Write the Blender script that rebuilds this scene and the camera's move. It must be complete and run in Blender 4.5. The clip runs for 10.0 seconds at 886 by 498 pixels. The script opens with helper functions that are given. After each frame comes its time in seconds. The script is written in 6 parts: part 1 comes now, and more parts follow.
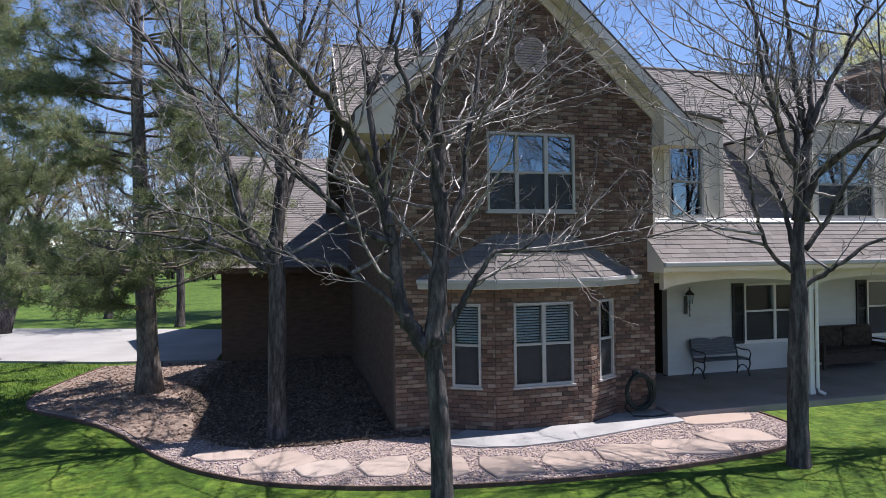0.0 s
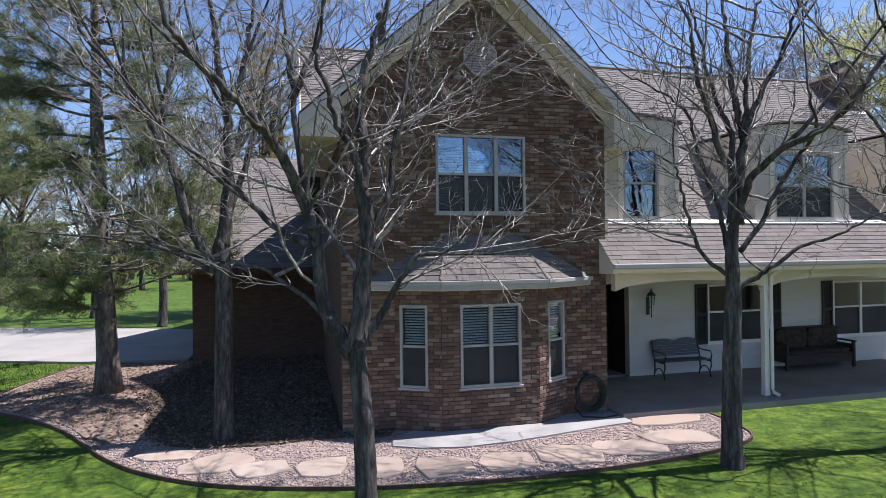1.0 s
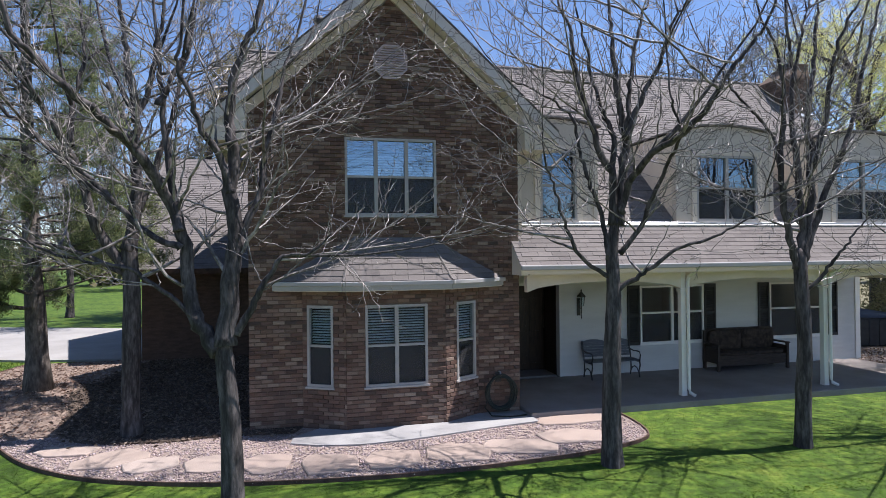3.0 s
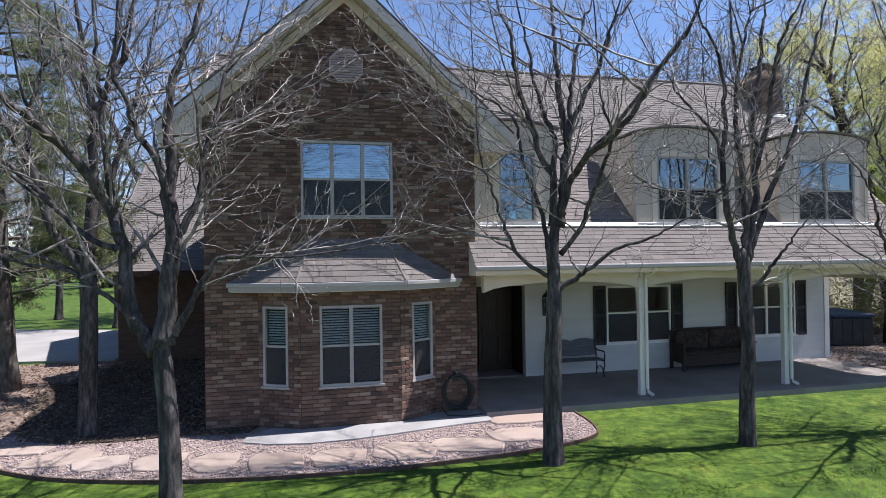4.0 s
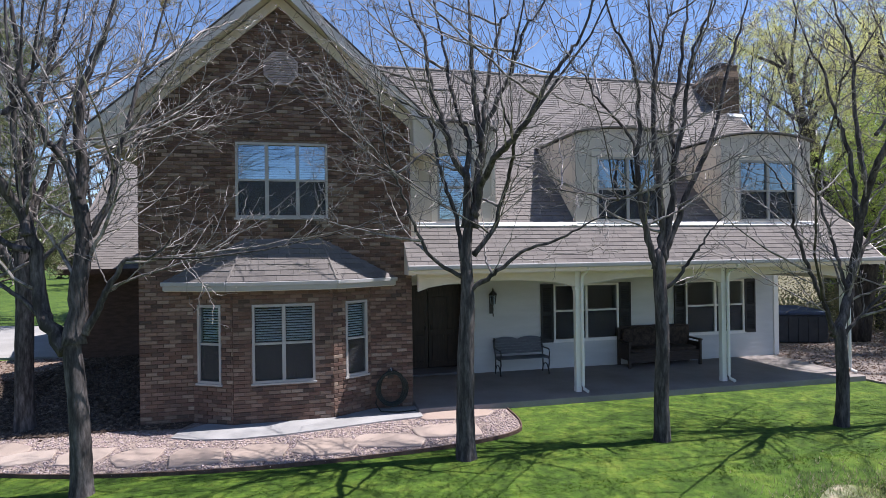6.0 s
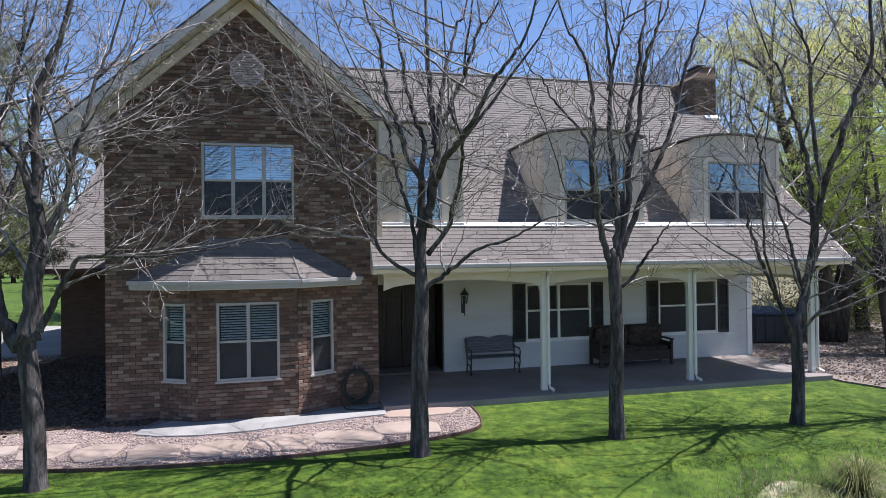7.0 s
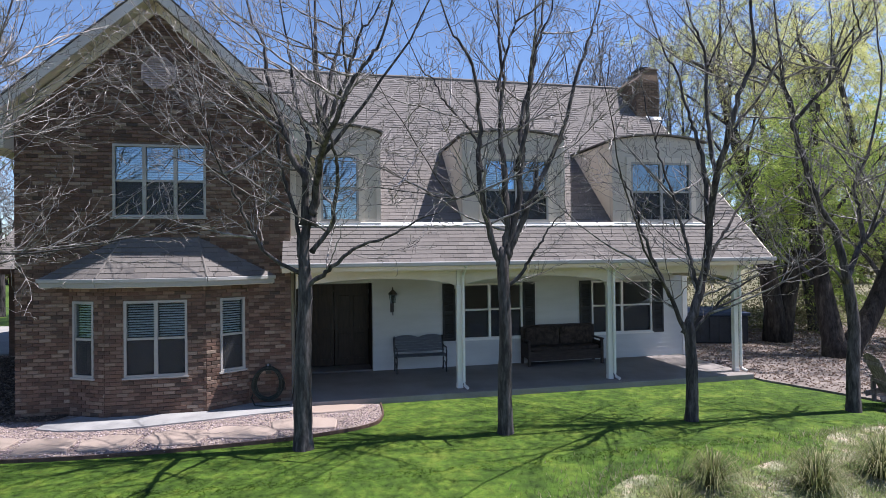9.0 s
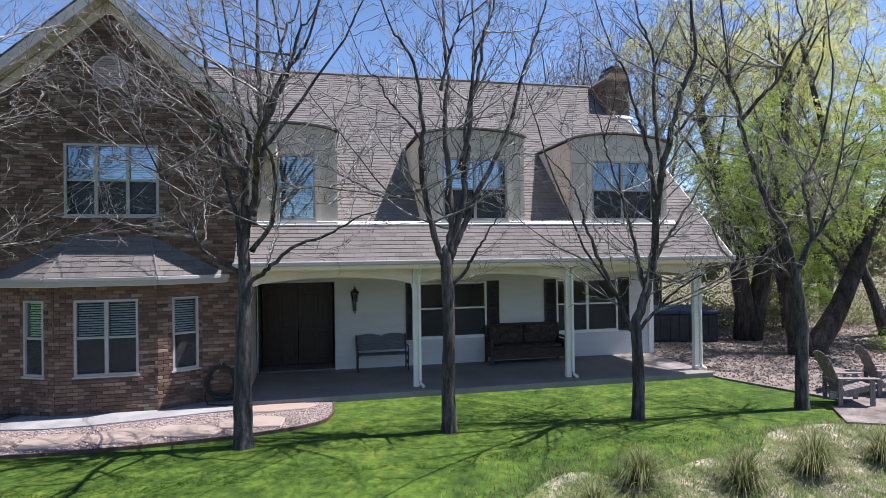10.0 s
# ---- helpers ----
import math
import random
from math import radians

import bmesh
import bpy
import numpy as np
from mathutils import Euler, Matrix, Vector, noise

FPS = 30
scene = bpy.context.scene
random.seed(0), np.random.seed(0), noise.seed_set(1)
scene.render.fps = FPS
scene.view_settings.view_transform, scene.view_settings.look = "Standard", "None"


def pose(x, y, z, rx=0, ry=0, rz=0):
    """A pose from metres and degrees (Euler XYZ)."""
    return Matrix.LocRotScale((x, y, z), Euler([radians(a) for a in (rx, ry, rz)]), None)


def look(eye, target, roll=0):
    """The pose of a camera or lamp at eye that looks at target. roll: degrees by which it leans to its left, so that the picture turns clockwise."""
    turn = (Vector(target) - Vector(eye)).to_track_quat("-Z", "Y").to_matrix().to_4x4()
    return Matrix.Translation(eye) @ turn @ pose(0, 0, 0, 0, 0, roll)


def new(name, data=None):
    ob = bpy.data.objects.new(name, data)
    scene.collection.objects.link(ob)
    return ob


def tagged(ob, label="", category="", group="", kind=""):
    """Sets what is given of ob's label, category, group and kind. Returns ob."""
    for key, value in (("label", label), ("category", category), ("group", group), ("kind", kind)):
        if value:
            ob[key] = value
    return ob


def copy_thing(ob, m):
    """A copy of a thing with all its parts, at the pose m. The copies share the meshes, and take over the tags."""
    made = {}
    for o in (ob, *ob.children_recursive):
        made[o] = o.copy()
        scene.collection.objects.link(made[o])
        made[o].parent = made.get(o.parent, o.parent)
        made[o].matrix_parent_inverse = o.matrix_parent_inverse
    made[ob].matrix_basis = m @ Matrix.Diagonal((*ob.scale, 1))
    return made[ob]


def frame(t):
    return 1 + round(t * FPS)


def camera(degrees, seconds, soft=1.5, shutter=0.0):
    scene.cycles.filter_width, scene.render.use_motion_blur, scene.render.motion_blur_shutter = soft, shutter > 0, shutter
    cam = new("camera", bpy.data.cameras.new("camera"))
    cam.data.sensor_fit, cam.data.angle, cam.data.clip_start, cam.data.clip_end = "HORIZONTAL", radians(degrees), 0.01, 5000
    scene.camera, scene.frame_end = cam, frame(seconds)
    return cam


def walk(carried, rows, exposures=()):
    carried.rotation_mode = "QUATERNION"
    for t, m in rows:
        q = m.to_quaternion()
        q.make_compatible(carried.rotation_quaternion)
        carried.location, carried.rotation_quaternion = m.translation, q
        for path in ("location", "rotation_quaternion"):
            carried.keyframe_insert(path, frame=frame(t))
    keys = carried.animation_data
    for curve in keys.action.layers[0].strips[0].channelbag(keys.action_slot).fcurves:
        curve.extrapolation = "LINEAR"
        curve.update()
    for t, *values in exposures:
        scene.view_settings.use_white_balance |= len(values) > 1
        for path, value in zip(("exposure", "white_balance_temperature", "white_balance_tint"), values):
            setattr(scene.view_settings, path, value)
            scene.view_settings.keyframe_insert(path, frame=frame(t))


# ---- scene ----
cam = camera(73.7, 10.0, 0.85)
PATH = [
    (0, (-3.854, -10.104, 3.118), (-3.364, -8.165, 3.134), -0.7),
    (0.5, (-3.364, -10.25, 3.12), (-2.879, -8.31, 3.138), -0.7),
    (1, (-2.879, -10.413, 3.162), (-2.399, -8.471, 3.174), -0.7),
    (1.5, (-2.4, -10.59, 3.127), (-1.929, -8.646, 3.146), -0.8),
    (2, (-1.97, -10.72, 3.149), (-1.503, -8.775, 3.164), -0.7),
    (2.5, (-1.562, -10.856, 3.157), (-1.097, -8.911, 3.17), -0.6),
    (4, (-0.232, -11.382, 3.139), (0.219, -9.434, 3.158), -0.8),
    (4.5, (0.12, -11.512, 3.153), (0.569, -9.563, 3.167), -0.8),
    (5, (0.429, -11.661, 3.213), (0.876, -9.711, 3.218), -0.7),
    (5.5, (0.742, -11.772, 3.209), (1.192, -9.823, 3.213), -0.8),
    (7, (1.752, -12.216, 3.155), (2.197, -10.266, 3.164), -0.7),
    (7.5, (2.216, -12.362, 3.128), (2.655, -10.411, 3.139), -0.8),
    (8, (2.687, -12.529, 3.12), (3.123, -10.577, 3.131), -0.7),
    (8.5, (3.131, -12.664, 3.083), (3.572, -10.713, 3.098), -0.7),
    (9, (3.682, -12.824, 3.043), (4.111, -10.871, 3.063), -0.7),
    (9.5, (4.142, -12.909, 3.039), (4.575, -10.957, 3.054), -0.7),
    (10, (4.651, -13.057, 3.014), (5.081, -11.104, 3.032), -0.8),
]
walk(cam, [(t, look(eye, target, roll)) for t, eye, target, roll in PATH], [(0.0, 0.76, 6200, 18.5), (10.0, 0.77, 6100, 18)])

# world, sun and light
TO_SUN = Vector((0.5, -0.026, 1.0)).normalized()
world = bpy.data.worlds.new("world")
scene.world = world
world.use_nodes = True
wn = world.node_tree
sky = wn.nodes.new("ShaderNodeTexSky")
sky.sky_type = "NISHITA"
sky.sun_disc = False
sky.sun_elevation = math.asin(TO_SUN.z)
sky.sun_rotation = math.atan2(TO_SUN.x, TO_SUN.y)
sky.altitude = 300
sky.air_density = 0.95
sky.dust_density = 0.05
sky.ozone_density = 4.0
wn.nodes["Background"].inputs[1].default_value = 0.098
wn.links.new(sky.outputs[0], wn.nodes["Background"].inputs[0])
sun = new("sun", bpy.data.lights.new("sun", "SUN"))
sun.data.energy = 5.5
sun.data.angle = radians(0.55)
sun.data.color = (1.0, 0.95, 0.87)
sun.matrix_world = look(TO_SUN * 60, (0, 0, 0))


# ---- materials ----
def ramp(nt, fac, cols):
    r = nt.nodes.new("ShaderNodeValToRGB")
    while len(r.color_ramp.elements) < len(cols):
        r.color_ramp.elements.new(0.5)
    for n, (p, c) in enumerate(cols):
        r.color_ramp.elements[n].position = p
        r.color_ramp.elements[n].color = (*c, 1)
    nt.links.new(fac, r.inputs[0])
    return r.outputs[0]


def mixc(nt, fac, a, b, mode="MIX"):
    m = nt.nodes.new("ShaderNodeMix")
    m.data_type, m.blend_type = "RGBA", mode
    for val, sock in ((fac, m.inputs[0]), (a, m.inputs[6]), (b, m.inputs[7])):
        if isinstance(val, (int, float)):
            sock.default_value = val
        elif isinstance(val, tuple):
            sock.default_value = (*val, 1)
        else:
            nt.links.new(val, sock)
    return m.outputs[2]


def noise_tex(nt, scale, detail=4.0, stretch=(1, 1, 1), rough=0.6):
    co = nt.nodes.new("ShaderNodeTexCoord")
    mp = nt.nodes.new("ShaderNodeMapping")
    mp.inputs["Scale"].default_value = stretch
    nt.links.new(co.outputs["Object"], mp.inputs[0])
    n = nt.nodes.new("ShaderNodeTexNoise")
    n.inputs["Scale"].default_value = scale
    n.inputs["Detail"].default_value = detail
    n.inputs["Roughness"].default_value = rough
    nt.links.new(mp.outputs[0], n.inputs["Vector"])
    return n.outputs["Fac"]


def random_value(nt):
    """A value that differs from object to object and from loose piece to loose piece."""
    o = nt.nodes.new("ShaderNodeObjectInfo")
    g = nt.nodes.new("ShaderNodeNewGeometry")
    a = nt.nodes.new("ShaderNodeMath")
    a.operation = "ADD"
    nt.links.new(o.outputs["Random"], a.inputs[0])
    nt.links.new(g.outputs["Random Per Island"], a.inputs[1])
    f = nt.nodes.new("ShaderNodeMath")
    f.operation = "FRACT"
    nt.links.new(a.outputs[0], f.inputs[0])
    return f.outputs[0]


def material(name, a, b, scale=4.0, rough=0.8, bump=0.3, grain=80.0, pieces=None, metal=0.0, spec=0.3,
             stretch=(1, 1, 1), wear=0.35, sheet=False, sharp=(0.35, 0.65), dist=0.002, patch=0.0):
    """Two base colours mixed by a wide and a fine noise, relief by a fine one; pieces: colours by chance from piece to piece."""
    m = bpy.data.materials.new(name)
    m.use_nodes = True
    nt = m.node_tree
    p = nt.nodes["Principled BSDF"]
    big = noise_tex(nt, scale, 5.0, stretch)
    fine = noise_tex(nt, grain, 3.0, stretch)
    col = ramp(nt, big, [(sharp[0], a), (sharp[1], b)])
    if pieces:
        steps = [((n + 0.5) / len(pieces), c) for n, c in enumerate(pieces)]
        rc = ramp(nt, random_value(nt), steps)
        col = mixc(nt, 0.8, col, rc)
    dark = ramp(nt, fine, [(0.3, (1 - wear,) * 3), (0.7, (1 + wear * 0.5,) * 3)])
    col = mixc(nt, 1.0, col, dark, "MULTIPLY")
    if patch:
        spots = noise_tex(nt, patch, 6.0, stretch, 0.7)
        col = mixc(nt, 1.0, col, ramp(nt, spots, [(0.35, (0.48, 0.56, 0.42)), (0.5, (0.95, 1.0, 0.85)), (0.64, (1.75, 1.45, 1.5)), (0.74, (2.5, 1.75, 3.0))]), "MULTIPLY")
    nt.links.new(col, p.inputs["Base Color"])
    p.inputs["Roughness"].default_value = rough
    p.inputs["Metallic"].default_value = metal
    p.inputs["Specular IOR Level"].default_value = spec
    if bump:
        bp = nt.nodes.new("ShaderNodeBump")
        bp.inputs["Strength"].default_value = bump
        bp.inputs["Distance"].default_value = dist
        nt.links.new(fine, bp.inputs["Height"])
        nt.links.new(bp.outputs[0], p.inputs["Normal"])
    if sheet:
        tr = nt.nodes.new("ShaderNodeBsdfTranslucent")
        nt.links.new(col, tr.inputs[0])
        mx = nt.nodes.new("ShaderNodeMixShader")
        mx.inputs[0].default_value = 0.45 if sheet is True else sheet
        nt.links.new(p.outputs[0], mx.inputs[1])
        nt.links.new(tr.outputs[0], mx.inputs[2])
        nt.links.new(mx.outputs[0], nt.nodes["Material Output"].inputs[0])
    return m


def glass_material(name, ior, sheen=(1, 1, 1)):
    m = bpy.data.materials.new(name)
    m.use_nodes = True
    nt = m.node_tree
    nt.nodes.remove(nt.nodes["Principled BSDF"])
    fr = nt.nodes.new("ShaderNodeFresnel")
    fr.inputs[0].default_value = ior
    gl = nt.nodes.new("ShaderNodeBsdfGlossy")
    gl.inputs["Color"].default_value = (*sheen, 1)
    gl.inputs["Roughness"].default_value = 0.02
    wave = noise_tex(nt, 1.5, 1.0)
    bp = nt.nodes.new("ShaderNodeBump")
    bp.inputs["Strength"].default_value = 0.15
    bp.inputs["Distance"].default_value = 0.02
    nt.links.new(wave, bp.inputs["Height"])
    nt.links.new(bp.outputs[0], gl.inputs["Normal"])
    tr = nt.nodes.new("ShaderNodeBsdfTransparent")
    tr.inputs[0].default_value = (0.82, 0.88, 0.9, 1)
    mx = nt.nodes.new("ShaderNodeMixShader")
    nt.links.new(fr.outputs[0], mx.inputs[0])
    nt.links.new(tr.outputs[0], mx.inputs[1])
    nt.links.new(gl.outputs[0], mx.inputs[2])
    nt.links.new(mx.outputs[0], nt.nodes["Material Output"].inputs[0])
    return m


def screen_material():
    """A fine insect mesh: part lets through, part dark fibre."""
    m = bpy.data.materials.new("insect screen")
    m.use_nodes = True
    nt = m.node_tree
    p = nt.nodes["Principled BSDF"]
    p.inputs["Base Color"].default_value = (0.035, 0.037, 0.042, 1)
    p.inputs["Roughness"].default_value = 0.6
    tr = nt.nodes.new("ShaderNodeBsdfTransparent")
    mx = nt.nodes.new("ShaderNodeMixShader")
    mx.inputs[0].default_value = 0.62
    nt.links.new(tr.outputs[0], mx.inputs[1])
    nt.links.new(p.outputs[0], mx.inputs[2])
    nt.links.new(mx.outputs[0], nt.nodes["Material Output"].inputs[0])
    return m


M_BRICK = material("brown brick", (0.115, 0.075, 0.056), (0.177, 0.122, 0.088), 9, 0.9, 0.5, 90,
                   pieces=[(0.127, 0.072, 0.053), (0.194, 0.117, 0.088), (0.073, 0.046, 0.039), (0.153, 0.088, 0.067), (0.258, 0.187, 0.141),
                           (0.101, 0.060, 0.049), (0.207, 0.127, 0.096), (0.344, 0.270, 0.212), (0.147, 0.080, 0.064), (0.055, 0.044, 0.039), (0.247, 0.162, 0.124)])
M_CHIMNEYBRICK = material("plain brown chimney brick", (0.112, 0.081, 0.060), (0.180, 0.131, 0.095), 9, 0.95, 0.5, 90,
                          pieces=[(0.128, 0.090, 0.067), (0.180, 0.128, 0.092), (0.090, 0.067, 0.053), (0.225, 0.162, 0.119)])
M_MORTAR = material("grey mortar", (0.138, 0.099, 0.074), (0.198, 0.144, 0.109), 6, 0.95, 0.5, 140)
# same brick as the front, darkened to carry the side's deep shade
M_SHADEBRICK = material("shade darkened brown brick", (0.080, 0.053, 0.041), (0.132, 0.086, 0.066), 3, 0.9, 0.4, 30, stretch=(1, 1, 4))
M_SHINGLE = material("asphalt shingle", (0.140, 0.126, 0.116), (0.205, 0.188, 0.174), 1.6, 0.93, 0.6, 160,
                     pieces=[(0.170, 0.157, 0.150), (0.146, 0.135, 0.129), (0.193, 0.177, 0.169), (0.157, 0.144, 0.137), (0.179, 0.164, 0.157), (0.136, 0.125, 0.121)])
M_DECK = material("roof felt", (0.05, 0.045, 0.04), (0.09, 0.08, 0.07), 5)
M_CREAM = material("cream painted trim", (0.60, 0.525, 0.43), (0.68, 0.605, 0.51), 1.2, 0.6, 0.1, 60, wear=0.08)
M_RAKE = material("dull grey cream trim", (0.52, 0.475, 0.435), (0.60, 0.555, 0.515), 1.2, 0.6, 0.1, 60, wear=0.1)
M_WHITE = material("white painted wood", (0.74, 0.72, 0.67), (0.80, 0.78, 0.74), 1.5, 0.55, 0.1, 70, wear=0.07)
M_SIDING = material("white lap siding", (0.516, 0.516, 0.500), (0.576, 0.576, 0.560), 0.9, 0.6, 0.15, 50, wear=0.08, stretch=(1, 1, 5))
M_STUCCO = material("pale grey cream stucco", (0.516, 0.459, 0.392), (0.585, 0.525, 0.448), 1.4, 0.85, 0.35, 120, wear=0.1)
M_GUTTER = material("white metal gutter", (0.353, 0.344, 0.344), (0.410, 0.401, 0.400), 1.0, 0.4, 0.05, 40, wear=0.06, spec=0.5)
M_FLASH = material("bright white flashing", (0.656, 0.656, 0.664), (0.722, 0.722, 0.722), 2.0, 0.4, 0.05, 40, wear=0.06, spec=0.5)
M_WINFRAME = material("grey cream window frame", (0.35, 0.335, 0.315), (0.41, 0.395, 0.375), 2.0, 0.55, 0.1, 60, wear=0.08)
M_GLASS = glass_material("window glass", 1.22)
M_COATED = glass_material("coated window glass", 3.0, (0.72, 0.88, 1.0))
M_SCREEN = screen_material()
M_BLIND = material("white blind slats", (0.82, 0.82, 0.81), (0.88, 0.88, 0.87), 3, 0.5, 0.0, 40, wear=0.05)
# unseen rooms; their indoor dimness is put into a dark colour
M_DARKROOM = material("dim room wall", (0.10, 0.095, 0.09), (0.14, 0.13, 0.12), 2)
M_BLACKWOOD = material("black painted wood", (0.022, 0.022, 0.024), (0.04, 0.04, 0.042), 4, 0.5, 0.2, 60)
M_DOOR = material("dark stained door", (0.025, 0.016, 0.012), (0.05, 0.03, 0.02), 3, 0.4, 0.2, 40, stretch=(6, 6, 1))
M_IRON = material("black cast iron", (0.02, 0.02, 0.021), (0.05, 0.045, 0.042), 8, 0.5, 0.4, 120, spec=0.5)
M_BENCHGREY = material("weathered blue grey bench wood", (0.085, 0.092, 0.105), (0.15, 0.16, 0.18), 5, 0.6, 0.4, 70, stretch=(1, 6, 6))
M_CONCRETE = material("pale concrete", (0.232, 0.234, 0.235), (0.320, 0.320, 0.319), 1.3, 0.9, 0.4, 130, wear=0.15)
M_PORCH = material("grey brown porch floor", (0.204, 0.180, 0.171), (0.276, 0.252, 0.238), 0.9, 0.7, 0.2, 90, wear=0.15)
M_DRIVE = material("concrete drive", (0.255, 0.25, 0.24), (0.315, 0.31, 0.30), 0.6, 0.9, 0.3, 60, wear=0.12)
M_FLAG = material("pink sandstone flag", (0.288, 0.231, 0.194), (0.372, 0.312, 0.273), 1.8, 0.9, 0.5, 70, wear=0.18,
                  pieces=[(0.349, 0.283, 0.243), (0.302, 0.241, 0.202), (0.381, 0.326, 0.287), (0.326, 0.256, 0.213)])
M_PEBBLE = material("mixed river pebbles", (0.335, 0.272, 0.264), (0.428, 0.367, 0.366), 6, 0.85, 0.2, 60,
                    pieces=[(0.409, 0.320, 0.302), (0.205, 0.150, 0.150), (0.522, 0.452, 0.452), (0.316, 0.235, 0.227), (0.140, 0.113, 0.124), (0.446, 0.339, 0.312)])
M_BEDSOIL = material("gravel bed", (0.175, 0.135, 0.115), (0.386, 0.317, 0.274), 26, 0.95, 0.8, 90, wear=0.4)
M_EDGING = material("dark rusty edging", (0.06, 0.035, 0.027), (0.12, 0.075, 0.058), 6, 0.7, 0.3, 60)
M_GROUND = material("lawn ground", (0.043, 0.088, 0.008), (0.069, 0.120, 0.014), 0.5, 0.95, 0.6, 7, wear=0.45, dist=0.004, patch=2.4)
M_GRASS = material("lawn grass", (0.052, 0.110, 0.009), (0.088, 0.154, 0.018), 0.5, 0.75, 0.0, 7, wear=0.42, sheet=0.6, patch=2.4, spec=0.06,
                   pieces=[(0.046, 0.102, 0.009), (0.062, 0.122, 0.012), (0.037, 0.086, 0.008), (0.085, 0.141, 0.019), (0.132, 0.165, 0.033)])
M_DRYSOIL = material("dry stony soil", (0.10, 0.135, 0.042), (0.31, 0.29, 0.235), 2.2, 0.95, 0.6, 30, wear=0.4, sharp=(0.46, 0.62), patch=3.0)
M_STRAW = material("dry ornamental grass", (0.228, 0.233, 0.092), (0.399, 0.353, 0.218), 3, 0.8, 0.0, 20, sheet=0.55,
                   pieces=[(0.190, 0.251, 0.086), (0.418, 0.381, 0.253), (0.152, 0.223, 0.063), (0.522, 0.465, 0.368), (0.257, 0.288, 0.127)])
M_LITTER = material("leaf littered paving", (0.12, 0.098, 0.088), (0.27, 0.232, 0.212), 2.2, 0.95, 0.6, 25, wear=0.3)
M_LEAFLITTER = material("fallen dry leaves", (0.22, 0.12, 0.07), (0.40, 0.26, 0.16), 4, 0.8, 0.0, 30, sheet=True,
                        pieces=[(0.17, 0.125, 0.105), (0.28, 0.225, 0.195), (0.21, 0.15, 0.125), (0.34, 0.285, 0.25)])
M_LITTERFALL = material("pine litter", (0.14, 0.085, 0.06), (0.30, 0.21, 0.16), 5, 0.85, 0.0, 30, sheet=True,
                        pieces=[(0.20, 0.125, 0.095), (0.40, 0.31, 0.25), (0.27, 0.17, 0.13), (0.55, 0.46, 0.40)])
M_BARK = material("grey brown bark", (0.034, 0.030, 0.030), (0.165, 0.148, 0.145), 11, 0.85, 1.0, 34, wear=0.5, stretch=(1, 1, 0.22), sharp=(0.40, 0.74), dist=0.008)
# bark darkened to stand in for the shade on the patio trunks
M_SHADEBARK = material("furrowed bark in shade colour", (0.022, 0.018, 0.016), (0.085, 0.07, 0.06), 6, 0.95, 1.0, 20, wear=0.5, stretch=(1, 1, 0.25), dist=0.02)
M_TWIG = material("pale grey twigs", (0.07, 0.062, 0.058), (0.33, 0.298, 0.278), 7, 0.45, 0.3, 40, spec=0.5, sharp=(0.4, 0.62))
M_PINEBARK = material("pine bark", (0.07, 0.06, 0.055), (0.20, 0.175, 0.155), 8, 0.95, 1.0, 18, wear=0.5, stretch=(1, 1, 0.35), dist=0.016)
M_NEEDLE = material("pine needles", (0.159, 0.198, 0.098), (0.259, 0.292, 0.144), 1.2, 0.6, 0.0, 10, sheet=True,
                    pieces=[(0.149, 0.198, 0.105), (0.239, 0.276, 0.118), (0.124, 0.172, 0.098), (0.339, 0.359, 0.170)])
M_WILLOW = material("young willow leaves", (0.492, 0.516, 0.158), (0.620, 0.616, 0.243), 0.5, 0.6, 0.0, 10, sheet=0.72, wear=0.1,
                    pieces=[(0.599, 0.626, 0.230), (0.727, 0.706, 0.315), (0.492, 0.556, 0.194), (0.790, 0.735, 0.413)])
M_GREENLEAF = material("green leaves", (0.232, 0.350, 0.065), (0.406, 0.518, 0.117), 0.7, 0.6, 0.0, 10, sheet=0.62,
                       pieces=[(0.246, 0.378, 0.065), (0.406, 0.518, 0.117), (0.189, 0.294, 0.065), (0.522, 0.602, 0.169)])
M_TANBUD = material("tan buds", (0.24, 0.20, 0.09), (0.36, 0.30, 0.14), 0.6, 0.7, 0.0, 10, sheet=True,
                    pieces=[(0.26, 0.21, 0.10), (0.36, 0.31, 0.14), (0.20, 0.19, 0.08), (0.42, 0.33, 0.18)])
M_FARWOOD = material("far hedge leaves", (0.10, 0.11, 0.05), (0.19, 0.18, 0.09), 0.15, 0.8, 0.0, 6, sheet=True,
                     pieces=[(0.13, 0.13, 0.06), (0.20, 0.17, 0.10), (0.09, 0.12, 0.04), (0.24, 0.22, 0.12)])
M_CLUMP = material("ornamental grass blades", (0.12, 0.14, 0.05), (0.26, 0.24, 0.11), 3, 0.8, 0.0, 20, sheet=True,
                   pieces=[(0.08, 0.12, 0.035), (0.20, 0.21, 0.085), (0.05, 0.08, 0.022), (0.38, 0.35, 0.21), (0.12, 0.155, 0.05)])
M_MULCH = material("red brown bark mulch", (0.126, 0.092, 0.074), (0.281, 0.218, 0.178), 9, 0.95, 0.8, 70, wear=0.4)
# colour carries the shade that lies beside the side wall
M_SHADEMULCH = material("mulch in shade colour", (0.067, 0.050, 0.039), (0.215, 0.164, 0.126), 7, 0.95, 1.0, 45, wear=0.6, dist=0.012,
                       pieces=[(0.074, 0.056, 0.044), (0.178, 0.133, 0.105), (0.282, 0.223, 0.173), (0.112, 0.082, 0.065)])
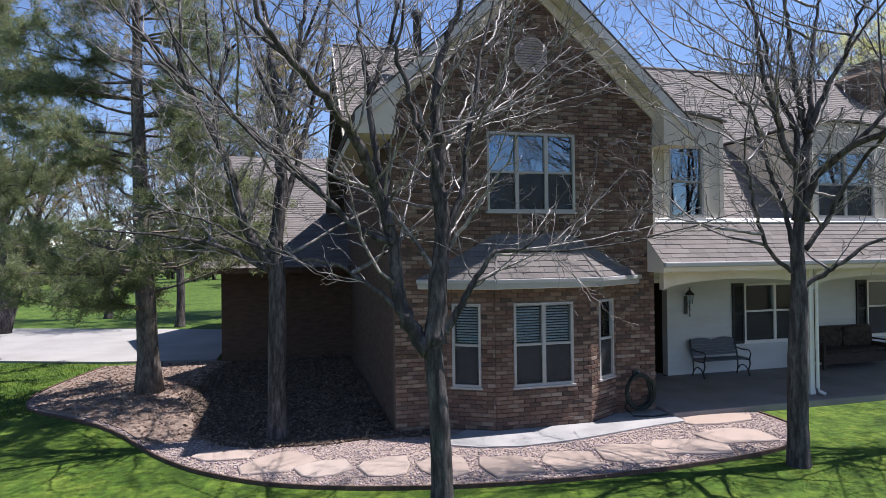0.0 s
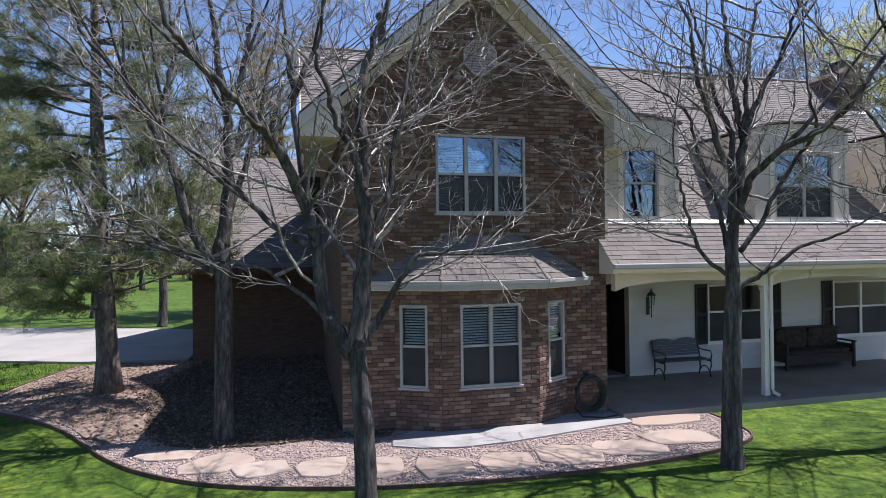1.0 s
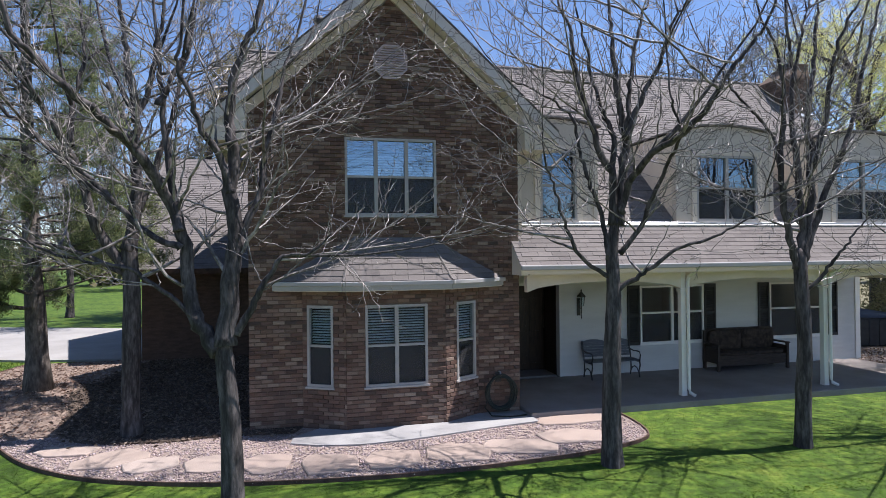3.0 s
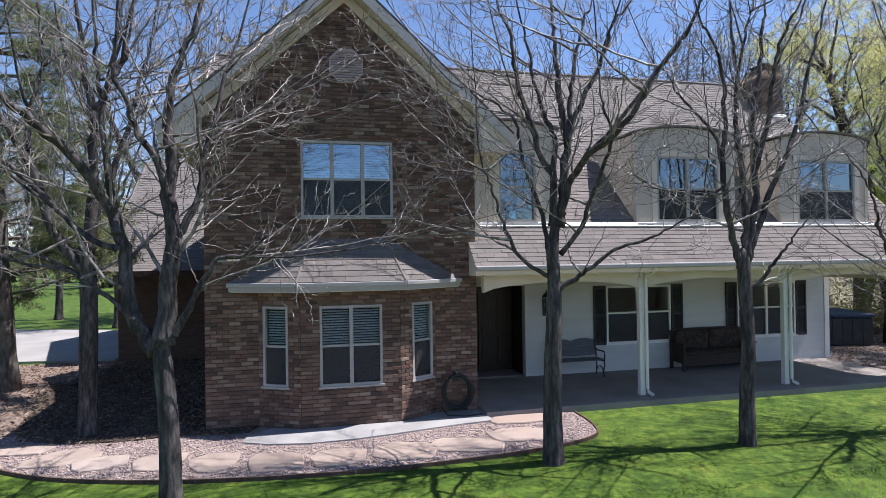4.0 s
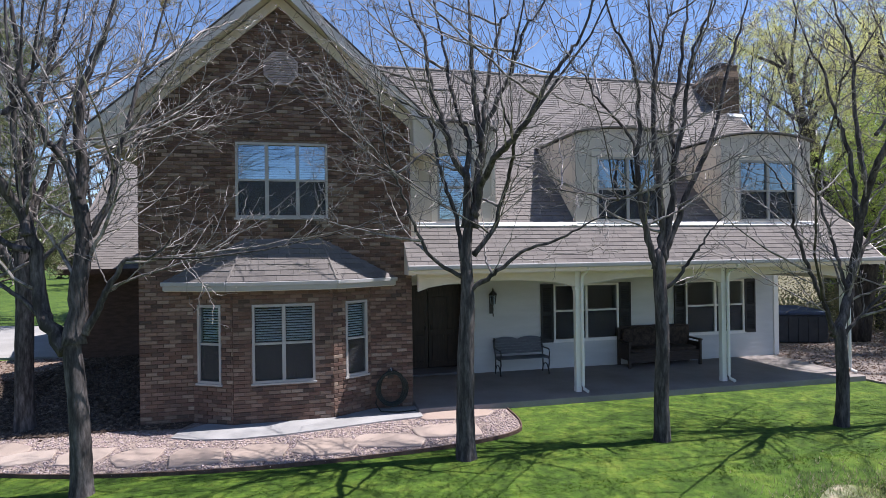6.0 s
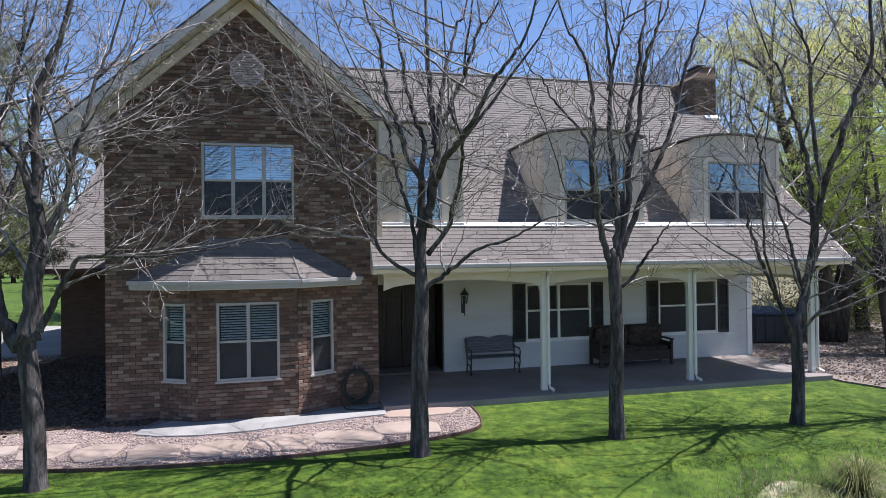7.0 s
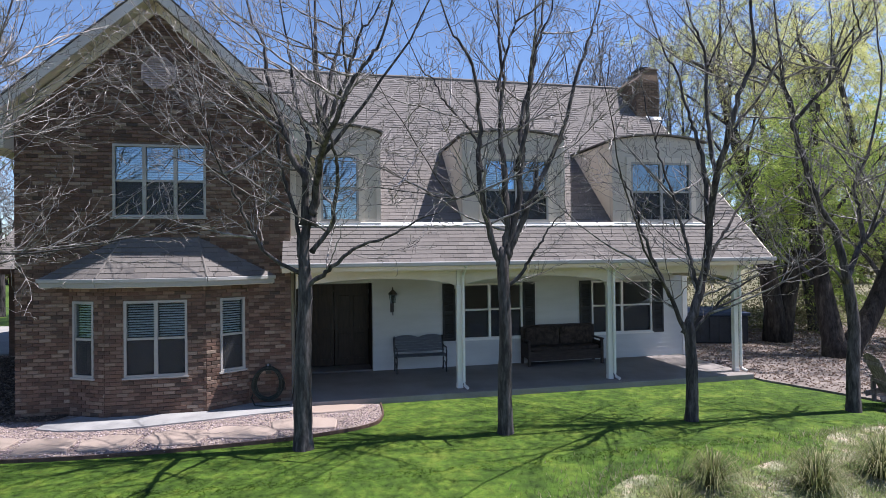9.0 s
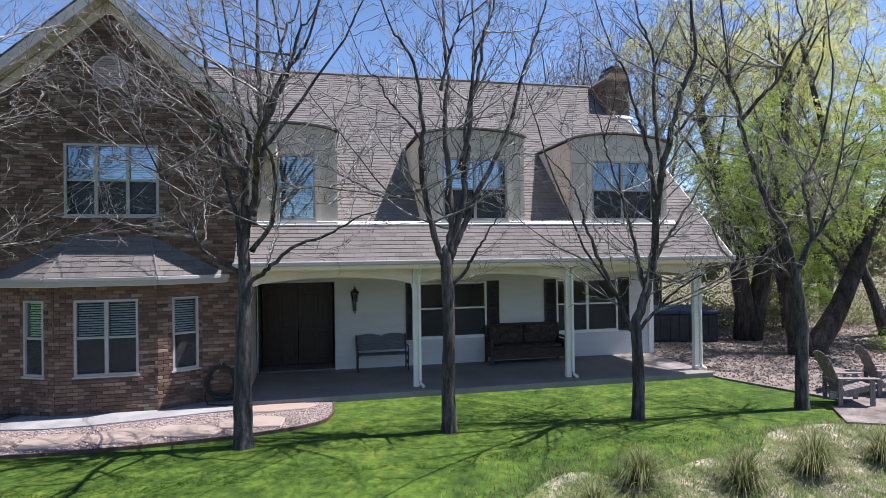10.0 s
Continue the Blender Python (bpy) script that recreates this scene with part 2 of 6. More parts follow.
M_BRUSH = material("brushwood leaves", (0.11, 0.12, 0.055), (0.21, 0.19, 0.10), 0.4, 0.8, 0.0, 8, sheet=True,
                   pieces=[(0.13, 0.14, 0.06), (0.22, 0.19, 0.11), (0.09, 0.12, 0.04), (0.27, 0.24, 0.14)])
M_SETTEE = material("dark brown settee wood", (0.032, 0.023, 0.019), (0.068, 0.048, 0.038), 5, 0.7, 0.4, 70, stretch=(1, 6, 6))
M_CUSHION = material("worn brown cushion cloth", (0.026, 0.019, 0.016), (0.078, 0.056, 0.045), 9, 0.9, 0.5, 60, wear=0.5)
M_TUB = material("dark tub panel", (0.022, 0.024, 0.028), (0.04, 0.042, 0.048), 3, 0.6, 0.2, 60)
M_TUBCOVER = material("blue grey vinyl cover", (0.035, 0.050, 0.094), (0.055, 0.075, 0.127), 2, 0.75, 0.1, 60, spec=0.15)
M_GREYWOOD = material("weathered grey chair wood", (0.145, 0.122, 0.119), (0.306, 0.269, 0.259), 5, 0.8, 0.4, 60, stretch=(5, 5, 1))
M_HOSE = material("dark green rubber hose", (0.012, 0.02, 0.017), (0.022, 0.032, 0.028), 5, 0.45, 0.1, 50)
M_VENT = material("pinkish grey louvre paint", (0.392, 0.317, 0.296), (0.461, 0.378, 0.357), 2, 0.7, 0.1, 60, wear=0.1)
M_DRYFIELD = material("dry field grass", (0.112, 0.111, 0.054), (0.203, 0.181, 0.112), 0.25, 0.95, 0.6, 20, wear=0.3)
M_FLUE = material("dark weathered flue pipe", (0.05, 0.054, 0.062), (0.085, 0.09, 0.10), 4, 0.5, 0.1, 40, metal=0.3)
M_PIPE = material("galvanised flue pipe", (0.42, 0.44, 0.46), (0.52, 0.54, 0.56), 4, 0.4, 0.1, 40, metal=0.7)


# ---- geometry helpers ----
class Geo:
    """Collects corners and faces of one mesh."""

    def __init__(self):
        self.v, self.f = [], []

    def box(self, x0, x1, y0, y1, z0, z1, m=None):
        n = len(self.v)
        pts = [(x, y, z) for z in (z0, z1) for y in (y0, y1) for x in (x0, x1)]
        self.v += [tuple(m @ Vector(p)) for p in pts] if m else pts
        self.f += [tuple(n + i for i in q) for q in ((0, 2, 3, 1), (4, 5, 7, 6), (0, 1, 5, 4), (2, 6, 7, 3), (0, 4, 6, 2), (1, 3, 7, 5))]
        return self

    def prism(self, base, top):
        """A solid between two outlines of equal count; base runs anticlockwise seen from the top's side."""
        n, k = len(self.v), len(base)
        self.v += [tuple(p) for p in base] + [tuple(p) for p in top]
        self.f.append(tuple(n + i for i in reversed(range(k))))
        self.f.append(tuple(n + k + i for i in range(k)))
        self.f += [(n + i, n + (i + 1) % k, n + k + (i + 1) % k, n + k + i) for i in range(k)]
        return self

    def slab(self, outline, z0, z1):
        return self.prism([(x, y, z0) for x, y in outline], [(x, y, z1) for x, y in outline])

    def tube(self, pts, radii, sides=6, closed=False, cap=True, wob=0.0, rng=None):
        pts = [Vector(p) for p in pts]
        n, k = len(self.v), len(pts)
        up = Vector((0.13, 0.27, 0.95))
        for i, p in enumerate(pts):
            a, b = pts[(i - 1) % k if closed else max(i - 1, 0)], pts[(i + 1) % k if closed else min(i + 1, k - 1)]
            d = (b - a).normalized()
            s = d.cross(up)
            if s.length < 0.05:
                s = d.cross(Vector((1, 0, 0)))
            s.normalize()
            t = s.cross(d)
            for j in range(sides):
                w = 2 * math.pi * j / sides
                r = radii[i] * (1 + (rng.uniform(-wob, wob) if wob else 0))
                self.v.append(tuple(p + s * (r * math.cos(w)) + t * (r * math.sin(w))))
        for i in range(k if closed else k - 1):
            for j in range(sides):
                a, b = n + i * sides, n + ((i + 1) % k) * sides
                self.f.append((a + j, a + (j + 1) % sides, b + (j + 1) % sides, b + j))
        if cap and not closed:
            self.f.append(tuple(n + j for j in reversed(range(sides))))
            self.f.append(tuple(n + (k - 1) * sides + j for j in range(sides)))
        return self

    def lathe(self, profile, centre, sides=14):
        """Turned form: radius and height from bottom to top."""
        n, k = len(self.v), len(profile)
        for r, z in profile:
            for j in range(sides):
                w = 2 * math.pi * j / sides
                self.v.append((centre[0] + r * math.cos(w), centre[1] + r * math.sin(w), centre[2] + z))
        for i in range(k - 1):
            for j in range(sides):
                a, b = n + i * sides, n + (i + 1) * sides
                self.f.append((a + j, a + (j + 1) % sides, b + (j + 1) % sides, b + j))
        self.f.append(tuple(n + j for j in reversed(range(sides))))
        self.f.append(tuple(n + (k - 1) * sides + j for j in range(sides)))
        return self

    def mesh(self, name, mat, smooth=False):
        me = bpy.data.meshes.new(name)
        me.from_pydata(self.v, [], self.f)
        me.materials.append(mat)
        if smooth:
            me.polygons.foreach_set("use_smooth", [True] * len(me.polygons))
        me.update()
        return me


def part(name, geo, mat, parent=None, label="", smooth=False, bevel=0.0):
    ob = new(name, geo.mesh(name, mat, smooth))
    if parent:
        ob.parent = parent
    if label:
        ob["label"] = label
    if bevel:
        b = ob.modifiers.new("edge", "BEVEL")
        b.width, b.segments, b.limit_method, b.angle_limit = bevel, 2, "ANGLE", radians(35)
    return ob


def thing(name, label, category, at=(0, 0, 0), turn=0.0, group="", kind=""):
    ob = new(name)
    ob.matrix_basis = pose(*at, 0, 0, turn)
    return tagged(ob, label, category, group, kind)


def array_mesh(name, v, f, mat):
    """A mesh from arrays: corners (n, 3) and faces (m, k)."""
    me = bpy.data.meshes.new(name)
    me.vertices.add(len(v))
    me.vertices.foreach_set("co", np.ascontiguousarray(v, dtype=np.float32).ravel())
    k = f.shape[1]
    me.loops.add(f.size)
    me.loops.foreach_set("vertex_index", np.ascontiguousarray(f, dtype=np.int32).ravel())
    me.polygons.add(len(f))
    me.polygons.foreach_set("loop_start", np.arange(0, f.size, k, dtype=np.int32))
    me.materials.append(mat)
    me.update(calc_edges=True)
    return me


def inside(px, py, poly):
    hit = np.zeros(len(px), bool)
    for (x0, y0), (x1, y1) in zip(poly, poly[1:] + poly[:1]):
        with np.errstate(divide="ignore", invalid="ignore"):
            hit ^= ((y0 > py) != (y1 > py)) & (px < (x1 - x0) * (py - y0) / (y1 - y0) + x0)
    return hit


def smooth_line(pts, steps=8):
    """A smooth curve through the points given."""
    out = []
    p = [Vector(q) for q in pts]
    for i in range(len(p) - 1):
        a, b, c, d = p[max(i - 1, 0)], p[i], p[i + 1], p[min(i + 2, len(p) - 1)]
        for s in range(steps):
            t = s / steps
            out.append(0.5 * ((2 * b) + (c - a) * t + (2 * a - 5 * b + 4 * c - d) * t * t + (3 * b - a - 3 * c + d) * t ** 3))
    return out + [p[-1]]


# ---- ground ----
def ground_z(x, y):
    """Height of the ground: level by the house, a low mound round the pine, falling away towards the open side."""
    z = -0.13 + 0.26 * np.exp(-((x + 7.0) ** 2 + (y - 4.0) ** 2) / 3.2)
    return z - 0.11 * np.clip(-4.3 - y, 0, 6.0) + 0.03 * np.sin(x * 0.7 + 1) * np.clip(-3 - y, 0, 1) * 0.5


def axis_steps(near0, near1, step, far):
    out = list(np.arange(near0, near1 + 1e-6, step))
    d = step
    a, b = near0, near1
    while d < far:
        d *= 1.6
        a, b = a - d, b + d
        out = [a] + out + [b]
    return np.array(out)


gx, gy = axis_steps(-16, 24, 0.4, 700), axis_steps(-14, 14, 0.4, 700)
GX, GY = np.meshgrid(gx, gy)
gv = np.stack([GX.ravel(), GY.ravel(), ground_z(GX, GY).ravel()], 1)
w = len(gx)
ij = (np.arange(len(gy) - 1)[:, None] * w + np.arange(w - 1)[None, :]).ravel()
ground = new("ground", array_mesh("ground", gv, np.stack([ij, ij + 1, ij + w + 1, ij + w], 1), M_GROUND))
tagged(ground, "green lawn ground with mottled patches reaching far off", "ground", kind="structure")

# the gravel bed's outer edge, from the drive round to the porch
EDGE = [tuple(p[:2]) for p in smooth_line([(-9.3, 9.4, 0), (-9.75, 6.6, 0), (-9.65, 5.0, 0), (-8.9, 3.6, 0), (-7.07, 1.81, 0), (-5.95, 0.2, 0), (-5.1, -0.75, 0),
                                           (-3.9, -1.55, 0), (-2.1, -2.12, 0), (0, -2.40, 0), (1.9, -2.38, 0), (3.5, -2.2, 0), (4.65, -1.8, 0), (4.98, -1.2, 0), (5.05, -0.25, 0)], 6)]
BED = EDGE + [(3.3, 0.2), (3.3, 3.0), (-2.0, 3.0), (-2.0, 8.9), (-6.2, 9.3)]


def sheet(name, outline, lift, mat, label, category, cell=0.3, deep=0.12):
    """A ground covering that follows the ground under it, with a rim of its own depth."""
    xs, ys = [p[0] for p in outline], [p[1] for p in outline]
    bm = bmesh.new()
    vs = [bm.verts.new((x, y, 0)) for x, y in outline]
    bm.faces.new(vs)
    for ax, lo, hi in (((1, 0, 0), min(xs), max(xs)), ((0, 1, 0), min(ys), max(ys))):
        c = lo + cell
        while c < hi:
            bmesh.ops.bisect_plane(bm, geom=bm.verts[:] + bm.edges[:] + bm.faces[:], plane_co=Vector(ax) * c, plane_no=ax, dist=1e-5)
            c += cell
    for v in bm.verts:
        v.co.z = float(ground_z(v.co.x, v.co.y)) + lift
    rim = [e for e in bm.edges if e.is_boundary]
    r = bmesh.ops.extrude_edge_only(bm, edges=rim)
    for v in r["geom"]:
        if isinstance(v, bmesh.types.BMVert):
            v.co.z -= deep
    bmesh.ops.recalc_face_normals(bm, faces=bm.faces)
    me = bpy.data.meshes.new(name)
    bm.to_mesh(me)
    bm.free()
    me.materials.append(mat)
    return tagged(new(name, me), label, category, kind="structure")


bed = sheet("gravel_bed", BED, 0.03, M_BEDSOIL, "curved bed of mixed tan and pink gravel", "gravel bed")

g = Geo()
line = [Vector((x, y, float(ground_z(x, y)))) for x, y in EDGE]
for i in range(len(line) - 1):
    a, b = line[i], line[i + 1]
    s = (b - a).cross(Vector((0, 0, 1))).normalized() * 0.018
    lo, hi = Vector((0, 0, -0.05)), Vector((0, 0, 0.06))
    g.prism([a - s + lo, a + s + lo, b + s + lo, b - s + lo], [a - s * 0.8 + hi, a + s * 0.8 + hi, b + s * 0.8 + hi, b - s * 0.8 + hi])
edging = part("garden_edging", g, M_EDGING)
tagged(edging, "dark rusty metal edging round the gravel bed", "edging", kind="structure")

sheet("dry_field", [(16, 9.2), (24, 9.3), (34, 6.2), (60, 0), (400, 0), (400, 400), (16, 400)], 0.02, M_DRYFIELD, "dry tan field beyond the patio trees", "field", 40.0)
drive = sheet("driveway", [(-80, 33.0), (-80, 21.0), (-30, 15.0), (-12.7, 11.2), (-9.4, 9.95), (-6.2, 9.35), (-6.2, 17.0), (-10.5, 18.8), (-17, 21.2), (-30, 24.5)], 0.07,
              M_DRIVE, "pale concrete driveway beside the lawn", "driveway", 4.0)
patio = sheet("patio", [(14.35, -0.4), (14.9, -1.9), (15.3, -3.1), (14.6, -3.3), (14.0, -4.2), (16.5, -5.2), (30, -4.5), (34, 6), (24, 9), (14.4, 9), (14.35, 3.0)], 0.045,
              M_LITTER, "leaf-littered reddish paving under the trees", "patio", 0.8)

# concrete walk from the porch round the bay
WALK = [(3.25, -0.42), (3.25, 0.42), (2.32, 0.42), (1.55, -0.03), (-0.37, -0.03), (-0.85, 0.2), (-1.3, -0.2), (-1.35, -0.55), (-0.9, -0.78), (-0.2, -0.92),
        (0.6, -0.88), (1.3, -0.76), (1.9, -0.64), (2.5, -0.52)]
sheet("walkway", list(reversed(WALK)), 0.06, M_CONCRETE, "pale concrete walk around the brick bay", "walkway", 0.5)

MULCH = [tuple(p[:2]) for p in smooth_line([(-9.2, 9.3, 0), (-9.65, 6.6, 0), (-9.54, 5.04, 0), (-8.8, 3.7, 0), (-7.05, 2.0, 0), (-6.3, 1.0, 0), (-5.6, 1.0, 0), (-4.9, 0.75, 0), (-4.0, 0.55, 0), (-3.2, 0.3, 0), (-2.6, 0.35, 0), (-2.15, 0.3, 0)], 5)]
MULCH += [(-2.12, 8.85), (-6.2, 9.25)]
sheet("mulch_bed", MULCH, 0.05, M_MULCH, "red brown bark mulch and pine litter in the bed", "mulch", 0.6, 0.06)
# added dark sheet in place of the house's shade on the bed
SHADEMULCH = [tuple(p[:2]) for p in smooth_line([(-5.6, 8.85, 0), (-6.1, 7.2, 0), (-6.0, 5.5, 0), (-6.15, 3.8, 0), (-5.75, 2.3, 0), (-5.5, 1.3, 0), (-4.9, 0.45, 0), (-3.6, 0.12, 0), (-2.6, 0.2, 0), (-1.3, 0.08, 0)], 5)] + [(-1.15, 0.42), (-2.12, 0.42), (-2.13, 8.8)]
sheet("bark_mulch", SHADEMULCH, 0.066, M_SHADEMULCH, "mulch sheet coloured like the shade along the side wall", "mulch", 0.6, 0.03)
rng = random.Random(5)


def flagstone(cx, cy, rx, ry, turn, parent):
    g = Geo()
    n = rng.choice((7, 8, 9))
    ring = []
    for i in range(n):
        w = 2 * math.pi * (i + rng.uniform(-0.25, 0.25)) / n
        r = rng.uniform(0.86, 1.12) / max(abs(math.cos(w)), abs(math.sin(w))) ** 0.55
        x, y = rx * r * math.cos(w), ry * r * math.sin(w)
        c, s = math.cos(radians(turn)), math.sin(radians(turn))
        ring.append((x * c - y * s, x * s + y * c))
    g.prism([(x * 1.02, y * 1.02, -0.05) for x, y in ring], [(x, y, 0.018) for x, y in ring])
    top = len(g.v)
    g.prism([(x, y, 0.018) for x, y in ring], [(x * 0.965, y * 0.965, 0.03 + rng.uniform(-0.002, 0.002)) for x, y in ring])
    ob = part("flagstone", g, M_FLAG, parent)
    ob.location = (cx, cy, float(ground_z(cx, cy)) + 0.035)
    return ob


for cx, cy, rx, ry, turn in ((-5.0, 0.0, 0.46, 0.22, -14), (-4.1, -0.58, 0.52, 0.34, 22), (-3.42, -1.02, 0.38, 0.30, 8), (-2.54, -1.2, 0.37, 0.36, -8), (-1.68, -1.46, 0.36, 0.36, -6),
                            (-0.74, -1.7, 0.40, 0.38, -4), (0.24, -1.76, 0.41, 0.36, -4), (1.3, -1.72, 0.46, 0.38, -10), (2.36, -1.68, 0.54, 0.34, -12), (3.48, -1.4, 0.58, 0.34, -8), (3.9, -0.46, 0.66, 0.25, 0)):
    flagstone(cx, cy, rx * 1.13, ry * 1.14, turn, bed)


def pebbles(name, n, poly, avoid, size, lift, mat, seed):
    """Loose stones strewn over an outline, each a small eight-sided lump."""
    r = np.random.RandomState(seed)
    xs, ys = np.array(poly).T
    px, py = r.uniform(xs.min(), xs.max(), n * 4), r.uniform(ys.min(), ys.max(), n * 4)
    keep = inside(px, py, poly)
    for a in avoid:
        keep &= ~inside(px, py, a)
    px, py = px[keep][:n], py[keep][:n]
    n = len(px)
    pz = ground_z(px, py) + lift
    unit = np.array([(1, 0, 0), (-1, 0, 0), (0, 1, 0), (0, -1, 0), (0, 0, 1), (0, 0, -1)], float)
    s = r.uniform(0.55, 1.25, (n, 1, 1)) * size * r.uniform(0.6, 1.2, (n, 1, 3)) * np.array([1.1, 1.0, 0.6])
    a = r.uniform(0, 6.28, n)
    v = unit[None] * s
    c, d = np.cos(a)[:, None], np.sin(a)[:, None]
    v = np.stack([v[..., 0] * c - v[..., 1] * d, v[..., 0] * d + v[..., 1] * c, v[..., 2]], -1)
    v += np.stack([px, py, pz], 1)[:, None]
    tri = np.array([(0, 2, 4), (2, 1, 4), (1, 3, 4), (3, 0, 4), (2, 0, 5), (1, 2, 5), (3, 1, 5), (0, 3, 5)])
    f = (np.arange(n)[:, None, None] * 6 + tri[None]).reshape(-1, 3)
    return new(name, array_mesh(name, v.reshape(-1, 3), f, mat))


NEARBED = [p for p in EDGE if p[1] < 6] + [(3.3, 0.0), (-2.0, 0.0), (-2.0, 3), (-5.0, 6.0)]
tagged(pebbles("gravel", 15000, NEARBED, [WALK, MULCH], 0.024, 0.035, M_PEBBLE, 3), "loose mixed pebbles filling the bed", "gravel", kind="stuff")


def blades(name, n, box_, avoid, height, mat, seed, spread=0.5, only=None, fringe=0.0, thin=None):
    """Grass blades, a triangle each, strewn in a rectangle."""
    r = np.random.RandomState(seed)
    px, py = r.uniform(box_[0], box_[1], n), r.uniform(box_[2], box_[3], n)
    keep = np.ones(n, bool)
    for a in avoid:
        keep &= ~inside(px, py, a)
    qx, qy = px + r.normal(0, 1, n) * fringe, py + r.normal(0, 1, n) * fringe
    if only:
        keep &= inside(qx, qy, only)
    if thin:
        keep &= ~inside(qx, qy, thin)
    px, py = px[keep], py[keep]
    n = len(px)
    pz = ground_z(px, py) - 0.004
    a = r.uniform(0, 6.28, n)
    h = height * r.uniform(0.5, 1.3, n)
    wd = (0.005 + 0.005 * r.rand(n)) * (1.3 if height < 0.02 else 1.0)
    lean = spread * h * r.rand(n)
    b = r.uniform(0, 6.28, n)
    p = np.stack([px, py, pz], 1)
    side = np.stack([np.cos(a) * wd, np.sin(a) * wd, np.zeros(n)], 1)
    tip = p + np.stack([np.cos(b) * lean, np.sin(b) * lean, h], 1)
    v = np.stack([p - side, p + side, tip], 1).reshape(-1, 3)
    return new(name, array_mesh(name, v, np.arange(len(v)).reshape(-1, 3), mat))


PORCHBOX = [(3.2, -0.16), (14.35, -0.16), (14.35, 9), (3.2, 9)]
DRY = [tuple(p[:2]) for p in smooth_line([(6.4, -6.4, 0), (7.4, -5.5, 0), (8.3, -5.0, 0), (9.0, -5.35, 0), (9.8, -5.2, 0), (10.6, -5.0, 0), (11.3, -5.1, 0), (12.2, -4.35, 0), (13.0, -4.1, 0), (13.9, -4.15, 0), (14.8, -4.5, 0), (17, -5.3, 0), (22, -5.4, 0)], 4)]
DRY += [(22.5, -8.0), (21.0, -10.2), (17.5, -10.9), (14.0, -10.3), (11.0, -10.8), (8.0, -10.1), (6.0, -9.2), (5.3, -7.8)]
# unseen tan ground, added to bounce warm light onto the house front
FIELD_EDGE = [(-60 + 2 * i, -12.6 + 0.7 * math.sin(i * 0.9) + 0.4 * math.sin(i * 2.3 + 1)) for i in range(61)]
sheet("unseen_bounce_field", [(-400, -400), (400, -400), (400, -14)] + FIELD_EDGE[::-1] + [(-400, -14)], 0.02, M_DRYFIELD, "unseen tan field before the garden, added for its bounce light", "field", 60.0)
PATIO = [(14.35, -0.4), (14.9, -1.9), (15.3, -3.1), (14.6, -3.3), (14.0, -4.2), (16.5, -5.2), (30, -4.5), (30, 9), (14.4, 9)]
tagged(blades("lawn_grass", 420000, (-15, 17, -8.2, 3.5), [BED, PORCHBOX, PATIO], 0.011, M_GRASS, 11, 3.5, fringe=0.35, thin=[(x, y - 0.6) for x, y in DRY]), "short mown green lawn grass with yellowish patches", "grass", kind="stuff")
tagged(blades("far_lawn_grass", 60000, (-30, -9, 3.5, 11), [BED, [(-80, 33.0), (-80, 21.0), (-30, 15.0), (-12.7, 11.2), (-9.4, 9.95), (-6, 9), (-6, 20)]], 0.05, M_GRASS, 12), "short lawn grass beside the driveway", "grass", kind="stuff")
sheet("dry_bank", DRY, 0.012, M_DRYSOIL, "dry stony soil bank at the lawn's edge", "soil", 0.8)
tagged(pebbles("bank_stones", 4000, [(7.5, -8), (20, -8.5), (18, -5.9), (14, -4.8), (12.4, -4.9), (8.6, -5.6)], [], 0.016, 0.012, M_PEBBLE, 8), "small pale stones strewn on the dry bank", "stones", kind="stuff")
tagged(blades("bank_grass", 110000, (5, 20, -9, -4), [PATIO], 0.075, M_STRAW, 13, 0.9, [(x, y + 0.1) for x, y in DRY], fringe=0.4), "sparse straw-coloured grass on the dry bank", "grass", kind="stuff")
LEAFAREA = [(14.35, -0.2), (15.0, -2.0), (16.5, -3.0), (24, -3), (26, 7), (14.5, 7)]


def leaf_cards(name, centre, size, mat, seed, flat=0.0, down=0.0, slim=2.6):
    """Small leaves, a folded quad each, at the places given."""
    r = np.random.RandomState(seed)
    n = len(centre)
    d = r.normal(size=(n, 3))
    d[:, 2] = d[:, 2] * (1 - flat) - down * 2
    d /= np.linalg.norm(d, axis=1, keepdims=True)
    o = r.normal(size=(n, 3))
    o[:, 2] *= 1 - flat * 0.9
    s = np.cross(d, o)
    s /= np.linalg.norm(s, axis=1, keepdims=True) + 1e-9
    ln = (size * r.uniform(0.6, 1.4, n))[:, None]
    a, b = centre - d * ln * 0.5, centre + d * ln * 0.5
    q = s * ln / slim * 0.5
    v = np.stack([a, centre + q, b, centre - q], 1).reshape(-1, 3)
    return array_mesh(name, v, np.arange(len(v)).reshape(-1, 4), mat)


r_ = np.random.RandomState(21)
lx, ly = r_.uniform(14, 26, 16000), r_.uniform(-3, 7, 16000)
ok = inside(lx, ly, LEAFAREA)
lx, ly = lx[ok], ly[ok]
tagged(new("fallen_leaves", leaf_cards("fallen_leaves", np.stack([lx, ly, ground_z(lx, ly) + 0.056], 1), 0.055, M_LEAFLITTER, 22, 0.95, 0, 1.5)),
       "fallen reddish dry leaves on the paving", "leaves", kind="stuff")

r_ = np.random.RandomState(23)
lx, ly = r_.uniform(-9.6, -2.2, 9000), r_.uniform(0.3, 9.2, 9000)
ok = inside(lx, ly, MULCH) & ~inside(lx, ly, SHADEMULCH)
lx, ly = lx[ok], ly[ok]
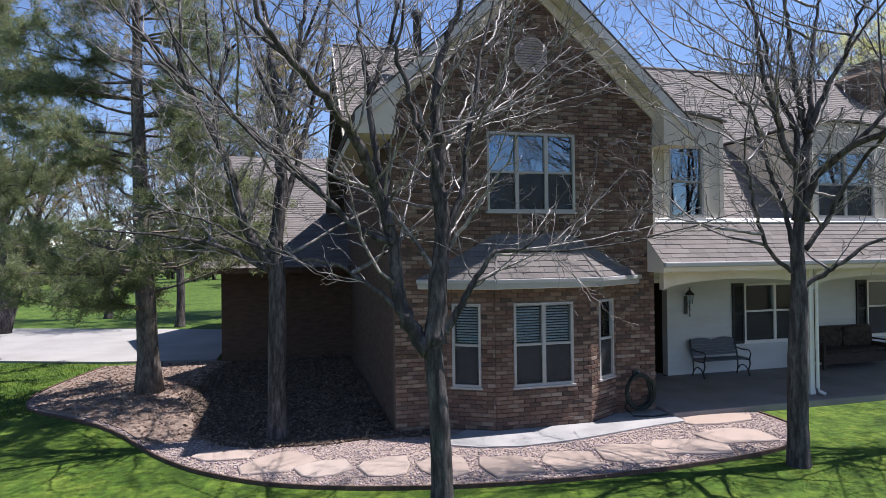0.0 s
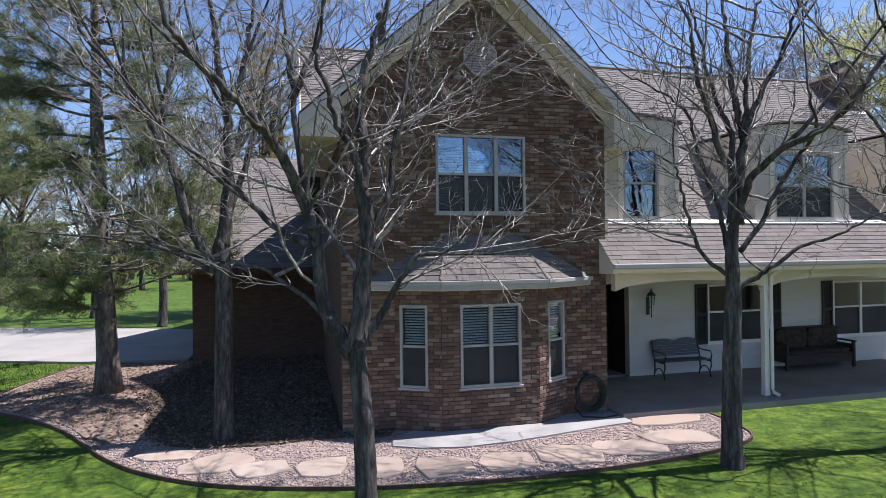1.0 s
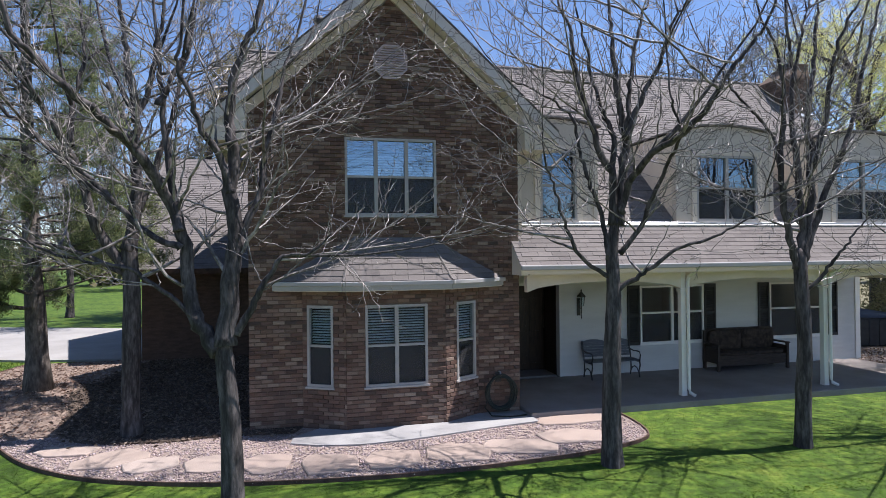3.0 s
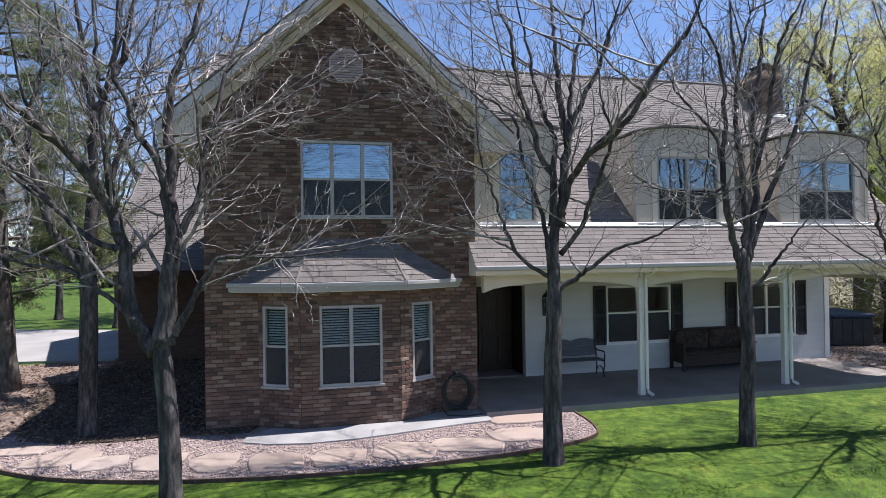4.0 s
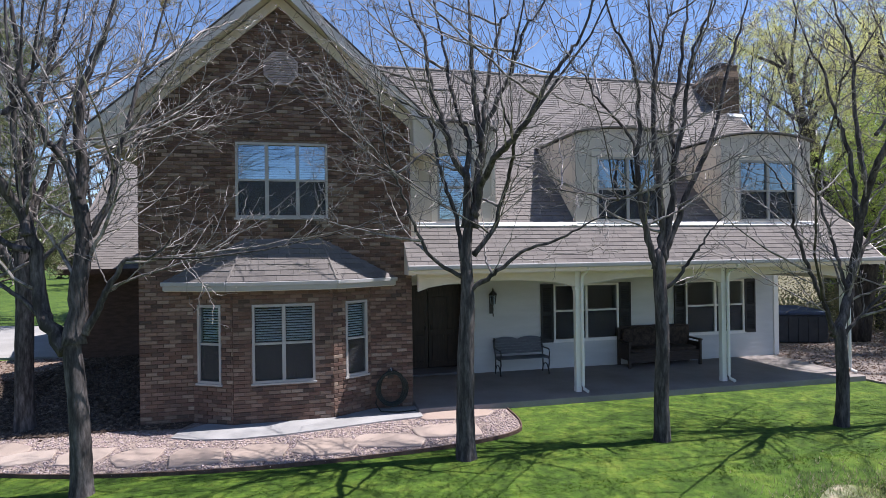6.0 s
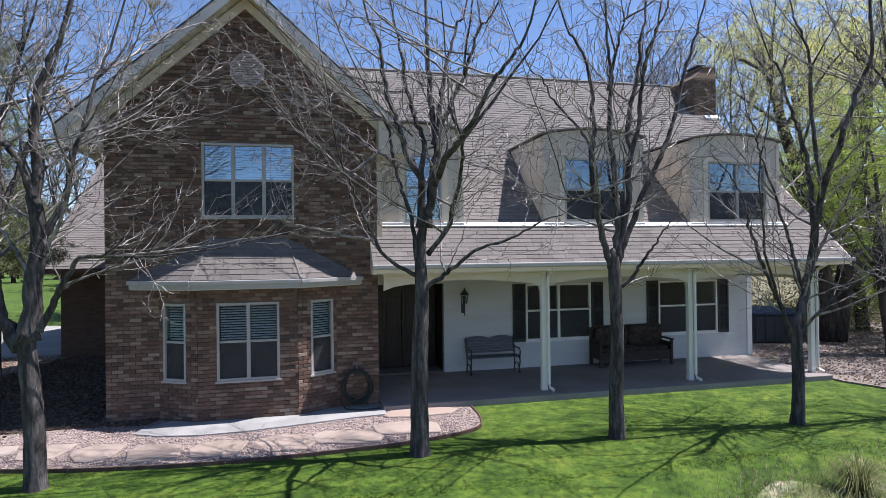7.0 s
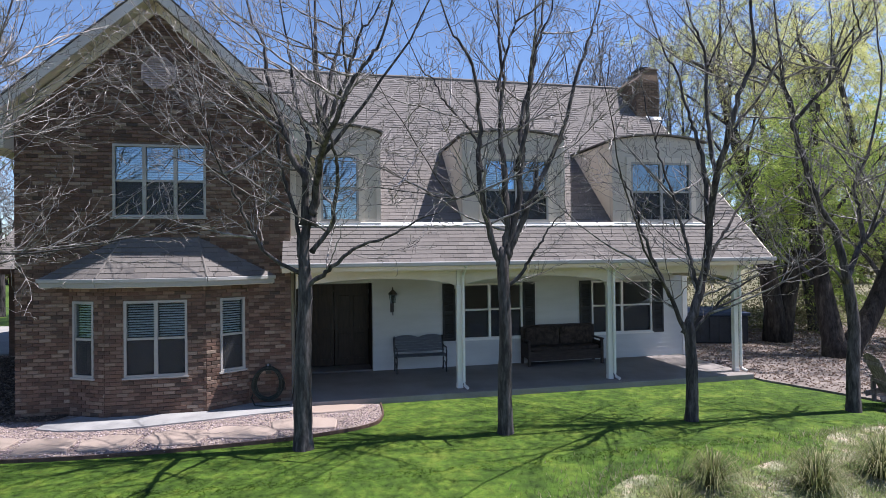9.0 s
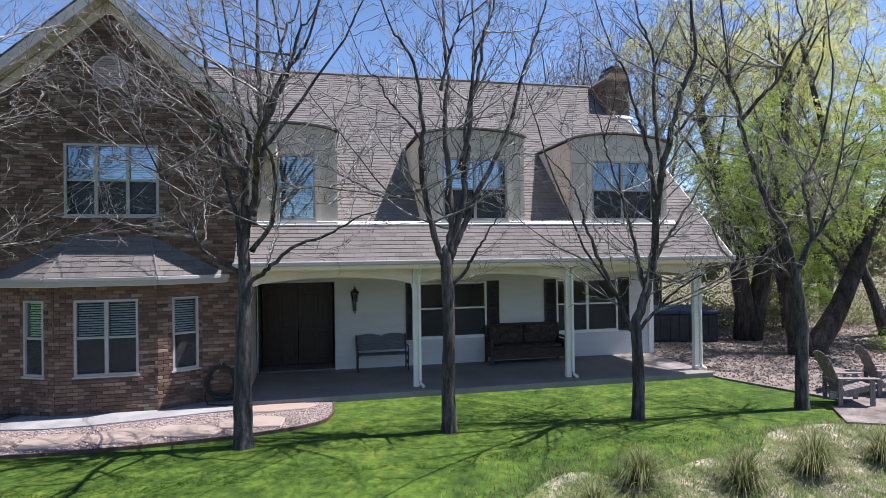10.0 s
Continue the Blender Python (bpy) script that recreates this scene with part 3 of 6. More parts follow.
tagged(new("pine_litter", leaf_cards("pine_litter", np.stack([lx, ly, ground_z(lx, ly) + 0.062], 1), 0.07, M_LITTERFALL, 24, 0.9, 0, 2.4)),
       "dry reddish needles and bark bits under the pine", "litter", kind="stuff")

# chips in that shade colour, strewn to soften the sheet's edge
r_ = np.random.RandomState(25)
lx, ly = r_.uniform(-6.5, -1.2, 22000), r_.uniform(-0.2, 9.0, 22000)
ok = inside(lx + r_.normal(0, 0.12, 22000), ly + r_.normal(0, 0.12, 22000), SHADEMULCH) & ((lx < -2.15) | (ly < 0.4))
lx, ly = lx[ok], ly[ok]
tagged(new("bark_chips", leaf_cards("bark_chips", np.stack([lx, ly, ground_z(lx, ly) + 0.076], 1), 0.075, M_SHADEMULCH, 26, 0.8, 0, 2.0)),
       "loose chips in the mulch sheet's shade colour by the side wall", "bark chips", kind="stuff")

# ---- house ----
house = thing("house", "brown brick and white sided house with gable, dormers and porch", "house")
PITCH = 0.92
EAVE_Y, EAVE_Z, RIDGE_Y = -0.10, 2.88, 6.45
RIDGE_Z = EAVE_Z + PITCH * (RIDGE_Y - EAVE_Y)


def roof_z(y):
    return EAVE_Z + PITCH * (y - EAVE_Y)


def wall_panel(width, height, thick, holes, m, low=0.0):
    """A wall with through openings, one closed mesh. x along, z up from low, outer face y = 0, thickness to +y; holes: (x0, x1, z0, z1)."""
    g = Geo()
    xs = sorted({0.0, width, *[h for o in holes for h in o[:2]]})
    zs = sorted({low, height, *[h for o in holes for h in o[2:]]})
    full = {(i, k) for i in range(len(xs) - 1) for k in range(len(zs) - 1)
            if not any(o[0] - 1e-6 <= xs[i] and xs[i + 1] <= o[1] + 1e-6 and o[2] - 1e-6 <= zs[k] and zs[k + 1] <= o[3] + 1e-6 for o in holes)}
    index = {}

    def corner(i, k, y):
        if (i, k, y) not in index:
            index[i, k, y] = len(g.v)
            g.v.append(tuple(m @ Vector((xs[i], thick * y, zs[k]))))
        return index[i, k, y]

    for i, k in sorted(full):
        g.f.append((corner(i, k, 0), corner(i + 1, k, 0), corner(i + 1, k + 1, 0), corner(i, k + 1, 0)))
        g.f.append((corner(i, k, 1), corner(i, k + 1, 1), corner(i + 1, k + 1, 1), corner(i + 1, k, 1)))
        for di, dk, p, q in ((-1, 0, (i, k), (i, k + 1)), (1, 0, (i + 1, k + 1), (i + 1, k)), (0, -1, (i + 1, k), (i, k)), (0, 1, (i, k + 1), (i + 1, k + 1))):
            if (i + di, k + dk) not in full:
                g.f.append((corner(*p, 0), corner(*q, 0), corner(*q, 1), corner(*p, 1)))
    return g


def window(parent, m, w, h, lights=2, blind=0.5, screen=True, rail=0.5, trim=0.048, mat=None, glass=None, tilt=28):
    """A sash window: frame, mullions, meeting rails, panes, insect screens on the lower half, slatted blind. Local x along, z up, outside at -y."""
    mat = mat or M_WINFRAME
    g = Geo()
    for x0, x1, z0, z1 in ((0, trim, 0, h), (w - trim, w, 0, h), (trim, w - trim, 0, trim), (trim, w - trim, h - trim, h)):
        g.box(x0, x1, -0.025, 0.09, z0, z1, m)
    win = part("window", g, mat, parent, "cream framed sash window")
    cell = w / lights
    for i in range(lights):
        x0, x1 = cell * i + (trim if i == 0 else 0.035), cell * (i + 1) - (trim if i == lights - 1 else 0.035)
        if i:
            part("mullion", Geo().box(cell * i - 0.035, cell * i + 0.035, -0.02, 0.09, trim, h - trim, m), mat, win)
        mid = trim + (h - 2 * trim) * rail
        part("meeting_rail", Geo().box(x0, x1, 0.0, 0.06, mid - 0.022, mid + 0.022, m), mat, win)
        for z0, z1, y in ((mid + 0.022, h - trim, 0.03), (trim, mid - 0.022, 0.045)):
            p = part("pane", Geo().box(x0, x1, y, y + 0.005, z0, z1, m), glass or M_GLASS, win)
            p.visible_shadow = False
        if screen:
            s = part("insect_screen", Geo().box(x0, x1, 0.018, 0.020, trim, mid - 0.022, m), M_SCREEN, win, "dark insect screen")
        if blind > 0:
            g = Geo()
            z = h - trim - 0.02
            stop = h - trim - (h - 2 * trim) * blind
            while z > stop:
                g.box(x0 + 0.01, x1 - 0.01, 0, 0.04, 0, 0.004, m @ pose(0, 0.075, z, tilt))
                z -= 0.05
            part("blind", g, M_BLIND, win, "white slatted blind")
    part("sill", Geo().box(-0.03, w + 0.03, -0.05, 0.09, -0.035, 0, m), mat, win)
    return win


BRICK_L, BRICK_H, JOINT = 0.205, 0.066, 0.011
half_len, half_h, cham = BRICK_L / 2, BRICK_H / 2, 0.005
brick_geo = Geo()
brick_geo.v = [(-half_len, 0.02, -half_h), (half_len, 0.02, -half_h), (half_len, 0.02, half_h), (-half_len, 0.02, half_h),
               (-half_len, cham, -half_h), (half_len, cham, -half_h), (half_len, cham, half_h), (-half_len, cham, half_h),
               (-half_len + cham, 0, -half_h + cham), (half_len - cham, 0, -half_h + cham), (half_len - cham, 0, half_h - cham), (-half_len + cham, 0, half_h - cham)]
brick_geo.f = [(8, 9, 10, 11)] + [(a + i, a + (i + 1) % 4, a + 4 + (i + 1) % 4, a + 4 + i) for a in (0, 4) for i in range(4)]
BRICK_MESH = brick_geo.mesh("brick", M_BRICK)
pending = []


def lay_bricks(parent, m, width, z0, z1, holes=(), top=None, single=None, seed=1, mat=None):
    """Running bond on a wall's face. Whole bricks inside `single` become pieces of their own; the rest is one joined mesh."""
    r = random.Random(seed)
    g = Geo()
    row, z = 0, z0
    while z + BRICK_H <= z1 + 1e-6:
        zc = z + BRICK_H / 2
        spans = [(0.0, width)]
        if top:
            spans = [top(zc + BRICK_H / 2)]
        for h0, h1, c0, c1 in holes:
            if c0 - 0.02 < zc < c1 + 0.02:
                cut = []
                for a, b in spans:
                    cut += [s for s in ((a, min(b, h0)), (max(a, h1), b)) if s[1] - s[0] > 0.03]
                spans = cut
        for a, b in spans:
            x = math.floor(a / (BRICK_L + JOINT)) * (BRICK_L + JOINT) - (BRICK_L + JOINT) / 2 * (row % 2)
            while x < b:
                p, q = max(x, a), min(x + BRICK_L, b)
                if q - p > 0.025:
                    out = r.uniform(-0.004, 0.003)
                    mm = m @ pose((p + q) / 2, -0.018 + out, zc)
                    if q - p > BRICK_L - 1e-4 and single and single(p, zc):
                        pending.append(("brick", BRICK_MESH, mm, parent))
                    else:
                        n = len(g.v)
                        sx = (q - p) / BRICK_L
                        g.v += [tuple(mm @ Vector((vx * sx, vy, vz))) for vx, vy, vz in brick_geo.v]
                        g.f += [tuple(n + i for i in f) for f in brick_geo.f]
                x += BRICK_L + JOINT
        z += BRICK_H + JOINT
        row += 1
    if g.v:
        ob = part("brickwork", g, mat or M_BRICK, parent)
        ob["kind"] = "stuff"


# front gable wall and its bay
GX0, GX1, GY0 = -2.1, 3.2, 0.45
GMID, GPEAK, GSLOPE = 0.55, 8.60, 0.90
WALLTOP = 5.89
UPPER = (-0.32 - GX0, 1.48 - GX0, 3.90, 5.41)
BAYHOLE = (-1.0 - GX0, 2.18 - GX0, 0.05, 2.45)
mw = pose(GX0, GY0, 0)
gable_wall = part("gable_wall", wall_panel(GX1 - GX0, WALLTOP, 0.22, [UPPER, BAYHOLE], mw, -0.5), M_MORTAR, house, "dark brown brick gable wall")
g = Geo()
apex = GPEAK - 0.32
g.prism([(GX0, GY0, WALLTOP), (GX1, GY0, WALLTOP), (GMID, GY0, apex)], [(GX0, GY0 + 0.22, WALLTOP), (GX1, GY0 + 0.22, WALLTOP), (GMID, GY0 + 0.22, apex)])
part("gable_top", g, M_MORTAR, house, "dark brown brick gable peak")


def gable_span(z):
    if z <= WALLTOP:
        return (0.0, GX1 - GX0)
    d = (apex - z) / ((apex - WALLTOP) / ((GX1 - GX0) / 2))
    return ((GX1 - GX0) / 2 - d, (GX1 - GX0) / 2 + d)


lay_bricks(gable_wall, mw, GX1 - GX0, -0.15, apex, [UPPER, (-1.13 - GX0, 2.31 - GX0, -1, 2.55)], gable_span, lambda x, z: 3.3 < z < 5.6 and abs(x - 2.65) < 1.55, 2)
window(house, pose(-0.32, GY0, 3.90), 1.80, 1.51, 3, 1.0, glass=M_COATED, tilt=70)

# the louvred octagonal vent in the gable
g = Geo()
oct_ = [(0.36 * math.cos(radians(22.5 + 45 * i)), 0.36 * math.sin(radians(22.5 + 45 * i))) for i in range(8)]
ins_ = [(x * 0.90, z * 0.90) for x, z in oct_]
for i in range(8):
    j = (i + 1) % 8
    q = [oct_[i], oct_[j], ins_[j], ins_[i]]
    g.prism([(GMID + 0.03 + x, GY0 - 0.005, 6.90 + z) for x, z in q], [(GMID + 0.03 + x, GY0 - 0.06, 6.90 + z) for x, z in q])
vent = part("gable_vent", g, M_VENT, house, "pinkish grey octagonal louvred vent")
for i in range(13):
    z = -0.294 + 0.049 * i
    half = min(0.315, 0.315 + 0.13 - abs(z)) * 0.98
    part("louvre", Geo().box(-half, half, -0.03, 0.03, -0.004, 0.004, pose(GMID + 0.03, GY0 - 0.035, 6.90 + z, 55)), M_VENT, vent)

# side walls, rear wall and inner floor of the house
LX, RX, BACK = -2.1, 14.55, 12.45
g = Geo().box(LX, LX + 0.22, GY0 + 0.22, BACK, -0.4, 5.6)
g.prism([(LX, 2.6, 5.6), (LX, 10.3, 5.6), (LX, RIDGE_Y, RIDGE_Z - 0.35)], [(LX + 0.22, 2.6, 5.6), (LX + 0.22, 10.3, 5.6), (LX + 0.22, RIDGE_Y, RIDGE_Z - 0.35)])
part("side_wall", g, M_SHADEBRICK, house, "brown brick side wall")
g = Geo().box(RX - 0.2, RX, 2.92, BACK, -0.4, 2.75)
g.prism([(RX - 0.2, 0.35, 2.75), (RX - 0.2, 12.5, 2.75), (RX - 0.2, RIDGE_Y, RIDGE_Z - 0.3)], [(RX, 0.35, 2.75), (RX, 12.5, 2.75), (RX, RIDGE_Y, RIDGE_Z - 0.3)])
part("end_wall", g, M_SIDING, house, "white sided end wall")
part("rear_wall", Geo().box(LX + 0.22, RX - 0.2, BACK - 0.2, BACK, -0.4, 5.0), M_SIDING, house)
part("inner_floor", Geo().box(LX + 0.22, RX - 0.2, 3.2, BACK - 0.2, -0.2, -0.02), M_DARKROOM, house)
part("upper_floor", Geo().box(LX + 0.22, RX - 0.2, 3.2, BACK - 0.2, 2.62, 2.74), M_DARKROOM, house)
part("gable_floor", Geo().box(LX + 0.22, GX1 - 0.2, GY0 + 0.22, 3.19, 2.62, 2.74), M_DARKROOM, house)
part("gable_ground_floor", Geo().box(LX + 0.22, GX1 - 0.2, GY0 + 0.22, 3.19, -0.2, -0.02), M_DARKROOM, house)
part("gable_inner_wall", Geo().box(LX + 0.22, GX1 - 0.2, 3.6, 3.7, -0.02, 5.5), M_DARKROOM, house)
part("gable_side_wall", Geo().box(GX1 - 0.2, GX1, GY0 + 0.22, 2.92, -0.4, 5.6), M_STUCCO, house)
part("corner_trim", Geo().box(GX1 + 0.003, GX1 + 0.12, GY0 + 0.1, GY0 + 0.22, 2.95, 5.6), M_CREAM, house)

# bay: front facet and two angled facets
BAY0, BAY1 = -0.35, 1.53


def bay_facet(m, width, hole, seed, single):
    g = wall_panel(width, 2.55, 0.18, [hole], m, -0.5)
    wall = part("bay_wall", g, M_MORTAR, house, "brown and tan brick bay wall")
    lay_bricks(wall, m, width, -0.15, 2.55, [hole], None, single, seed)
    return wall


FRONTM = pose(BAY0, 0, 0)
bay_facet(FRONTM, BAY1 - BAY0, (0.35, 1.53, 0.68, 2.2), 3, lambda x, z: True)
window(house, FRONTM @ pose(0.35, 0, 0.68), 1.18, 1.52, 2, 0.52)
RIGHTM = pose(BAY1, 0, 0, 0, 0, 30)
bay_facet(RIGHTM, 0.9, (0.29, 0.82, 0.68, 2.2), 4, lambda x, z: True)
window(house, RIGHTM @ pose(0.29, 0, 0.68), 0.53, 1.52, 1, 0.52)
LEFTM = pose(-1.13, 0.45, 0, 0, 0, -30)
bay_facet(LEFTM, 0.9, (0.10, 0.64, 0.68, 2.2), 5, lambda x, z: True)
window(house, LEFTM @ pose(0.10, 0, 0.68), 0.54, 1.52, 1, 0.52)

# bay roof
OV = 0.27
BE = [(-1.13 - 2 * OV, 0.445), (BAY0 - OV * 0.268, -OV), (BAY1 + OV * 0.268, -OV), (2.31 + 2 * OV, 0.445)]
g = Geo()
g.slab(BE, 2.475, 2.50)
bay_roof = part("bay_roof", g, M_CREAM, house, "shingled hip roof over the bay")
for a, b in zip(BE, BE[1:]):
    d = Vector((b[0] - a[0], b[1] - a[1], 0))
    mm = pose(a[0], a[1], 0, 0, 0, math.degrees(math.atan2(d.y, d.x)))
    part("fascia", Geo().box(0, d.length, -0.02, 0.0, 2.49, 2.655, mm), M_GUTTER, bay_roof, "white fascia board")
    part("gutter", Geo().box(-0.01, d.length + 0.01, -0.075, -0.022, 2.575, 2.655, mm), M_GUTTER, bay_roof, "white gutter", bevel=0.012)
T0, T1, TZ = (-0.14, 0.44), (1.32, 0.44), 3.47
g = Geo()
ez = 2.655
g.v = [(*BE[0], ez), (*BE[1], ez), (*BE[2], ez), (*BE[3], ez), (*T0, TZ), (*T1, TZ), (BE[0][0], 0.445, 2.5), (BE[3][0], 0.445, 2.5)]
g.f = [(1, 2, 5, 4), (0, 1, 4), (2, 3, 5)]
part("roof_deck", g, M_DECK, bay_roof)


def shingle_piece(w, h, t=0.016):
    g = Geo()
    g.v = [(0.003, 0, 0), (w - 0.003, 0, 0), (w - 0.003, h, 0), (0.003, h, 0), (0.003, 0, t), (w - 0.003, 0, t), (w - 0.003, h, t * 0.25), (0.003, h, t * 0.25)]
    g.f = [(4, 5, 6, 7), (0, 1, 5, 4), (0, 4, 7, 3), (1, 2, 6, 5)]
    return g


TAB, COURSE = 0.30, 0.135
TAB_SIZES = (0.24, 0.30, 0.36)
TAB_MESHES = {w: shingle_piece(w, COURSE + 0.03, 0.017).mesh("shingle", M_SHINGLE) for w in TAB_SIZES}


def frame_of(a, b, c):
    """A matrix with x along a-b, y up the slope towards c, z out of the roof."""
    a, b, c = Vector(a), Vector(b), Vector(c)
    x = (b - a).normalized()
    z = x.cross(c - a).normalized()
    y = z.cross(x)
    m = Matrix((x, y, z)).transposed().to_4x4()
    m.translation = a
    return m, (b - a).length, (c - a).dot(y)


def shingle_slope(parent, a, b, c, span, single=None, seed=1):
    """Courses of tabs over a slope; span(v) gives the ends of the course at height v up the slope."""
    r = random.Random(seed)
    m, length, rise = frame_of(a, b, c)
    g = Geo()
    n = int(rise / COURSE + 0.999)
    for i in range(n):
        v = i * COURSE
        hh = min(COURSE + 0.03, rise - v + 0.02)
        for u0, u1 in span(v):
            u = u0 - r.uniform(0, TAB)
            while u < u1:
                wdt = r.choice(TAB_SIZES)
                p, q = max(u, u0), min(u + wdt, u1)
                if q - p > 0.02:
                    t = 0.014 * r.uniform(0.8, 1.5)
                    tilt = m @ pose(p, v - r.uniform(0, 0.008), 0.004)
                    if single and single(p, v) and q - p > wdt - 1e-4 and hh > COURSE + 0.0299:
                        pending.append(("shingle", TAB_MESHES[wdt], tilt, parent))
                    else:
                        k = len(g.v)
                        s = shingle_piece(q - p, hh, t)
                        g.v += [tuple(tilt @ Vector(x)) for x in s.v]
                        g.f += [tuple(k + j for j in f) for f in s.f]
                u += wdt
    if g.v:
        ob = part("shingles", g, M_SHINGLE, parent)
        ob["kind"] = "stuff"


rise = frame_of((*BE[1], ez), (*BE[2], ez), (*T0, TZ))[2]
shingle_slope(bay_roof, (*BE[1], ez), (*BE[2], ez), (*T0, TZ), lambda v: [((T0[0] - BE[1][0]) * v / rise, BE[2][0] - BE[1][0] - (BE[2][0] - T1[0]) * v / rise)], lambda u, v: True, 6)
for a, b, t in ((BE[0], BE[1], T0), (BE[2], BE[3], T1)):
    mm, ln, rs = frame_of((*a, ez), (*b, ez), (*t, TZ))
    tu = (mm.inverted() @ Vector((*t, TZ))).x
    shingle_slope(bay_roof, (*a, ez), (*b, ez), (*t, TZ), lambda v, tu=tu, ln=ln, rs=rs: [(tu * v / rs, ln + (tu - ln) * v / rs)], lambda u, v: True, 7)
for a, t in ((BE[1], T0), (BE[2], T1)):
    part("hip_cap", Geo().tube([(*a, ez + 0.02), (*t, TZ + 0.015)], [0.022, 0.022], 6), M_SHINGLE, bay_roof)

# gable roof
GO, GEX = 0.0, 3.37
gl, gr = GMID - GEX, GMID + GEX
gez = GPEAK - GSLOPE * GEX
g = Geo()
for s in (-1, 1):
    x1 = GMID + s * GEX
    q = [(GMID, GPEAK), (x1, gez), (x1, gez - 0.14), (GMID, GPEAK - 0.16)]
    if s > 0:
        q = q[::-1]
    g.prism([(x, 6.6, z) for x, z in q][::-1], [(x, GO + 0.04, z) for x, z in q][::-1])
gable_roof = part("gable_roof", g, M_DECK, house, "shingled gable roof with cream trim")
for s in (-1, 1):
    x1 = GMID + s * GEX
    x2 = GMID + s * (GEX - 0.02)
    n = Vector((s * GSLOPE, 0, 1)).normalized()
    for nm, y0, y1, top, deep, lab in (("rake_board", GO, GO + 0.045, -0.005, 0.24, "cream rake board"), ("frieze", GY0 - 0.06, GY0 - 0.02, -0.22, 0.22, "cream frieze board")):
        q = [(GMID, GPEAK + top), (x1, gez + top), (x1, gez + top - deep), (GMID, GPEAK + top - deep)]
        if nm == "frieze":
            xf = GMID + s * 2.66
            q = [(GMID, GPEAK + top), (xf, GPEAK + top - GSLOPE * 2.66), (xf, GPEAK + top - deep - GSLOPE * 2.66), (GMID, GPEAK + top - deep)]
        if s > 0:
            q = q[::-1]
        gg = Geo().prism([(x, y1, z) for x, z in q][::-1], [(x, y0, z) for x, z in q][::-1])
        part(nm, gg, M_RAKE if nm == "rake_board" else M_CREAM, gable_roof, lab)
    q = [(GMID, GPEAK - 0.17), (x1, gez - 0.15), (x1, gez - 0.17), (GMID, GPEAK - 0.19)]
    if s > 0:
        q = q[::-1]
    part("soffit", Geo().prism([(x, GY0, z) for x, z in q][::-1], [(x, GO + 0.045, z) for x, z in q][::-1]), M_RAKE if nm == "rake_board" else M_CREAM, gable_roof)
    q = [(GMID, GPEAK + 0.04), (x1, gez + 0.04), (x1, gez + 0.0), (GMID, GPEAK + 0.0)]
    if s > 0:
        q = q[::-1]
    part("shingle_edge", Geo().prism([(x, GO + 0.03, z) for x, z in q][::-1], [(x, GO - 0.014, z) for x, z in q][::-1]), M_DECK, gable_roof, "dark shingle edge along the rake")
    # boxed eave return at the foot of the rake
    xa, xb = sorted((x1 - s * 0.02, GMID + s * 2.66))
    q = [(x1 - s * 0.02, gez - 0.36), (GMID + s * 2.66, gez - 0.36), (GMID + s * 2.66, GPEAK - GSLOPE * 2.66 - 0.2), (x1 - s * 0.02, gez - 0.18)]
    if s > 0:
        q = q[::-1]
    gg = Geo().prism([(x, GY0 + 0.02, z) for x, z in q], [(x, GO + 0.05, z) for x, z in q])
    part("eave_return", gg, M_CREAM, gable_roof, "boxed cream eave return")
    part("eave_soffit", Geo().box(xa, xb, GY0 + 0.02, 6.0 if s < 0 else 2.6, gez - 0.30, gez - 0.14), M_CREAM, gable_roof)
shingle_slope(gable_roof, (gl, 6.2, gez), (gl, GO, gez), (GMID, 6.2, GPEAK), lambda v: [(0, 6.2)], None, 8)
shingle_slope(gable_roof, (gr, GO, gez), (gr, 6.2, gez), (GMID, GO, GPEAK), lambda v: [(0, 6.2)], None, 9)
part("ridge_cap", Geo().tube([(GMID, GO, GPEAK + 0.01), (GMID, 6.3, GPEAK + 0.01)], [0.06, 0.06], 6), M_SHINGLE, gable_roof)

# main roof over house and porch
RL, RR = -2.75, 14.95
g = Geo()
ny = 0.16
for x0, x1, y0 in ((RL, 3.06, 2.8), (3.06, RR, EAVE_Y)):
    g.prism([(x0, y0, roof_z(y0)), (x1, y0, roof_z(y0)), (x1, y0, roof_z(y0) - ny), (x0, y0, roof_z(y0) - ny)][::-1],
            [(x0, RIDGE_Y, RIDGE_Z), (x1, RIDGE_Y, RIDGE_Z), (x1, RIDGE_Y, RIDGE_Z - ny), (x0, RIDGE_Y, RIDGE_Z - ny)][::-1])
yb = 2 * RIDGE_Y - EAVE_Y
g.prism([(RL, RIDGE_Y, RIDGE_Z), (RR, RIDGE_Y, RIDGE_Z), (RR, RIDGE_Y, RIDGE_Z - ny), (RL, RIDGE_Y, RIDGE_Z - ny)][::-1],
        [(RL, yb, EAVE_Z), (RR, yb, EAVE_Z), (RR, yb, EAVE_Z - ny), (RL, yb, EAVE_Z - ny)][::-1])
main_roof = part("main_roof", g, M_DECK, house, "brown grey shingled main roof")
ROOFM, _, ROOFRISE = frame_of((0, EAVE_Y, EAVE_Z), (1, EAVE_Y, EAVE_Z), (0, RIDGE_Y, RIDGE_Z))
VSLOPE = math.sqrt(1 + PITCH ** 2)


def main_span(v):
    y = EAVE_Y + v / VSLOPE
    return [(3.04 if y < 0.4 else 3.2 if y < 2.95 else RL, RR)]


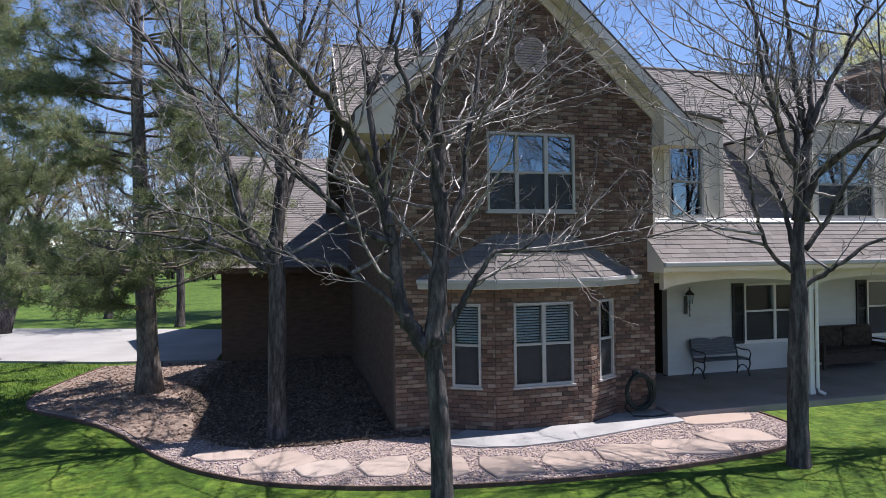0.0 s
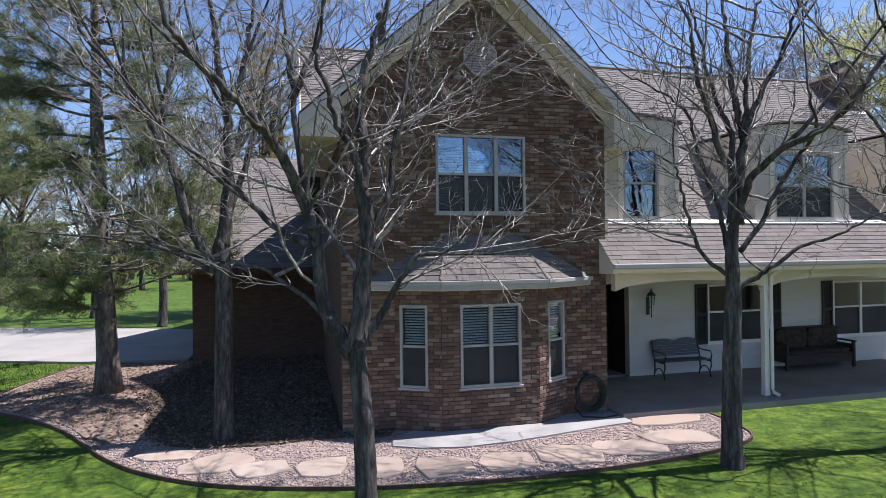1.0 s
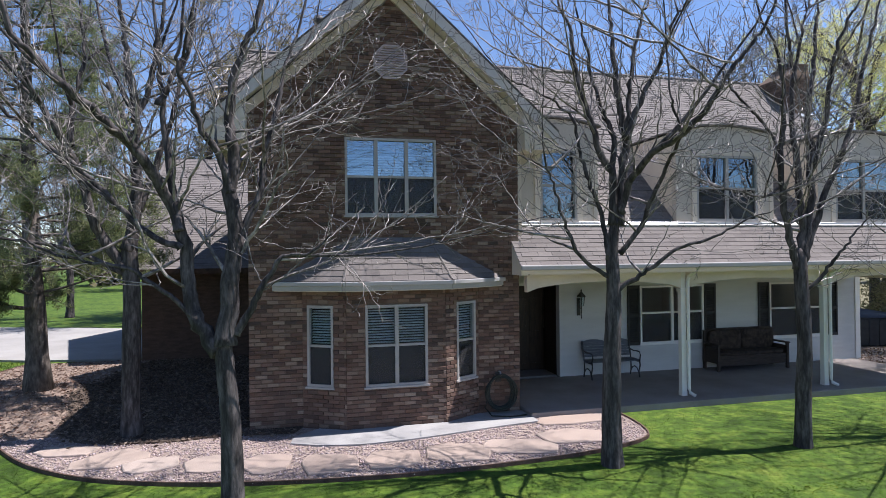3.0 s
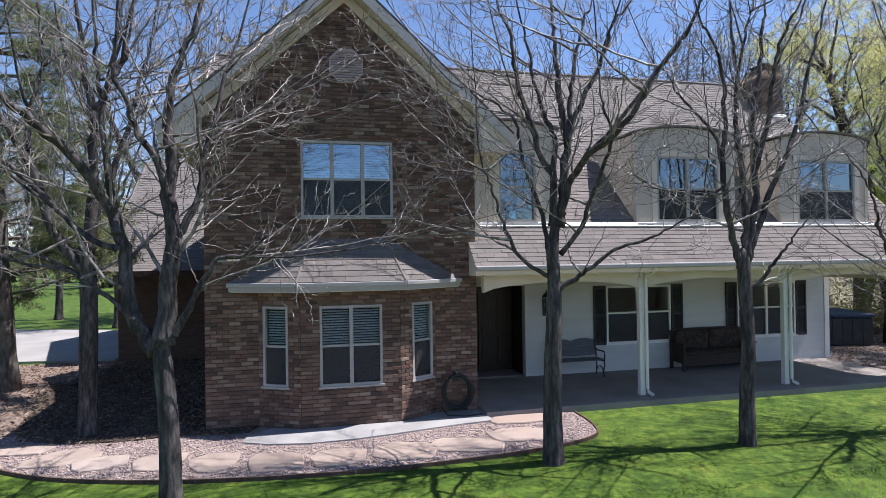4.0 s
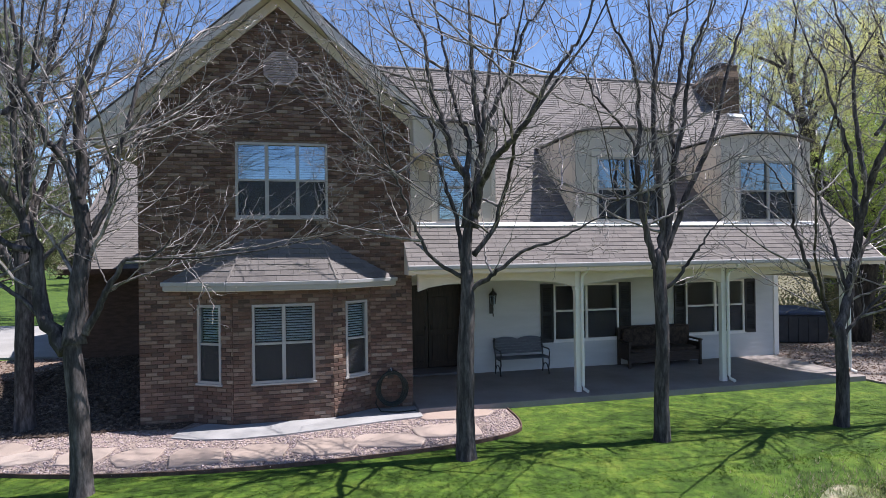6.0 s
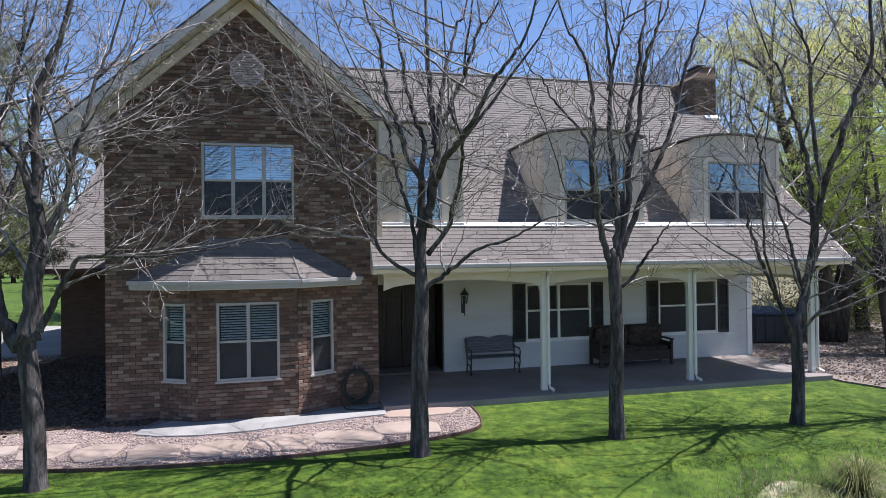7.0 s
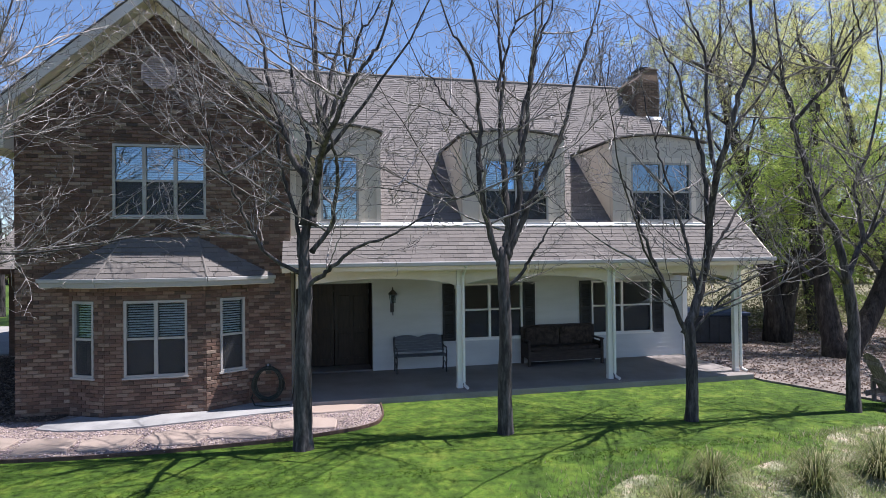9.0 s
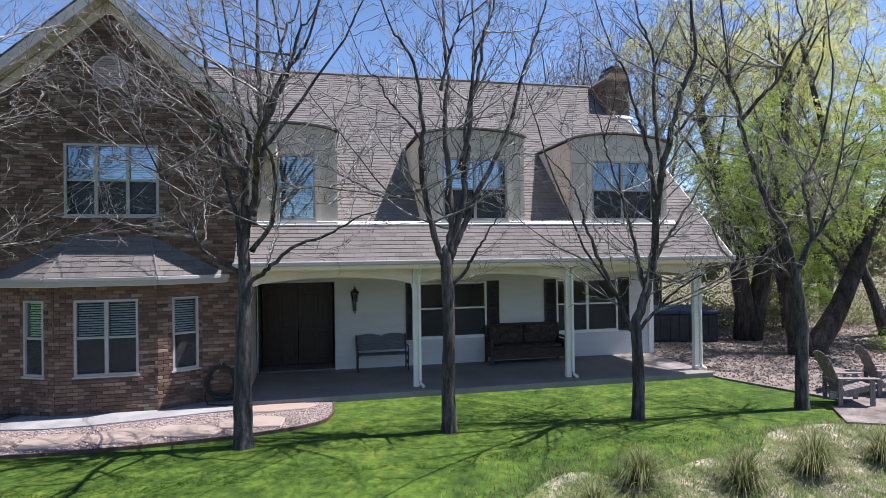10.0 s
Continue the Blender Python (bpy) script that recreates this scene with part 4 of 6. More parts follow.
shingle_slope(main_roof, (0, EAVE_Y, EAVE_Z), (1, EAVE_Y, EAVE_Z), (0, RIDGE_Y, RIDGE_Z), main_span, lambda u, v: v < 1.1 and 3.4 < u < 12.4, 10)
part("ridge_cap", Geo().tube([(RL, RIDGE_Y, RIDGE_Z + 0.01), (RR, RIDGE_Y, RIDGE_Z + 0.01)], [0.07, 0.07], 6), M_SHINGLE, main_roof)
for x0 in (RL - 0.03, RR):
    ys = 2.9 if x0 < 0 else EAVE_Y
    part("rake_board", Geo().prism([(x0, ys, roof_z(ys) + 0.01), (x0, RIDGE_Y, RIDGE_Z + 0.01), (x0, RIDGE_Y, RIDGE_Z - 0.2), (x0, ys, roof_z(ys) - 0.2)],
                                   [(x0 + 0.03, ys, roof_z(ys) + 0.01), (x0 + 0.03, RIDGE_Y, RIDGE_Z + 0.01), (x0 + 0.03, RIDGE_Y, RIDGE_Z - 0.2), (x0 + 0.03, ys, roof_z(ys) - 0.2)]), M_CREAM, main_roof, "cream rake board")
part("eave_fascia", Geo().box(3.04, RR, EAVE_Y - 0.025, EAVE_Y, 2.72, 2.88), M_CREAM, main_roof, "cream eave board")
part("gutter", Geo().box(3.02, RR + 0.03, EAVE_Y - 0.12, EAVE_Y - 0.03, 2.80, 2.90), M_GUTTER, main_roof, "white gutter along the porch eave", bevel=0.02)
part("roof_break_flashing", Geo().box(3.22, 13.95, -0.10, 0.02, 0, 0.05, pose(0, 0.86, roof_z(0.86) + 0.005, math.degrees(math.atan(PITCH)))), M_FLASH, main_roof, "white flashing strip across the roof")

part("eave_end", Geo().prism([(3.045, -0.1, 2.70), (3.045, 0.425, 2.70), (3.045, 0.425, roof_z(0.425) - 0.01), (3.045, -0.1, roof_z(-0.1) - 0.01)], [(3.19, -0.1, 2.70), (3.19, 0.425, 2.70), (3.19, 0.425, roof_z(0.425) - 0.01), (3.19, -0.1, roof_z(-0.1) - 0.01)]), M_CREAM, main_roof, "cream boxed end of the porch eave")

# dormers
DY, DZ = 0.87, roof_z(0.87)


def dormer(x0, x1, wx0, wx1, lights):
    top = 5.86
    m = pose(x0, DY, DZ - 0.05)
    hole = (wx0 - x0, wx1 - x0, 3.84 - DZ + 0.05, 5.36 - DZ + 0.05)
    g = wall_panel(x1 - x0, top - DZ + 0.05, 0.15, [hole], m)
    n = 14
    arch = []
    for i in range(n + 1):
        u = i / n
        arch.append((x0 - 0.07 + (x1 - x0 + 0.14) * u, top + 0.03 + 0.17 * math.sin(math.pi * u) ** 0.8))
    low = [(x, top - 0.01) for x, z in arch]
    prof = [(x0, top)] + [(x, z - 0.02) for x, z in arch if x0 < x < x1] + [(x1, top)]
    dm = part("dormer", g, M_STUCCO, house, "pale dormer with a gently arched roof")
    part("arch_panel", Geo().prism([(x, DY, z) for x, z in prof], [(x, DY + 0.15, z) for x, z in prof]), M_STUCCO, dm)
    yb = EAVE_Y + (top - EAVE_Z) / PITCH
    for xa, xb in ((x0, x0 + 0.1), (x1 - 0.1, x1)):
        part("cheek", Geo().prism([(xa, DY + 0.15, roof_z(DY + 0.15) - 0.1), (xa, yb, top - 0.1), (xa, yb, top), (xa, DY + 0.15, top)],
                                  [(xb, DY + 0.15, roof_z(DY + 0.15) - 0.1), (xb, yb, top - 0.1), (xb, yb, top), (xb, DY + 0.15, top)]), M_CREAM, dm, "cream dormer side wall")
    g = Geo()
    for x, z in arch:
        y1 = EAVE_Y + (z - EAVE_Z) / PITCH + 0.05
        g.v += [(x, DY - 0.09, z), (x, y1, z), (x, y1, z + 0.035), (x, DY - 0.09, z + 0.035)]
    for i in range(n):
        g.f += [(4 * i + j, 4 * i + (j + 1) % 4, 4 * i + 4 + (j + 1) % 4, 4 * i + 4 + j) for j in range(4)]
    g.f += [(3, 2, 1, 0), (4 * n, 4 * n + 1, 4 * n + 2, 4 * n + 3)]
    part("dormer_roof", g, M_SHINGLE, dm, "low arched shingled dormer roof")
    for xa, xb in ((wx0 - 0.13, wx0), (wx1, wx1 + 0.13)):
        part("casing", Geo().box(xa, xb, DY - 0.03, DY, 3.80, 5.45), M_CREAM, dm)
    part("casing", Geo().box(wx0 - 0.13, wx1 + 0.13, DY - 0.035, DY, 5.362, 5.48), M_CREAM, dm)
    part("dormer_ledge", Geo().box(x0, x1, DY - 0.10, DY, 3.76, 3.80), M_FLASH, dm)
    part("corner_board", Geo().box(x0 - 0.004, x0 + 0.10, DY - 0.022, DY - 0.002, DZ, top), M_STUCCO, dm)
    part("corner_board", Geo().box(x1 - 0.10, x1 + 0.004, DY - 0.022, DY - 0.002, DZ, top), M_STUCCO, dm)
    window(house, pose(wx0, DY, 3.84), wx1 - wx0, 1.52, lights, 1.0, lights > 1, glass=M_COATED, tilt=70)


dormer(3.0, 5.22, 3.87, 4.72, 1)
dormer(7.18, 9.80, 7.72, 9.36, 2)
dormer(11.10, 13.75, 11.62, 13.34, 2)

# chimney
CX0, CX1, CY0, CY1, CT = 14.28, 15.10, 5.0, 6.4, 8.82
g = Geo().box(CX0, CX1, CY0, CY1, 5.5, CT)
g.prism([(CX0, CY0, CT), (CX1, CY0, CT), (CX1, CY1, CT), (CX0, CY1, CT)], [(CX0 + 0.36, CY0 + 0.06, CT + 0.34), (CX1 - 0.02, CY0 + 0.06, CT + 0.34), (CX1 - 0.02, CY1 - 0.3, CT + 0.34), (CX0 + 0.36, CY1 - 0.3, CT + 0.34)])
chimney = part("chimney", g, M_CHIMNEYBRICK, house, "dark brown brick chimney with metal cap")
lay_bricks(chimney, pose(CX0, CY0, 0), CX1 - CX0, roof_z(CY0) - 0.1, CT, (), None, None, 14, M_CHIMNEYBRICK)
lay_bricks(chimney, pose(CX0, CY1, 0, 0, 0, -90), CY1 - CY0, roof_z(CY0) - 0.1, CT, (), None, None, 15, M_CHIMNEYBRICK)
part("chimney_crown", Geo().box(CX0 + 0.33, CX1 + 0.01, CY0 + 0.03, CY1 - 0.27, CT + 0.34, CT + 0.42), M_MORTAR, chimney, bevel=0.02)
part("flue_cap", Geo().box(CX0 + 0.42, CX1 - 0.2, CY0 + 0.35, CY1 - 0.5, CT + 0.42, CT + 0.50).box(CX0 + 0.36, CX1 - 0.14, CY0 + 0.29, CY1 - 0.44, CT + 0.50, CT + 0.54), M_IRON, chimney, "black metal flue cap")
part("apron_flashing", Geo().box(CX0 + 0.3, CX1 + 0.05, -0.16, 0.03, 0, 0.03, pose(0, CY0 - 0.05, roof_z(CY0 - 0.05) + 0.02, math.degrees(math.atan(PITCH)))), M_FLASH, chimney, "white flashing at the chimney's foot")

# flue pipe behind the gable
g = Geo().lathe([(0.11, 0), (0.11, 1.9), (0.16, 1.92), (0.17, 2.0), (0.06, 2.12)], (-0.64, 5.1, 7.45))
part("flue_pipe", g, M_FLUE, house, "dark metal flue pipe", True)

# garage wing at the back left, in the house's shade, which its brick colour repeats
GAX0, GAX1, GAY0, GAY1, GAE = -6.0, -2.1, 9.0, 20.0, 2.85
garage = thing("garage_wing", "brick garage wing, shade put into its colour, with a low shingled roof", "garage")
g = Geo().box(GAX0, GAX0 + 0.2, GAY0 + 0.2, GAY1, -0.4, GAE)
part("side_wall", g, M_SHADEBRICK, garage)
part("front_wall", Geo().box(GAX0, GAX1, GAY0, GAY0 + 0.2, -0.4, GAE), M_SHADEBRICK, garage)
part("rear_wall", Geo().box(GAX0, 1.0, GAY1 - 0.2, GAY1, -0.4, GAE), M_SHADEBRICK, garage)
ra, rb, rz = (GAX0 - 0.45, 1.0), (GAY0 - 0.45, 14.5), (GAE - 0.1, GAE + 4.2)
HIP = -6.40
yb = GAY1 + 0.4
g = Geo()
g.v = [(ra[0], rb[0], rz[0]), (ra[1], rb[0], rz[0]), (ra[1], yb, rz[0]), (ra[0], yb, rz[0]), (HIP, rb[1], rz[1]), (ra[1], rb[1], rz[1])]
g.v += [(x, y, z - 0.15) for x, y, z in g.v[:4]]
g.f = [(0, 1, 5, 4), (3, 0, 4), (2, 3, 4, 5), (1, 2, 5), (9, 8, 7, 6), (0, 6, 7, 1), (1, 7, 8, 2), (2, 8, 9, 3), (3, 9, 6, 0)]
garage_roof = part("garage_roof", g, M_SHINGLE, garage, "brown grey shingled hip roof")
rise = frame_of(g.v[0], g.v[1], g.v[4])[2]
shingle_slope(garage_roof, g.v[0], (LX - 0.02, rb[0], rz[0]), g.v[4], lambda v: [((HIP - ra[0]) * v / rise, LX - 0.02 - ra[0])], None, 30)
part("hip_cap", Geo().tube([g.v[0], g.v[4]], [0.06, 0.06], 6), M_SHINGLE, garage_roof)
part("fascia", Geo().box(ra[0], LX - 0.02, rb[0] - 0.03, rb[0], rz[0] - 0.16, rz[0] + 0.01), M_EDGING, garage, "dark brown eave board")

# ---- porch ----
PX0, PX1, PY0, PY1 = 3.22, 14.33, -0.13, 2.90
g = Geo().box(PX0, PX1, PY0, PY1, -0.35, 0.0)
slab = part("porch_slab", g, M_PORCH, house, "grey brown concrete porch slab", bevel=0.015)
part("porch_ceiling", Geo().box(PX0, 14.26, EAVE_Y, PY1, 2.70, 2.73), M_CREAM, house)
POSTS = (6.93, 10.68, 14.18)


def beam_geo(x0, x1, y0, y1, spring=2.34, crown=2.53, top=2.70):
    """A beam whose underside is a flat arch between two posts."""
    n = 16
    low = []
    for i in range(n + 1):
        u = i / n
        low.append((x0 + (x1 - x0) * u, spring + (crown - spring) * max(math.sin(math.pi * u), 0) ** 0.55))
    q = low + [(x1, top), (x0, top)]
    g = Geo().prism([(x, y1, z) for x, z in q][::-1], [(x, y0, z) for x, z in q][::-1])
    return g


ends = (PX0 + 0.02,) + POSTS
for a, b in zip(ends, ends[1:]):
    part("porch_beam", beam_geo(a + 0.07, b - 0.07, 0.27, 0.42), M_CREAM, house, "cream arched porch beam")
part("porch_beam", Geo().box(14.11, 14.25, 0.43, PY1, 2.36, 2.70), M_CREAM, house, "cream beam at the porch's open end")
for i, x in enumerate(POSTS):
    g = Geo().box(x - 0.06, x + 0.06, 0.285, 0.405, 0, 2.70)
    g.box(x - 0.066, x + 0.066, 0.279, 0.411, 0, 0.10)
    g.box(x - 0.08, x + 0.08, 0.265, 0.425, 2.26, 2.34)
    post = part("porch_post", g, M_WHITE, house, "white square porch post", bevel=0.006)
    if i < 3:
        z0 = 0.16
        g = Geo().tube([(x + 0.05, -0.17, 2.80), (x + 0.06, -0.02, 2.70), (x + 0.075, 0.20, 2.60), (x + 0.075, 0.235, 2.50), (x + 0.075, 0.235, 0.16), (x + 0.085, 0.21, 0.08), (x + 0.13, 0.10, 0.035)],
                       [0.036] * 7, 8)
        part("downspout", g, M_WHITE, post, "white downspout with an elbow at its foot")
# back wall of the porch: lap siding with two wide windows and the entry
WIN = ((7.47, 9.38), (11.48, 13.40))
ENTRY = (0.02, 1.98)
m = pose(PX0, PY1, 0)
holes = [(a - PX0, b - PX0, 0.72, 2.24) for a, b in WIN] + [(ENTRY[0], ENTRY[1], 0.0, 2.32)]
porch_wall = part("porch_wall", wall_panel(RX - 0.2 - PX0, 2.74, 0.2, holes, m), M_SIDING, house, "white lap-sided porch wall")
COURSE_H = 0.125
z = 0.0
while z < 2.72:
    z1 = min(z + COURSE_H, 2.735)
    spans = [(0.0, RX - PX0 + 0.012)]
    for h0, h1, c0, c1 in holes:
        if c0 - 0.02 < (z + z1) / 2 < c1 + 0.02:
            cut = []
            for a, b in spans:
                cut += [s for s in ((a, min(b, h0)), (max(a, h1), b)) if s[1] - s[0] > 0.02]
            spans = cut
    for a, b in spans:
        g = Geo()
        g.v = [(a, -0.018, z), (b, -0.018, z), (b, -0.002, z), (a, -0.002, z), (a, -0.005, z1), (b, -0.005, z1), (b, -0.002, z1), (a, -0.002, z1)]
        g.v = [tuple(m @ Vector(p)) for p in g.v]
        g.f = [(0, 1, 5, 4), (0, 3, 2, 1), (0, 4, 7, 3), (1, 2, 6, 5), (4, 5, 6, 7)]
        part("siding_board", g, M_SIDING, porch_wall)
    z = z1
for a, b in WIN:
    window(house, pose(a, PY1 - 0.02, 0.72), b - a, 1.52, 2, 0.0, True, 0.53, mat=M_WHITE)
    for x0 in (a - 0.37, b + 0.02):
        g = Geo()
        for q in ((x0, x0 + 0.05, 0.70, 2.26), (x0 + 0.30, x0 + 0.35, 0.70, 2.26), (x0 + 0.05, x0 + 0.30, 0.70, 0.78), (x0 + 0.05, x0 + 0.30, 2.18, 2.26), (x0 + 0.05, x0 + 0.30, 1.45, 1.52)):
            g.box(q[0], q[1], PY1 - 0.055, PY1 - 0.02, q[2], q[3])
        sh = part("shutter", g, M_BLACKWOOD, house, "black louvred shutter")
        part("backing", Geo().box(x0 + 0.02, x0 + 0.33, PY1 - 0.0195, PY1 - 0.0185, 0.72, 2.24), M_BLACKWOOD, sh)
        for z0, z1 in ((0.80, 1.45), (1.54, 2.18)):
            zz = z0
            while zz < z1:
                part("slat", Geo().box(x0 + 0.05, x0 + 0.30, -0.016, 0.016, -0.003, 0.003, pose(0, PY1 - 0.037, zz, 45)), M_BLACKWOOD, sh)
                zz += 0.05
part("end_trim", Geo().box(RX - 0.14, RX + 0.02, PY1 - 0.04, PY1 - 0.019, 0.0, 2.735), M_WHITE, house)

# entry recess with a dark door
g = Geo().box(PX0 + 0.02, PX0 + 0.05, PY1 + 0.2, PY1 + 1.0, 0, 2.32).box(PX0 + 1.98, PX0 + 2.05, PY1 + 0.2, PY1 + 1.0, 0, 2.32).box(PX0 + 0.02, PX0 + 2.05, PY1 + 0.2, PY1 + 1.0, 2.32, 2.4)
part("entry_recess", g, M_DOOR, house, "dark stained entry recess")
dm = pose(PX0 + 0.05, PY1 + 0.95, 0)
for k in (0, 1):
    x0 = 0.02 + k * 0.95
    door = part("door", Geo().box(x0, x0 + 0.93, 0, 0.05, 0.02, 2.12, dm), M_DOOR, house, "dark brown panelled front door")
    for z0, z1 in ((0.2, 0.9), (1.05, 1.95)):
        for q in (0.10, 0.52):
            part("panel", Geo().box(x0 + q, x0 + q + 0.32, -0.018, 0.0, z0, z1, dm), M_DOOR, door, bevel=0.01)
    part("handle", Geo().tube([dm @ Vector((x0 + (0.86 if k == 0 else 0.07), -0.05, 1.0)), dm @ Vector((x0 + (0.86 if k == 0 else 0.07), -0.05, 1.18))], [0.012, 0.012], 8), M_IRON, door)
part("door_head", Geo().box(0.0, 1.95, 0, 0.08, 2.12, 2.32, dm), M_DOOR, house)
part("entry_floor", Geo().box(PX0 + 0.05, PX0 + 1.98, PY1 + 0.201, PY1 + 1.0, -0.2, 0.0), M_PORCH, house)

# wall lantern
lantern = thing("wall_lantern", "black metal wall lantern with glass sides beside the entry", "lantern", (5.72, PY1 - 0.02, 1.48))
part("back_plate", Geo().box(-0.05, 0.05, -0.02, 0.0, 0.05, 0.50), M_IRON, lantern, bevel=0.008)
part("arm", Geo().tube([(0, -0.02, 0.30), (0, -0.10, 0.24), (0, -0.17, 0.26), (0, -0.17, 0.30)], [0.012] * 4, 8), M_IRON, lantern)
part("finial", Geo().lathe([(0.004, -0.02), (0.015, 0.02), (0.008, 0.10), (0.014, 0.18), (0.006, 0.28), (0.03, 0.30)], (0, -0.17, 0.0), 10), M_IRON, lantern, smooth=True)
g = Geo()
for i in range(6):
    w = math.pi / 3 * i
    g.tube([(0.065 * math.cos(w), -0.17 + 0.065 * math.sin(w), 0.31), (0.095 * math.cos(w), -0.17 + 0.095 * math.sin(w), 0.54)], [0.006, 0.006], 5)
part("cage", g, M_IRON, lantern)
p = part("glass", Geo().lathe([(0.058, 0.31), (0.088, 0.54)], (0, -0.17, 0), 6), M_GLASS, lantern)
part("cap", Geo().lathe([(0.125, 0.54), (0.11, 0.57), (0.05, 0.63), (0.02, 0.66), (0.022, 0.70), (0.004, 0.73)], (0, -0.17, 0), 6), M_IRON, lantern)

# iron bench
bench = thing("garden_bench", "weathered blue grey slatted bench with cast iron ends on the porch", "bench", (5.72, 2.22, 0.0))
W = 1.36
for x in (0.03, W - 0.03):
    g = Geo()
    g.tube([(x, 0.02, 0.0), (x, 0.06, 0.14), (x, 0.00, 0.30), (x, 0.02, 0.43)], [0.018] * 4, 8)
    g.tube([(x, 0.46, 0.0), (x, 0.42, 0.16), (x, 0.43, 0.40), (x, 0.50, 0.70), (x, 0.54, 0.90)], [0.018] * 5, 8)
    g.tube([(x, 0.02, 0.40), (x, 0.24, 0.39), (x, 0.44, 0.40)], [0.016] * 3, 8)
    g.tube([(x, 0.05, 0.10), (x, 0.14, 0.22), (x, 0.24, 0.25), (x, 0.34, 0.22), (x, 0.43, 0.10)], [0.014] * 5, 8)
    part("leg_frame", g, M_IRON, bench, "black cast iron end", True)
    g = Geo().tube([(x, 0.02, 0.43), (x, -0.02, 0.56), (x, 0.02, 0.64), (x, 0.12, 0.645), (x, 0.30, 0.63), (x, 0.49, 0.66)], [0.017] * 6, 8)
    part("armrest", g, M_IRON, bench, "black scrolled iron armrest", True)
for i in range(6):
    part("seat_slat", Geo().box(0.0, W, 0.02 + i * 0.072, 0.08 + i * 0.072, 0.42, 0.445), M_BENCHGREY, bench, bevel=0.004)
for i in range(5):
    z0 = 0.50 + i * 0.065
    part("back_slat", Geo().box(0.0, W, 0, 0.022, 0, 0.064, pose(0, 0.445 + i * 0.02, z0, -14)), M_BENCHGREY, bench, bevel=0.004)
g = Geo()
n = 20
for i in range(n + 1):
    u = i / n
    t0 = 0.85 + 0.07 * abs(math.sin(2 * math.pi * u)) ** 0.7
    g.v += [(W * u, 0.53, 0.82), (W * u, 0.556, 0.82), (W * u, 0.575, t0), (W * u, 0.55, t0)]
for i in range(n):
    g.f += [(4 * i + k, 4 * i + (k + 1) % 4, 4 * i + 4 + (k + 1) % 4, 4 * i + 4 + k) for k in range(4)]
g.f += [(3, 2, 1, 0), (4 * n, 4 * n + 1, 4 * n + 2, 4 * n + 3)]
part("crest_rail", g, M_BENCHGREY, bench, "grey top rail with two low humps")

# dark cushioned settee on the porch
settee = thing("porch_settee", "dark brown wooden settee with worn cushions on the porch", "settee", (9.30, 2.22, 0.0))
W = 2.20


def pillow(x0, x1, y0, y1, z0, z1, seed, n=9):
    """A plump cushion: a box swollen to a rounded, slightly lumpy form."""
    r = random.Random(seed)
    bm = bmesh.new()
    bmesh.ops.create_cube(bm, size=2.0)
    bmesh.ops.subdivide_edges(bm, edges=bm.edges[:], cuts=n, use_grid_fill=True)
    ph = [r.uniform(0, 6) for _ in range(4)]
    for v in bm.verts:
        c = v.co
        e = sum(abs(k) ** 5 for k in c) ** 0.2
        c /= e
        lump = 1 + 0.035 * math.sin(3.1 * c.x + ph[0]) * math.sin(2.7 * c.z + ph[1]) + 0.02 * math.sin(7 * c.x + ph[2])
        v.co = ((x0 + x1) / 2 + c.x * (x1 - x0) / 2, (y0 + y1) / 2 + c.y * lump * (y1 - y0) / 2, (z0 + z1) / 2 + c.z * lump * (z1 - z0) / 2)
    return bm


def soft(name, bm, mat, parent, label=""):
    me = bpy.data.meshes.new(name)
    bm.to_mesh(me)
    bm.free()
    me.materials.append(mat)
    for p in me.polygons:
        p.use_smooth = True
    ob = new(name, me)
    ob.parent = parent
    if label:
        tagged(ob, label)
    return ob


for x in (0.0, W - 0.07):
    part("end_post", Geo().box(x, x + 0.07, 0.0, 0.07, 0, 0.66).box(x, x + 0.07, 0.54, 0.61, 0, 1.02), M_SETTEE, settee, bevel=0.006)
    part("arm", Geo().box(x - 0.015, x + 0.085, -0.03, 0.58, 0.66, 0.70), M_SETTEE, settee, bevel=0.012)
    part("side_panel", Geo().box(x + 0.02, x + 0.05, 0.07, 0.54, 0.20, 0.60), M_SETTEE, settee)
part("seat", Geo().box(0.07, W - 0.07, 0.02, 0.54, 0.34, 0.40), M_SETTEE, settee, bevel=0.006)
part("front_panel", Geo().box(0.07, W - 0.07, 0.03, 0.055, 0.14, 0.34), M_SETTEE, settee)
part("top_rail", Geo().box(0.07, W - 0.07, 0.555, 0.60, 0.96, 1.06), M_SETTEE, settee, bevel=0.015)
for k in range(9):
    x = 0.09 + k * 0.226
    part("back_board", Geo().box(x, x + 0.21, 0.565, 0.59, 0.40, 0.96), M_SETTEE, settee)
soft("seat_cushion", pillow(0.08, W - 0.08, 0.0, 0.50, 0.39, 0.52, 64), M_CUSHION, settee, "worn dark brown seat cushion")
for k in range(2):
    x = 0.09 + k * 1.01
    soft("back_cushion", pillow(x, x + 1.00, 0.42, 0.56, 0.47, 1.03, 68 + k), M_CUSHION, settee, "worn dark brown back cushion")

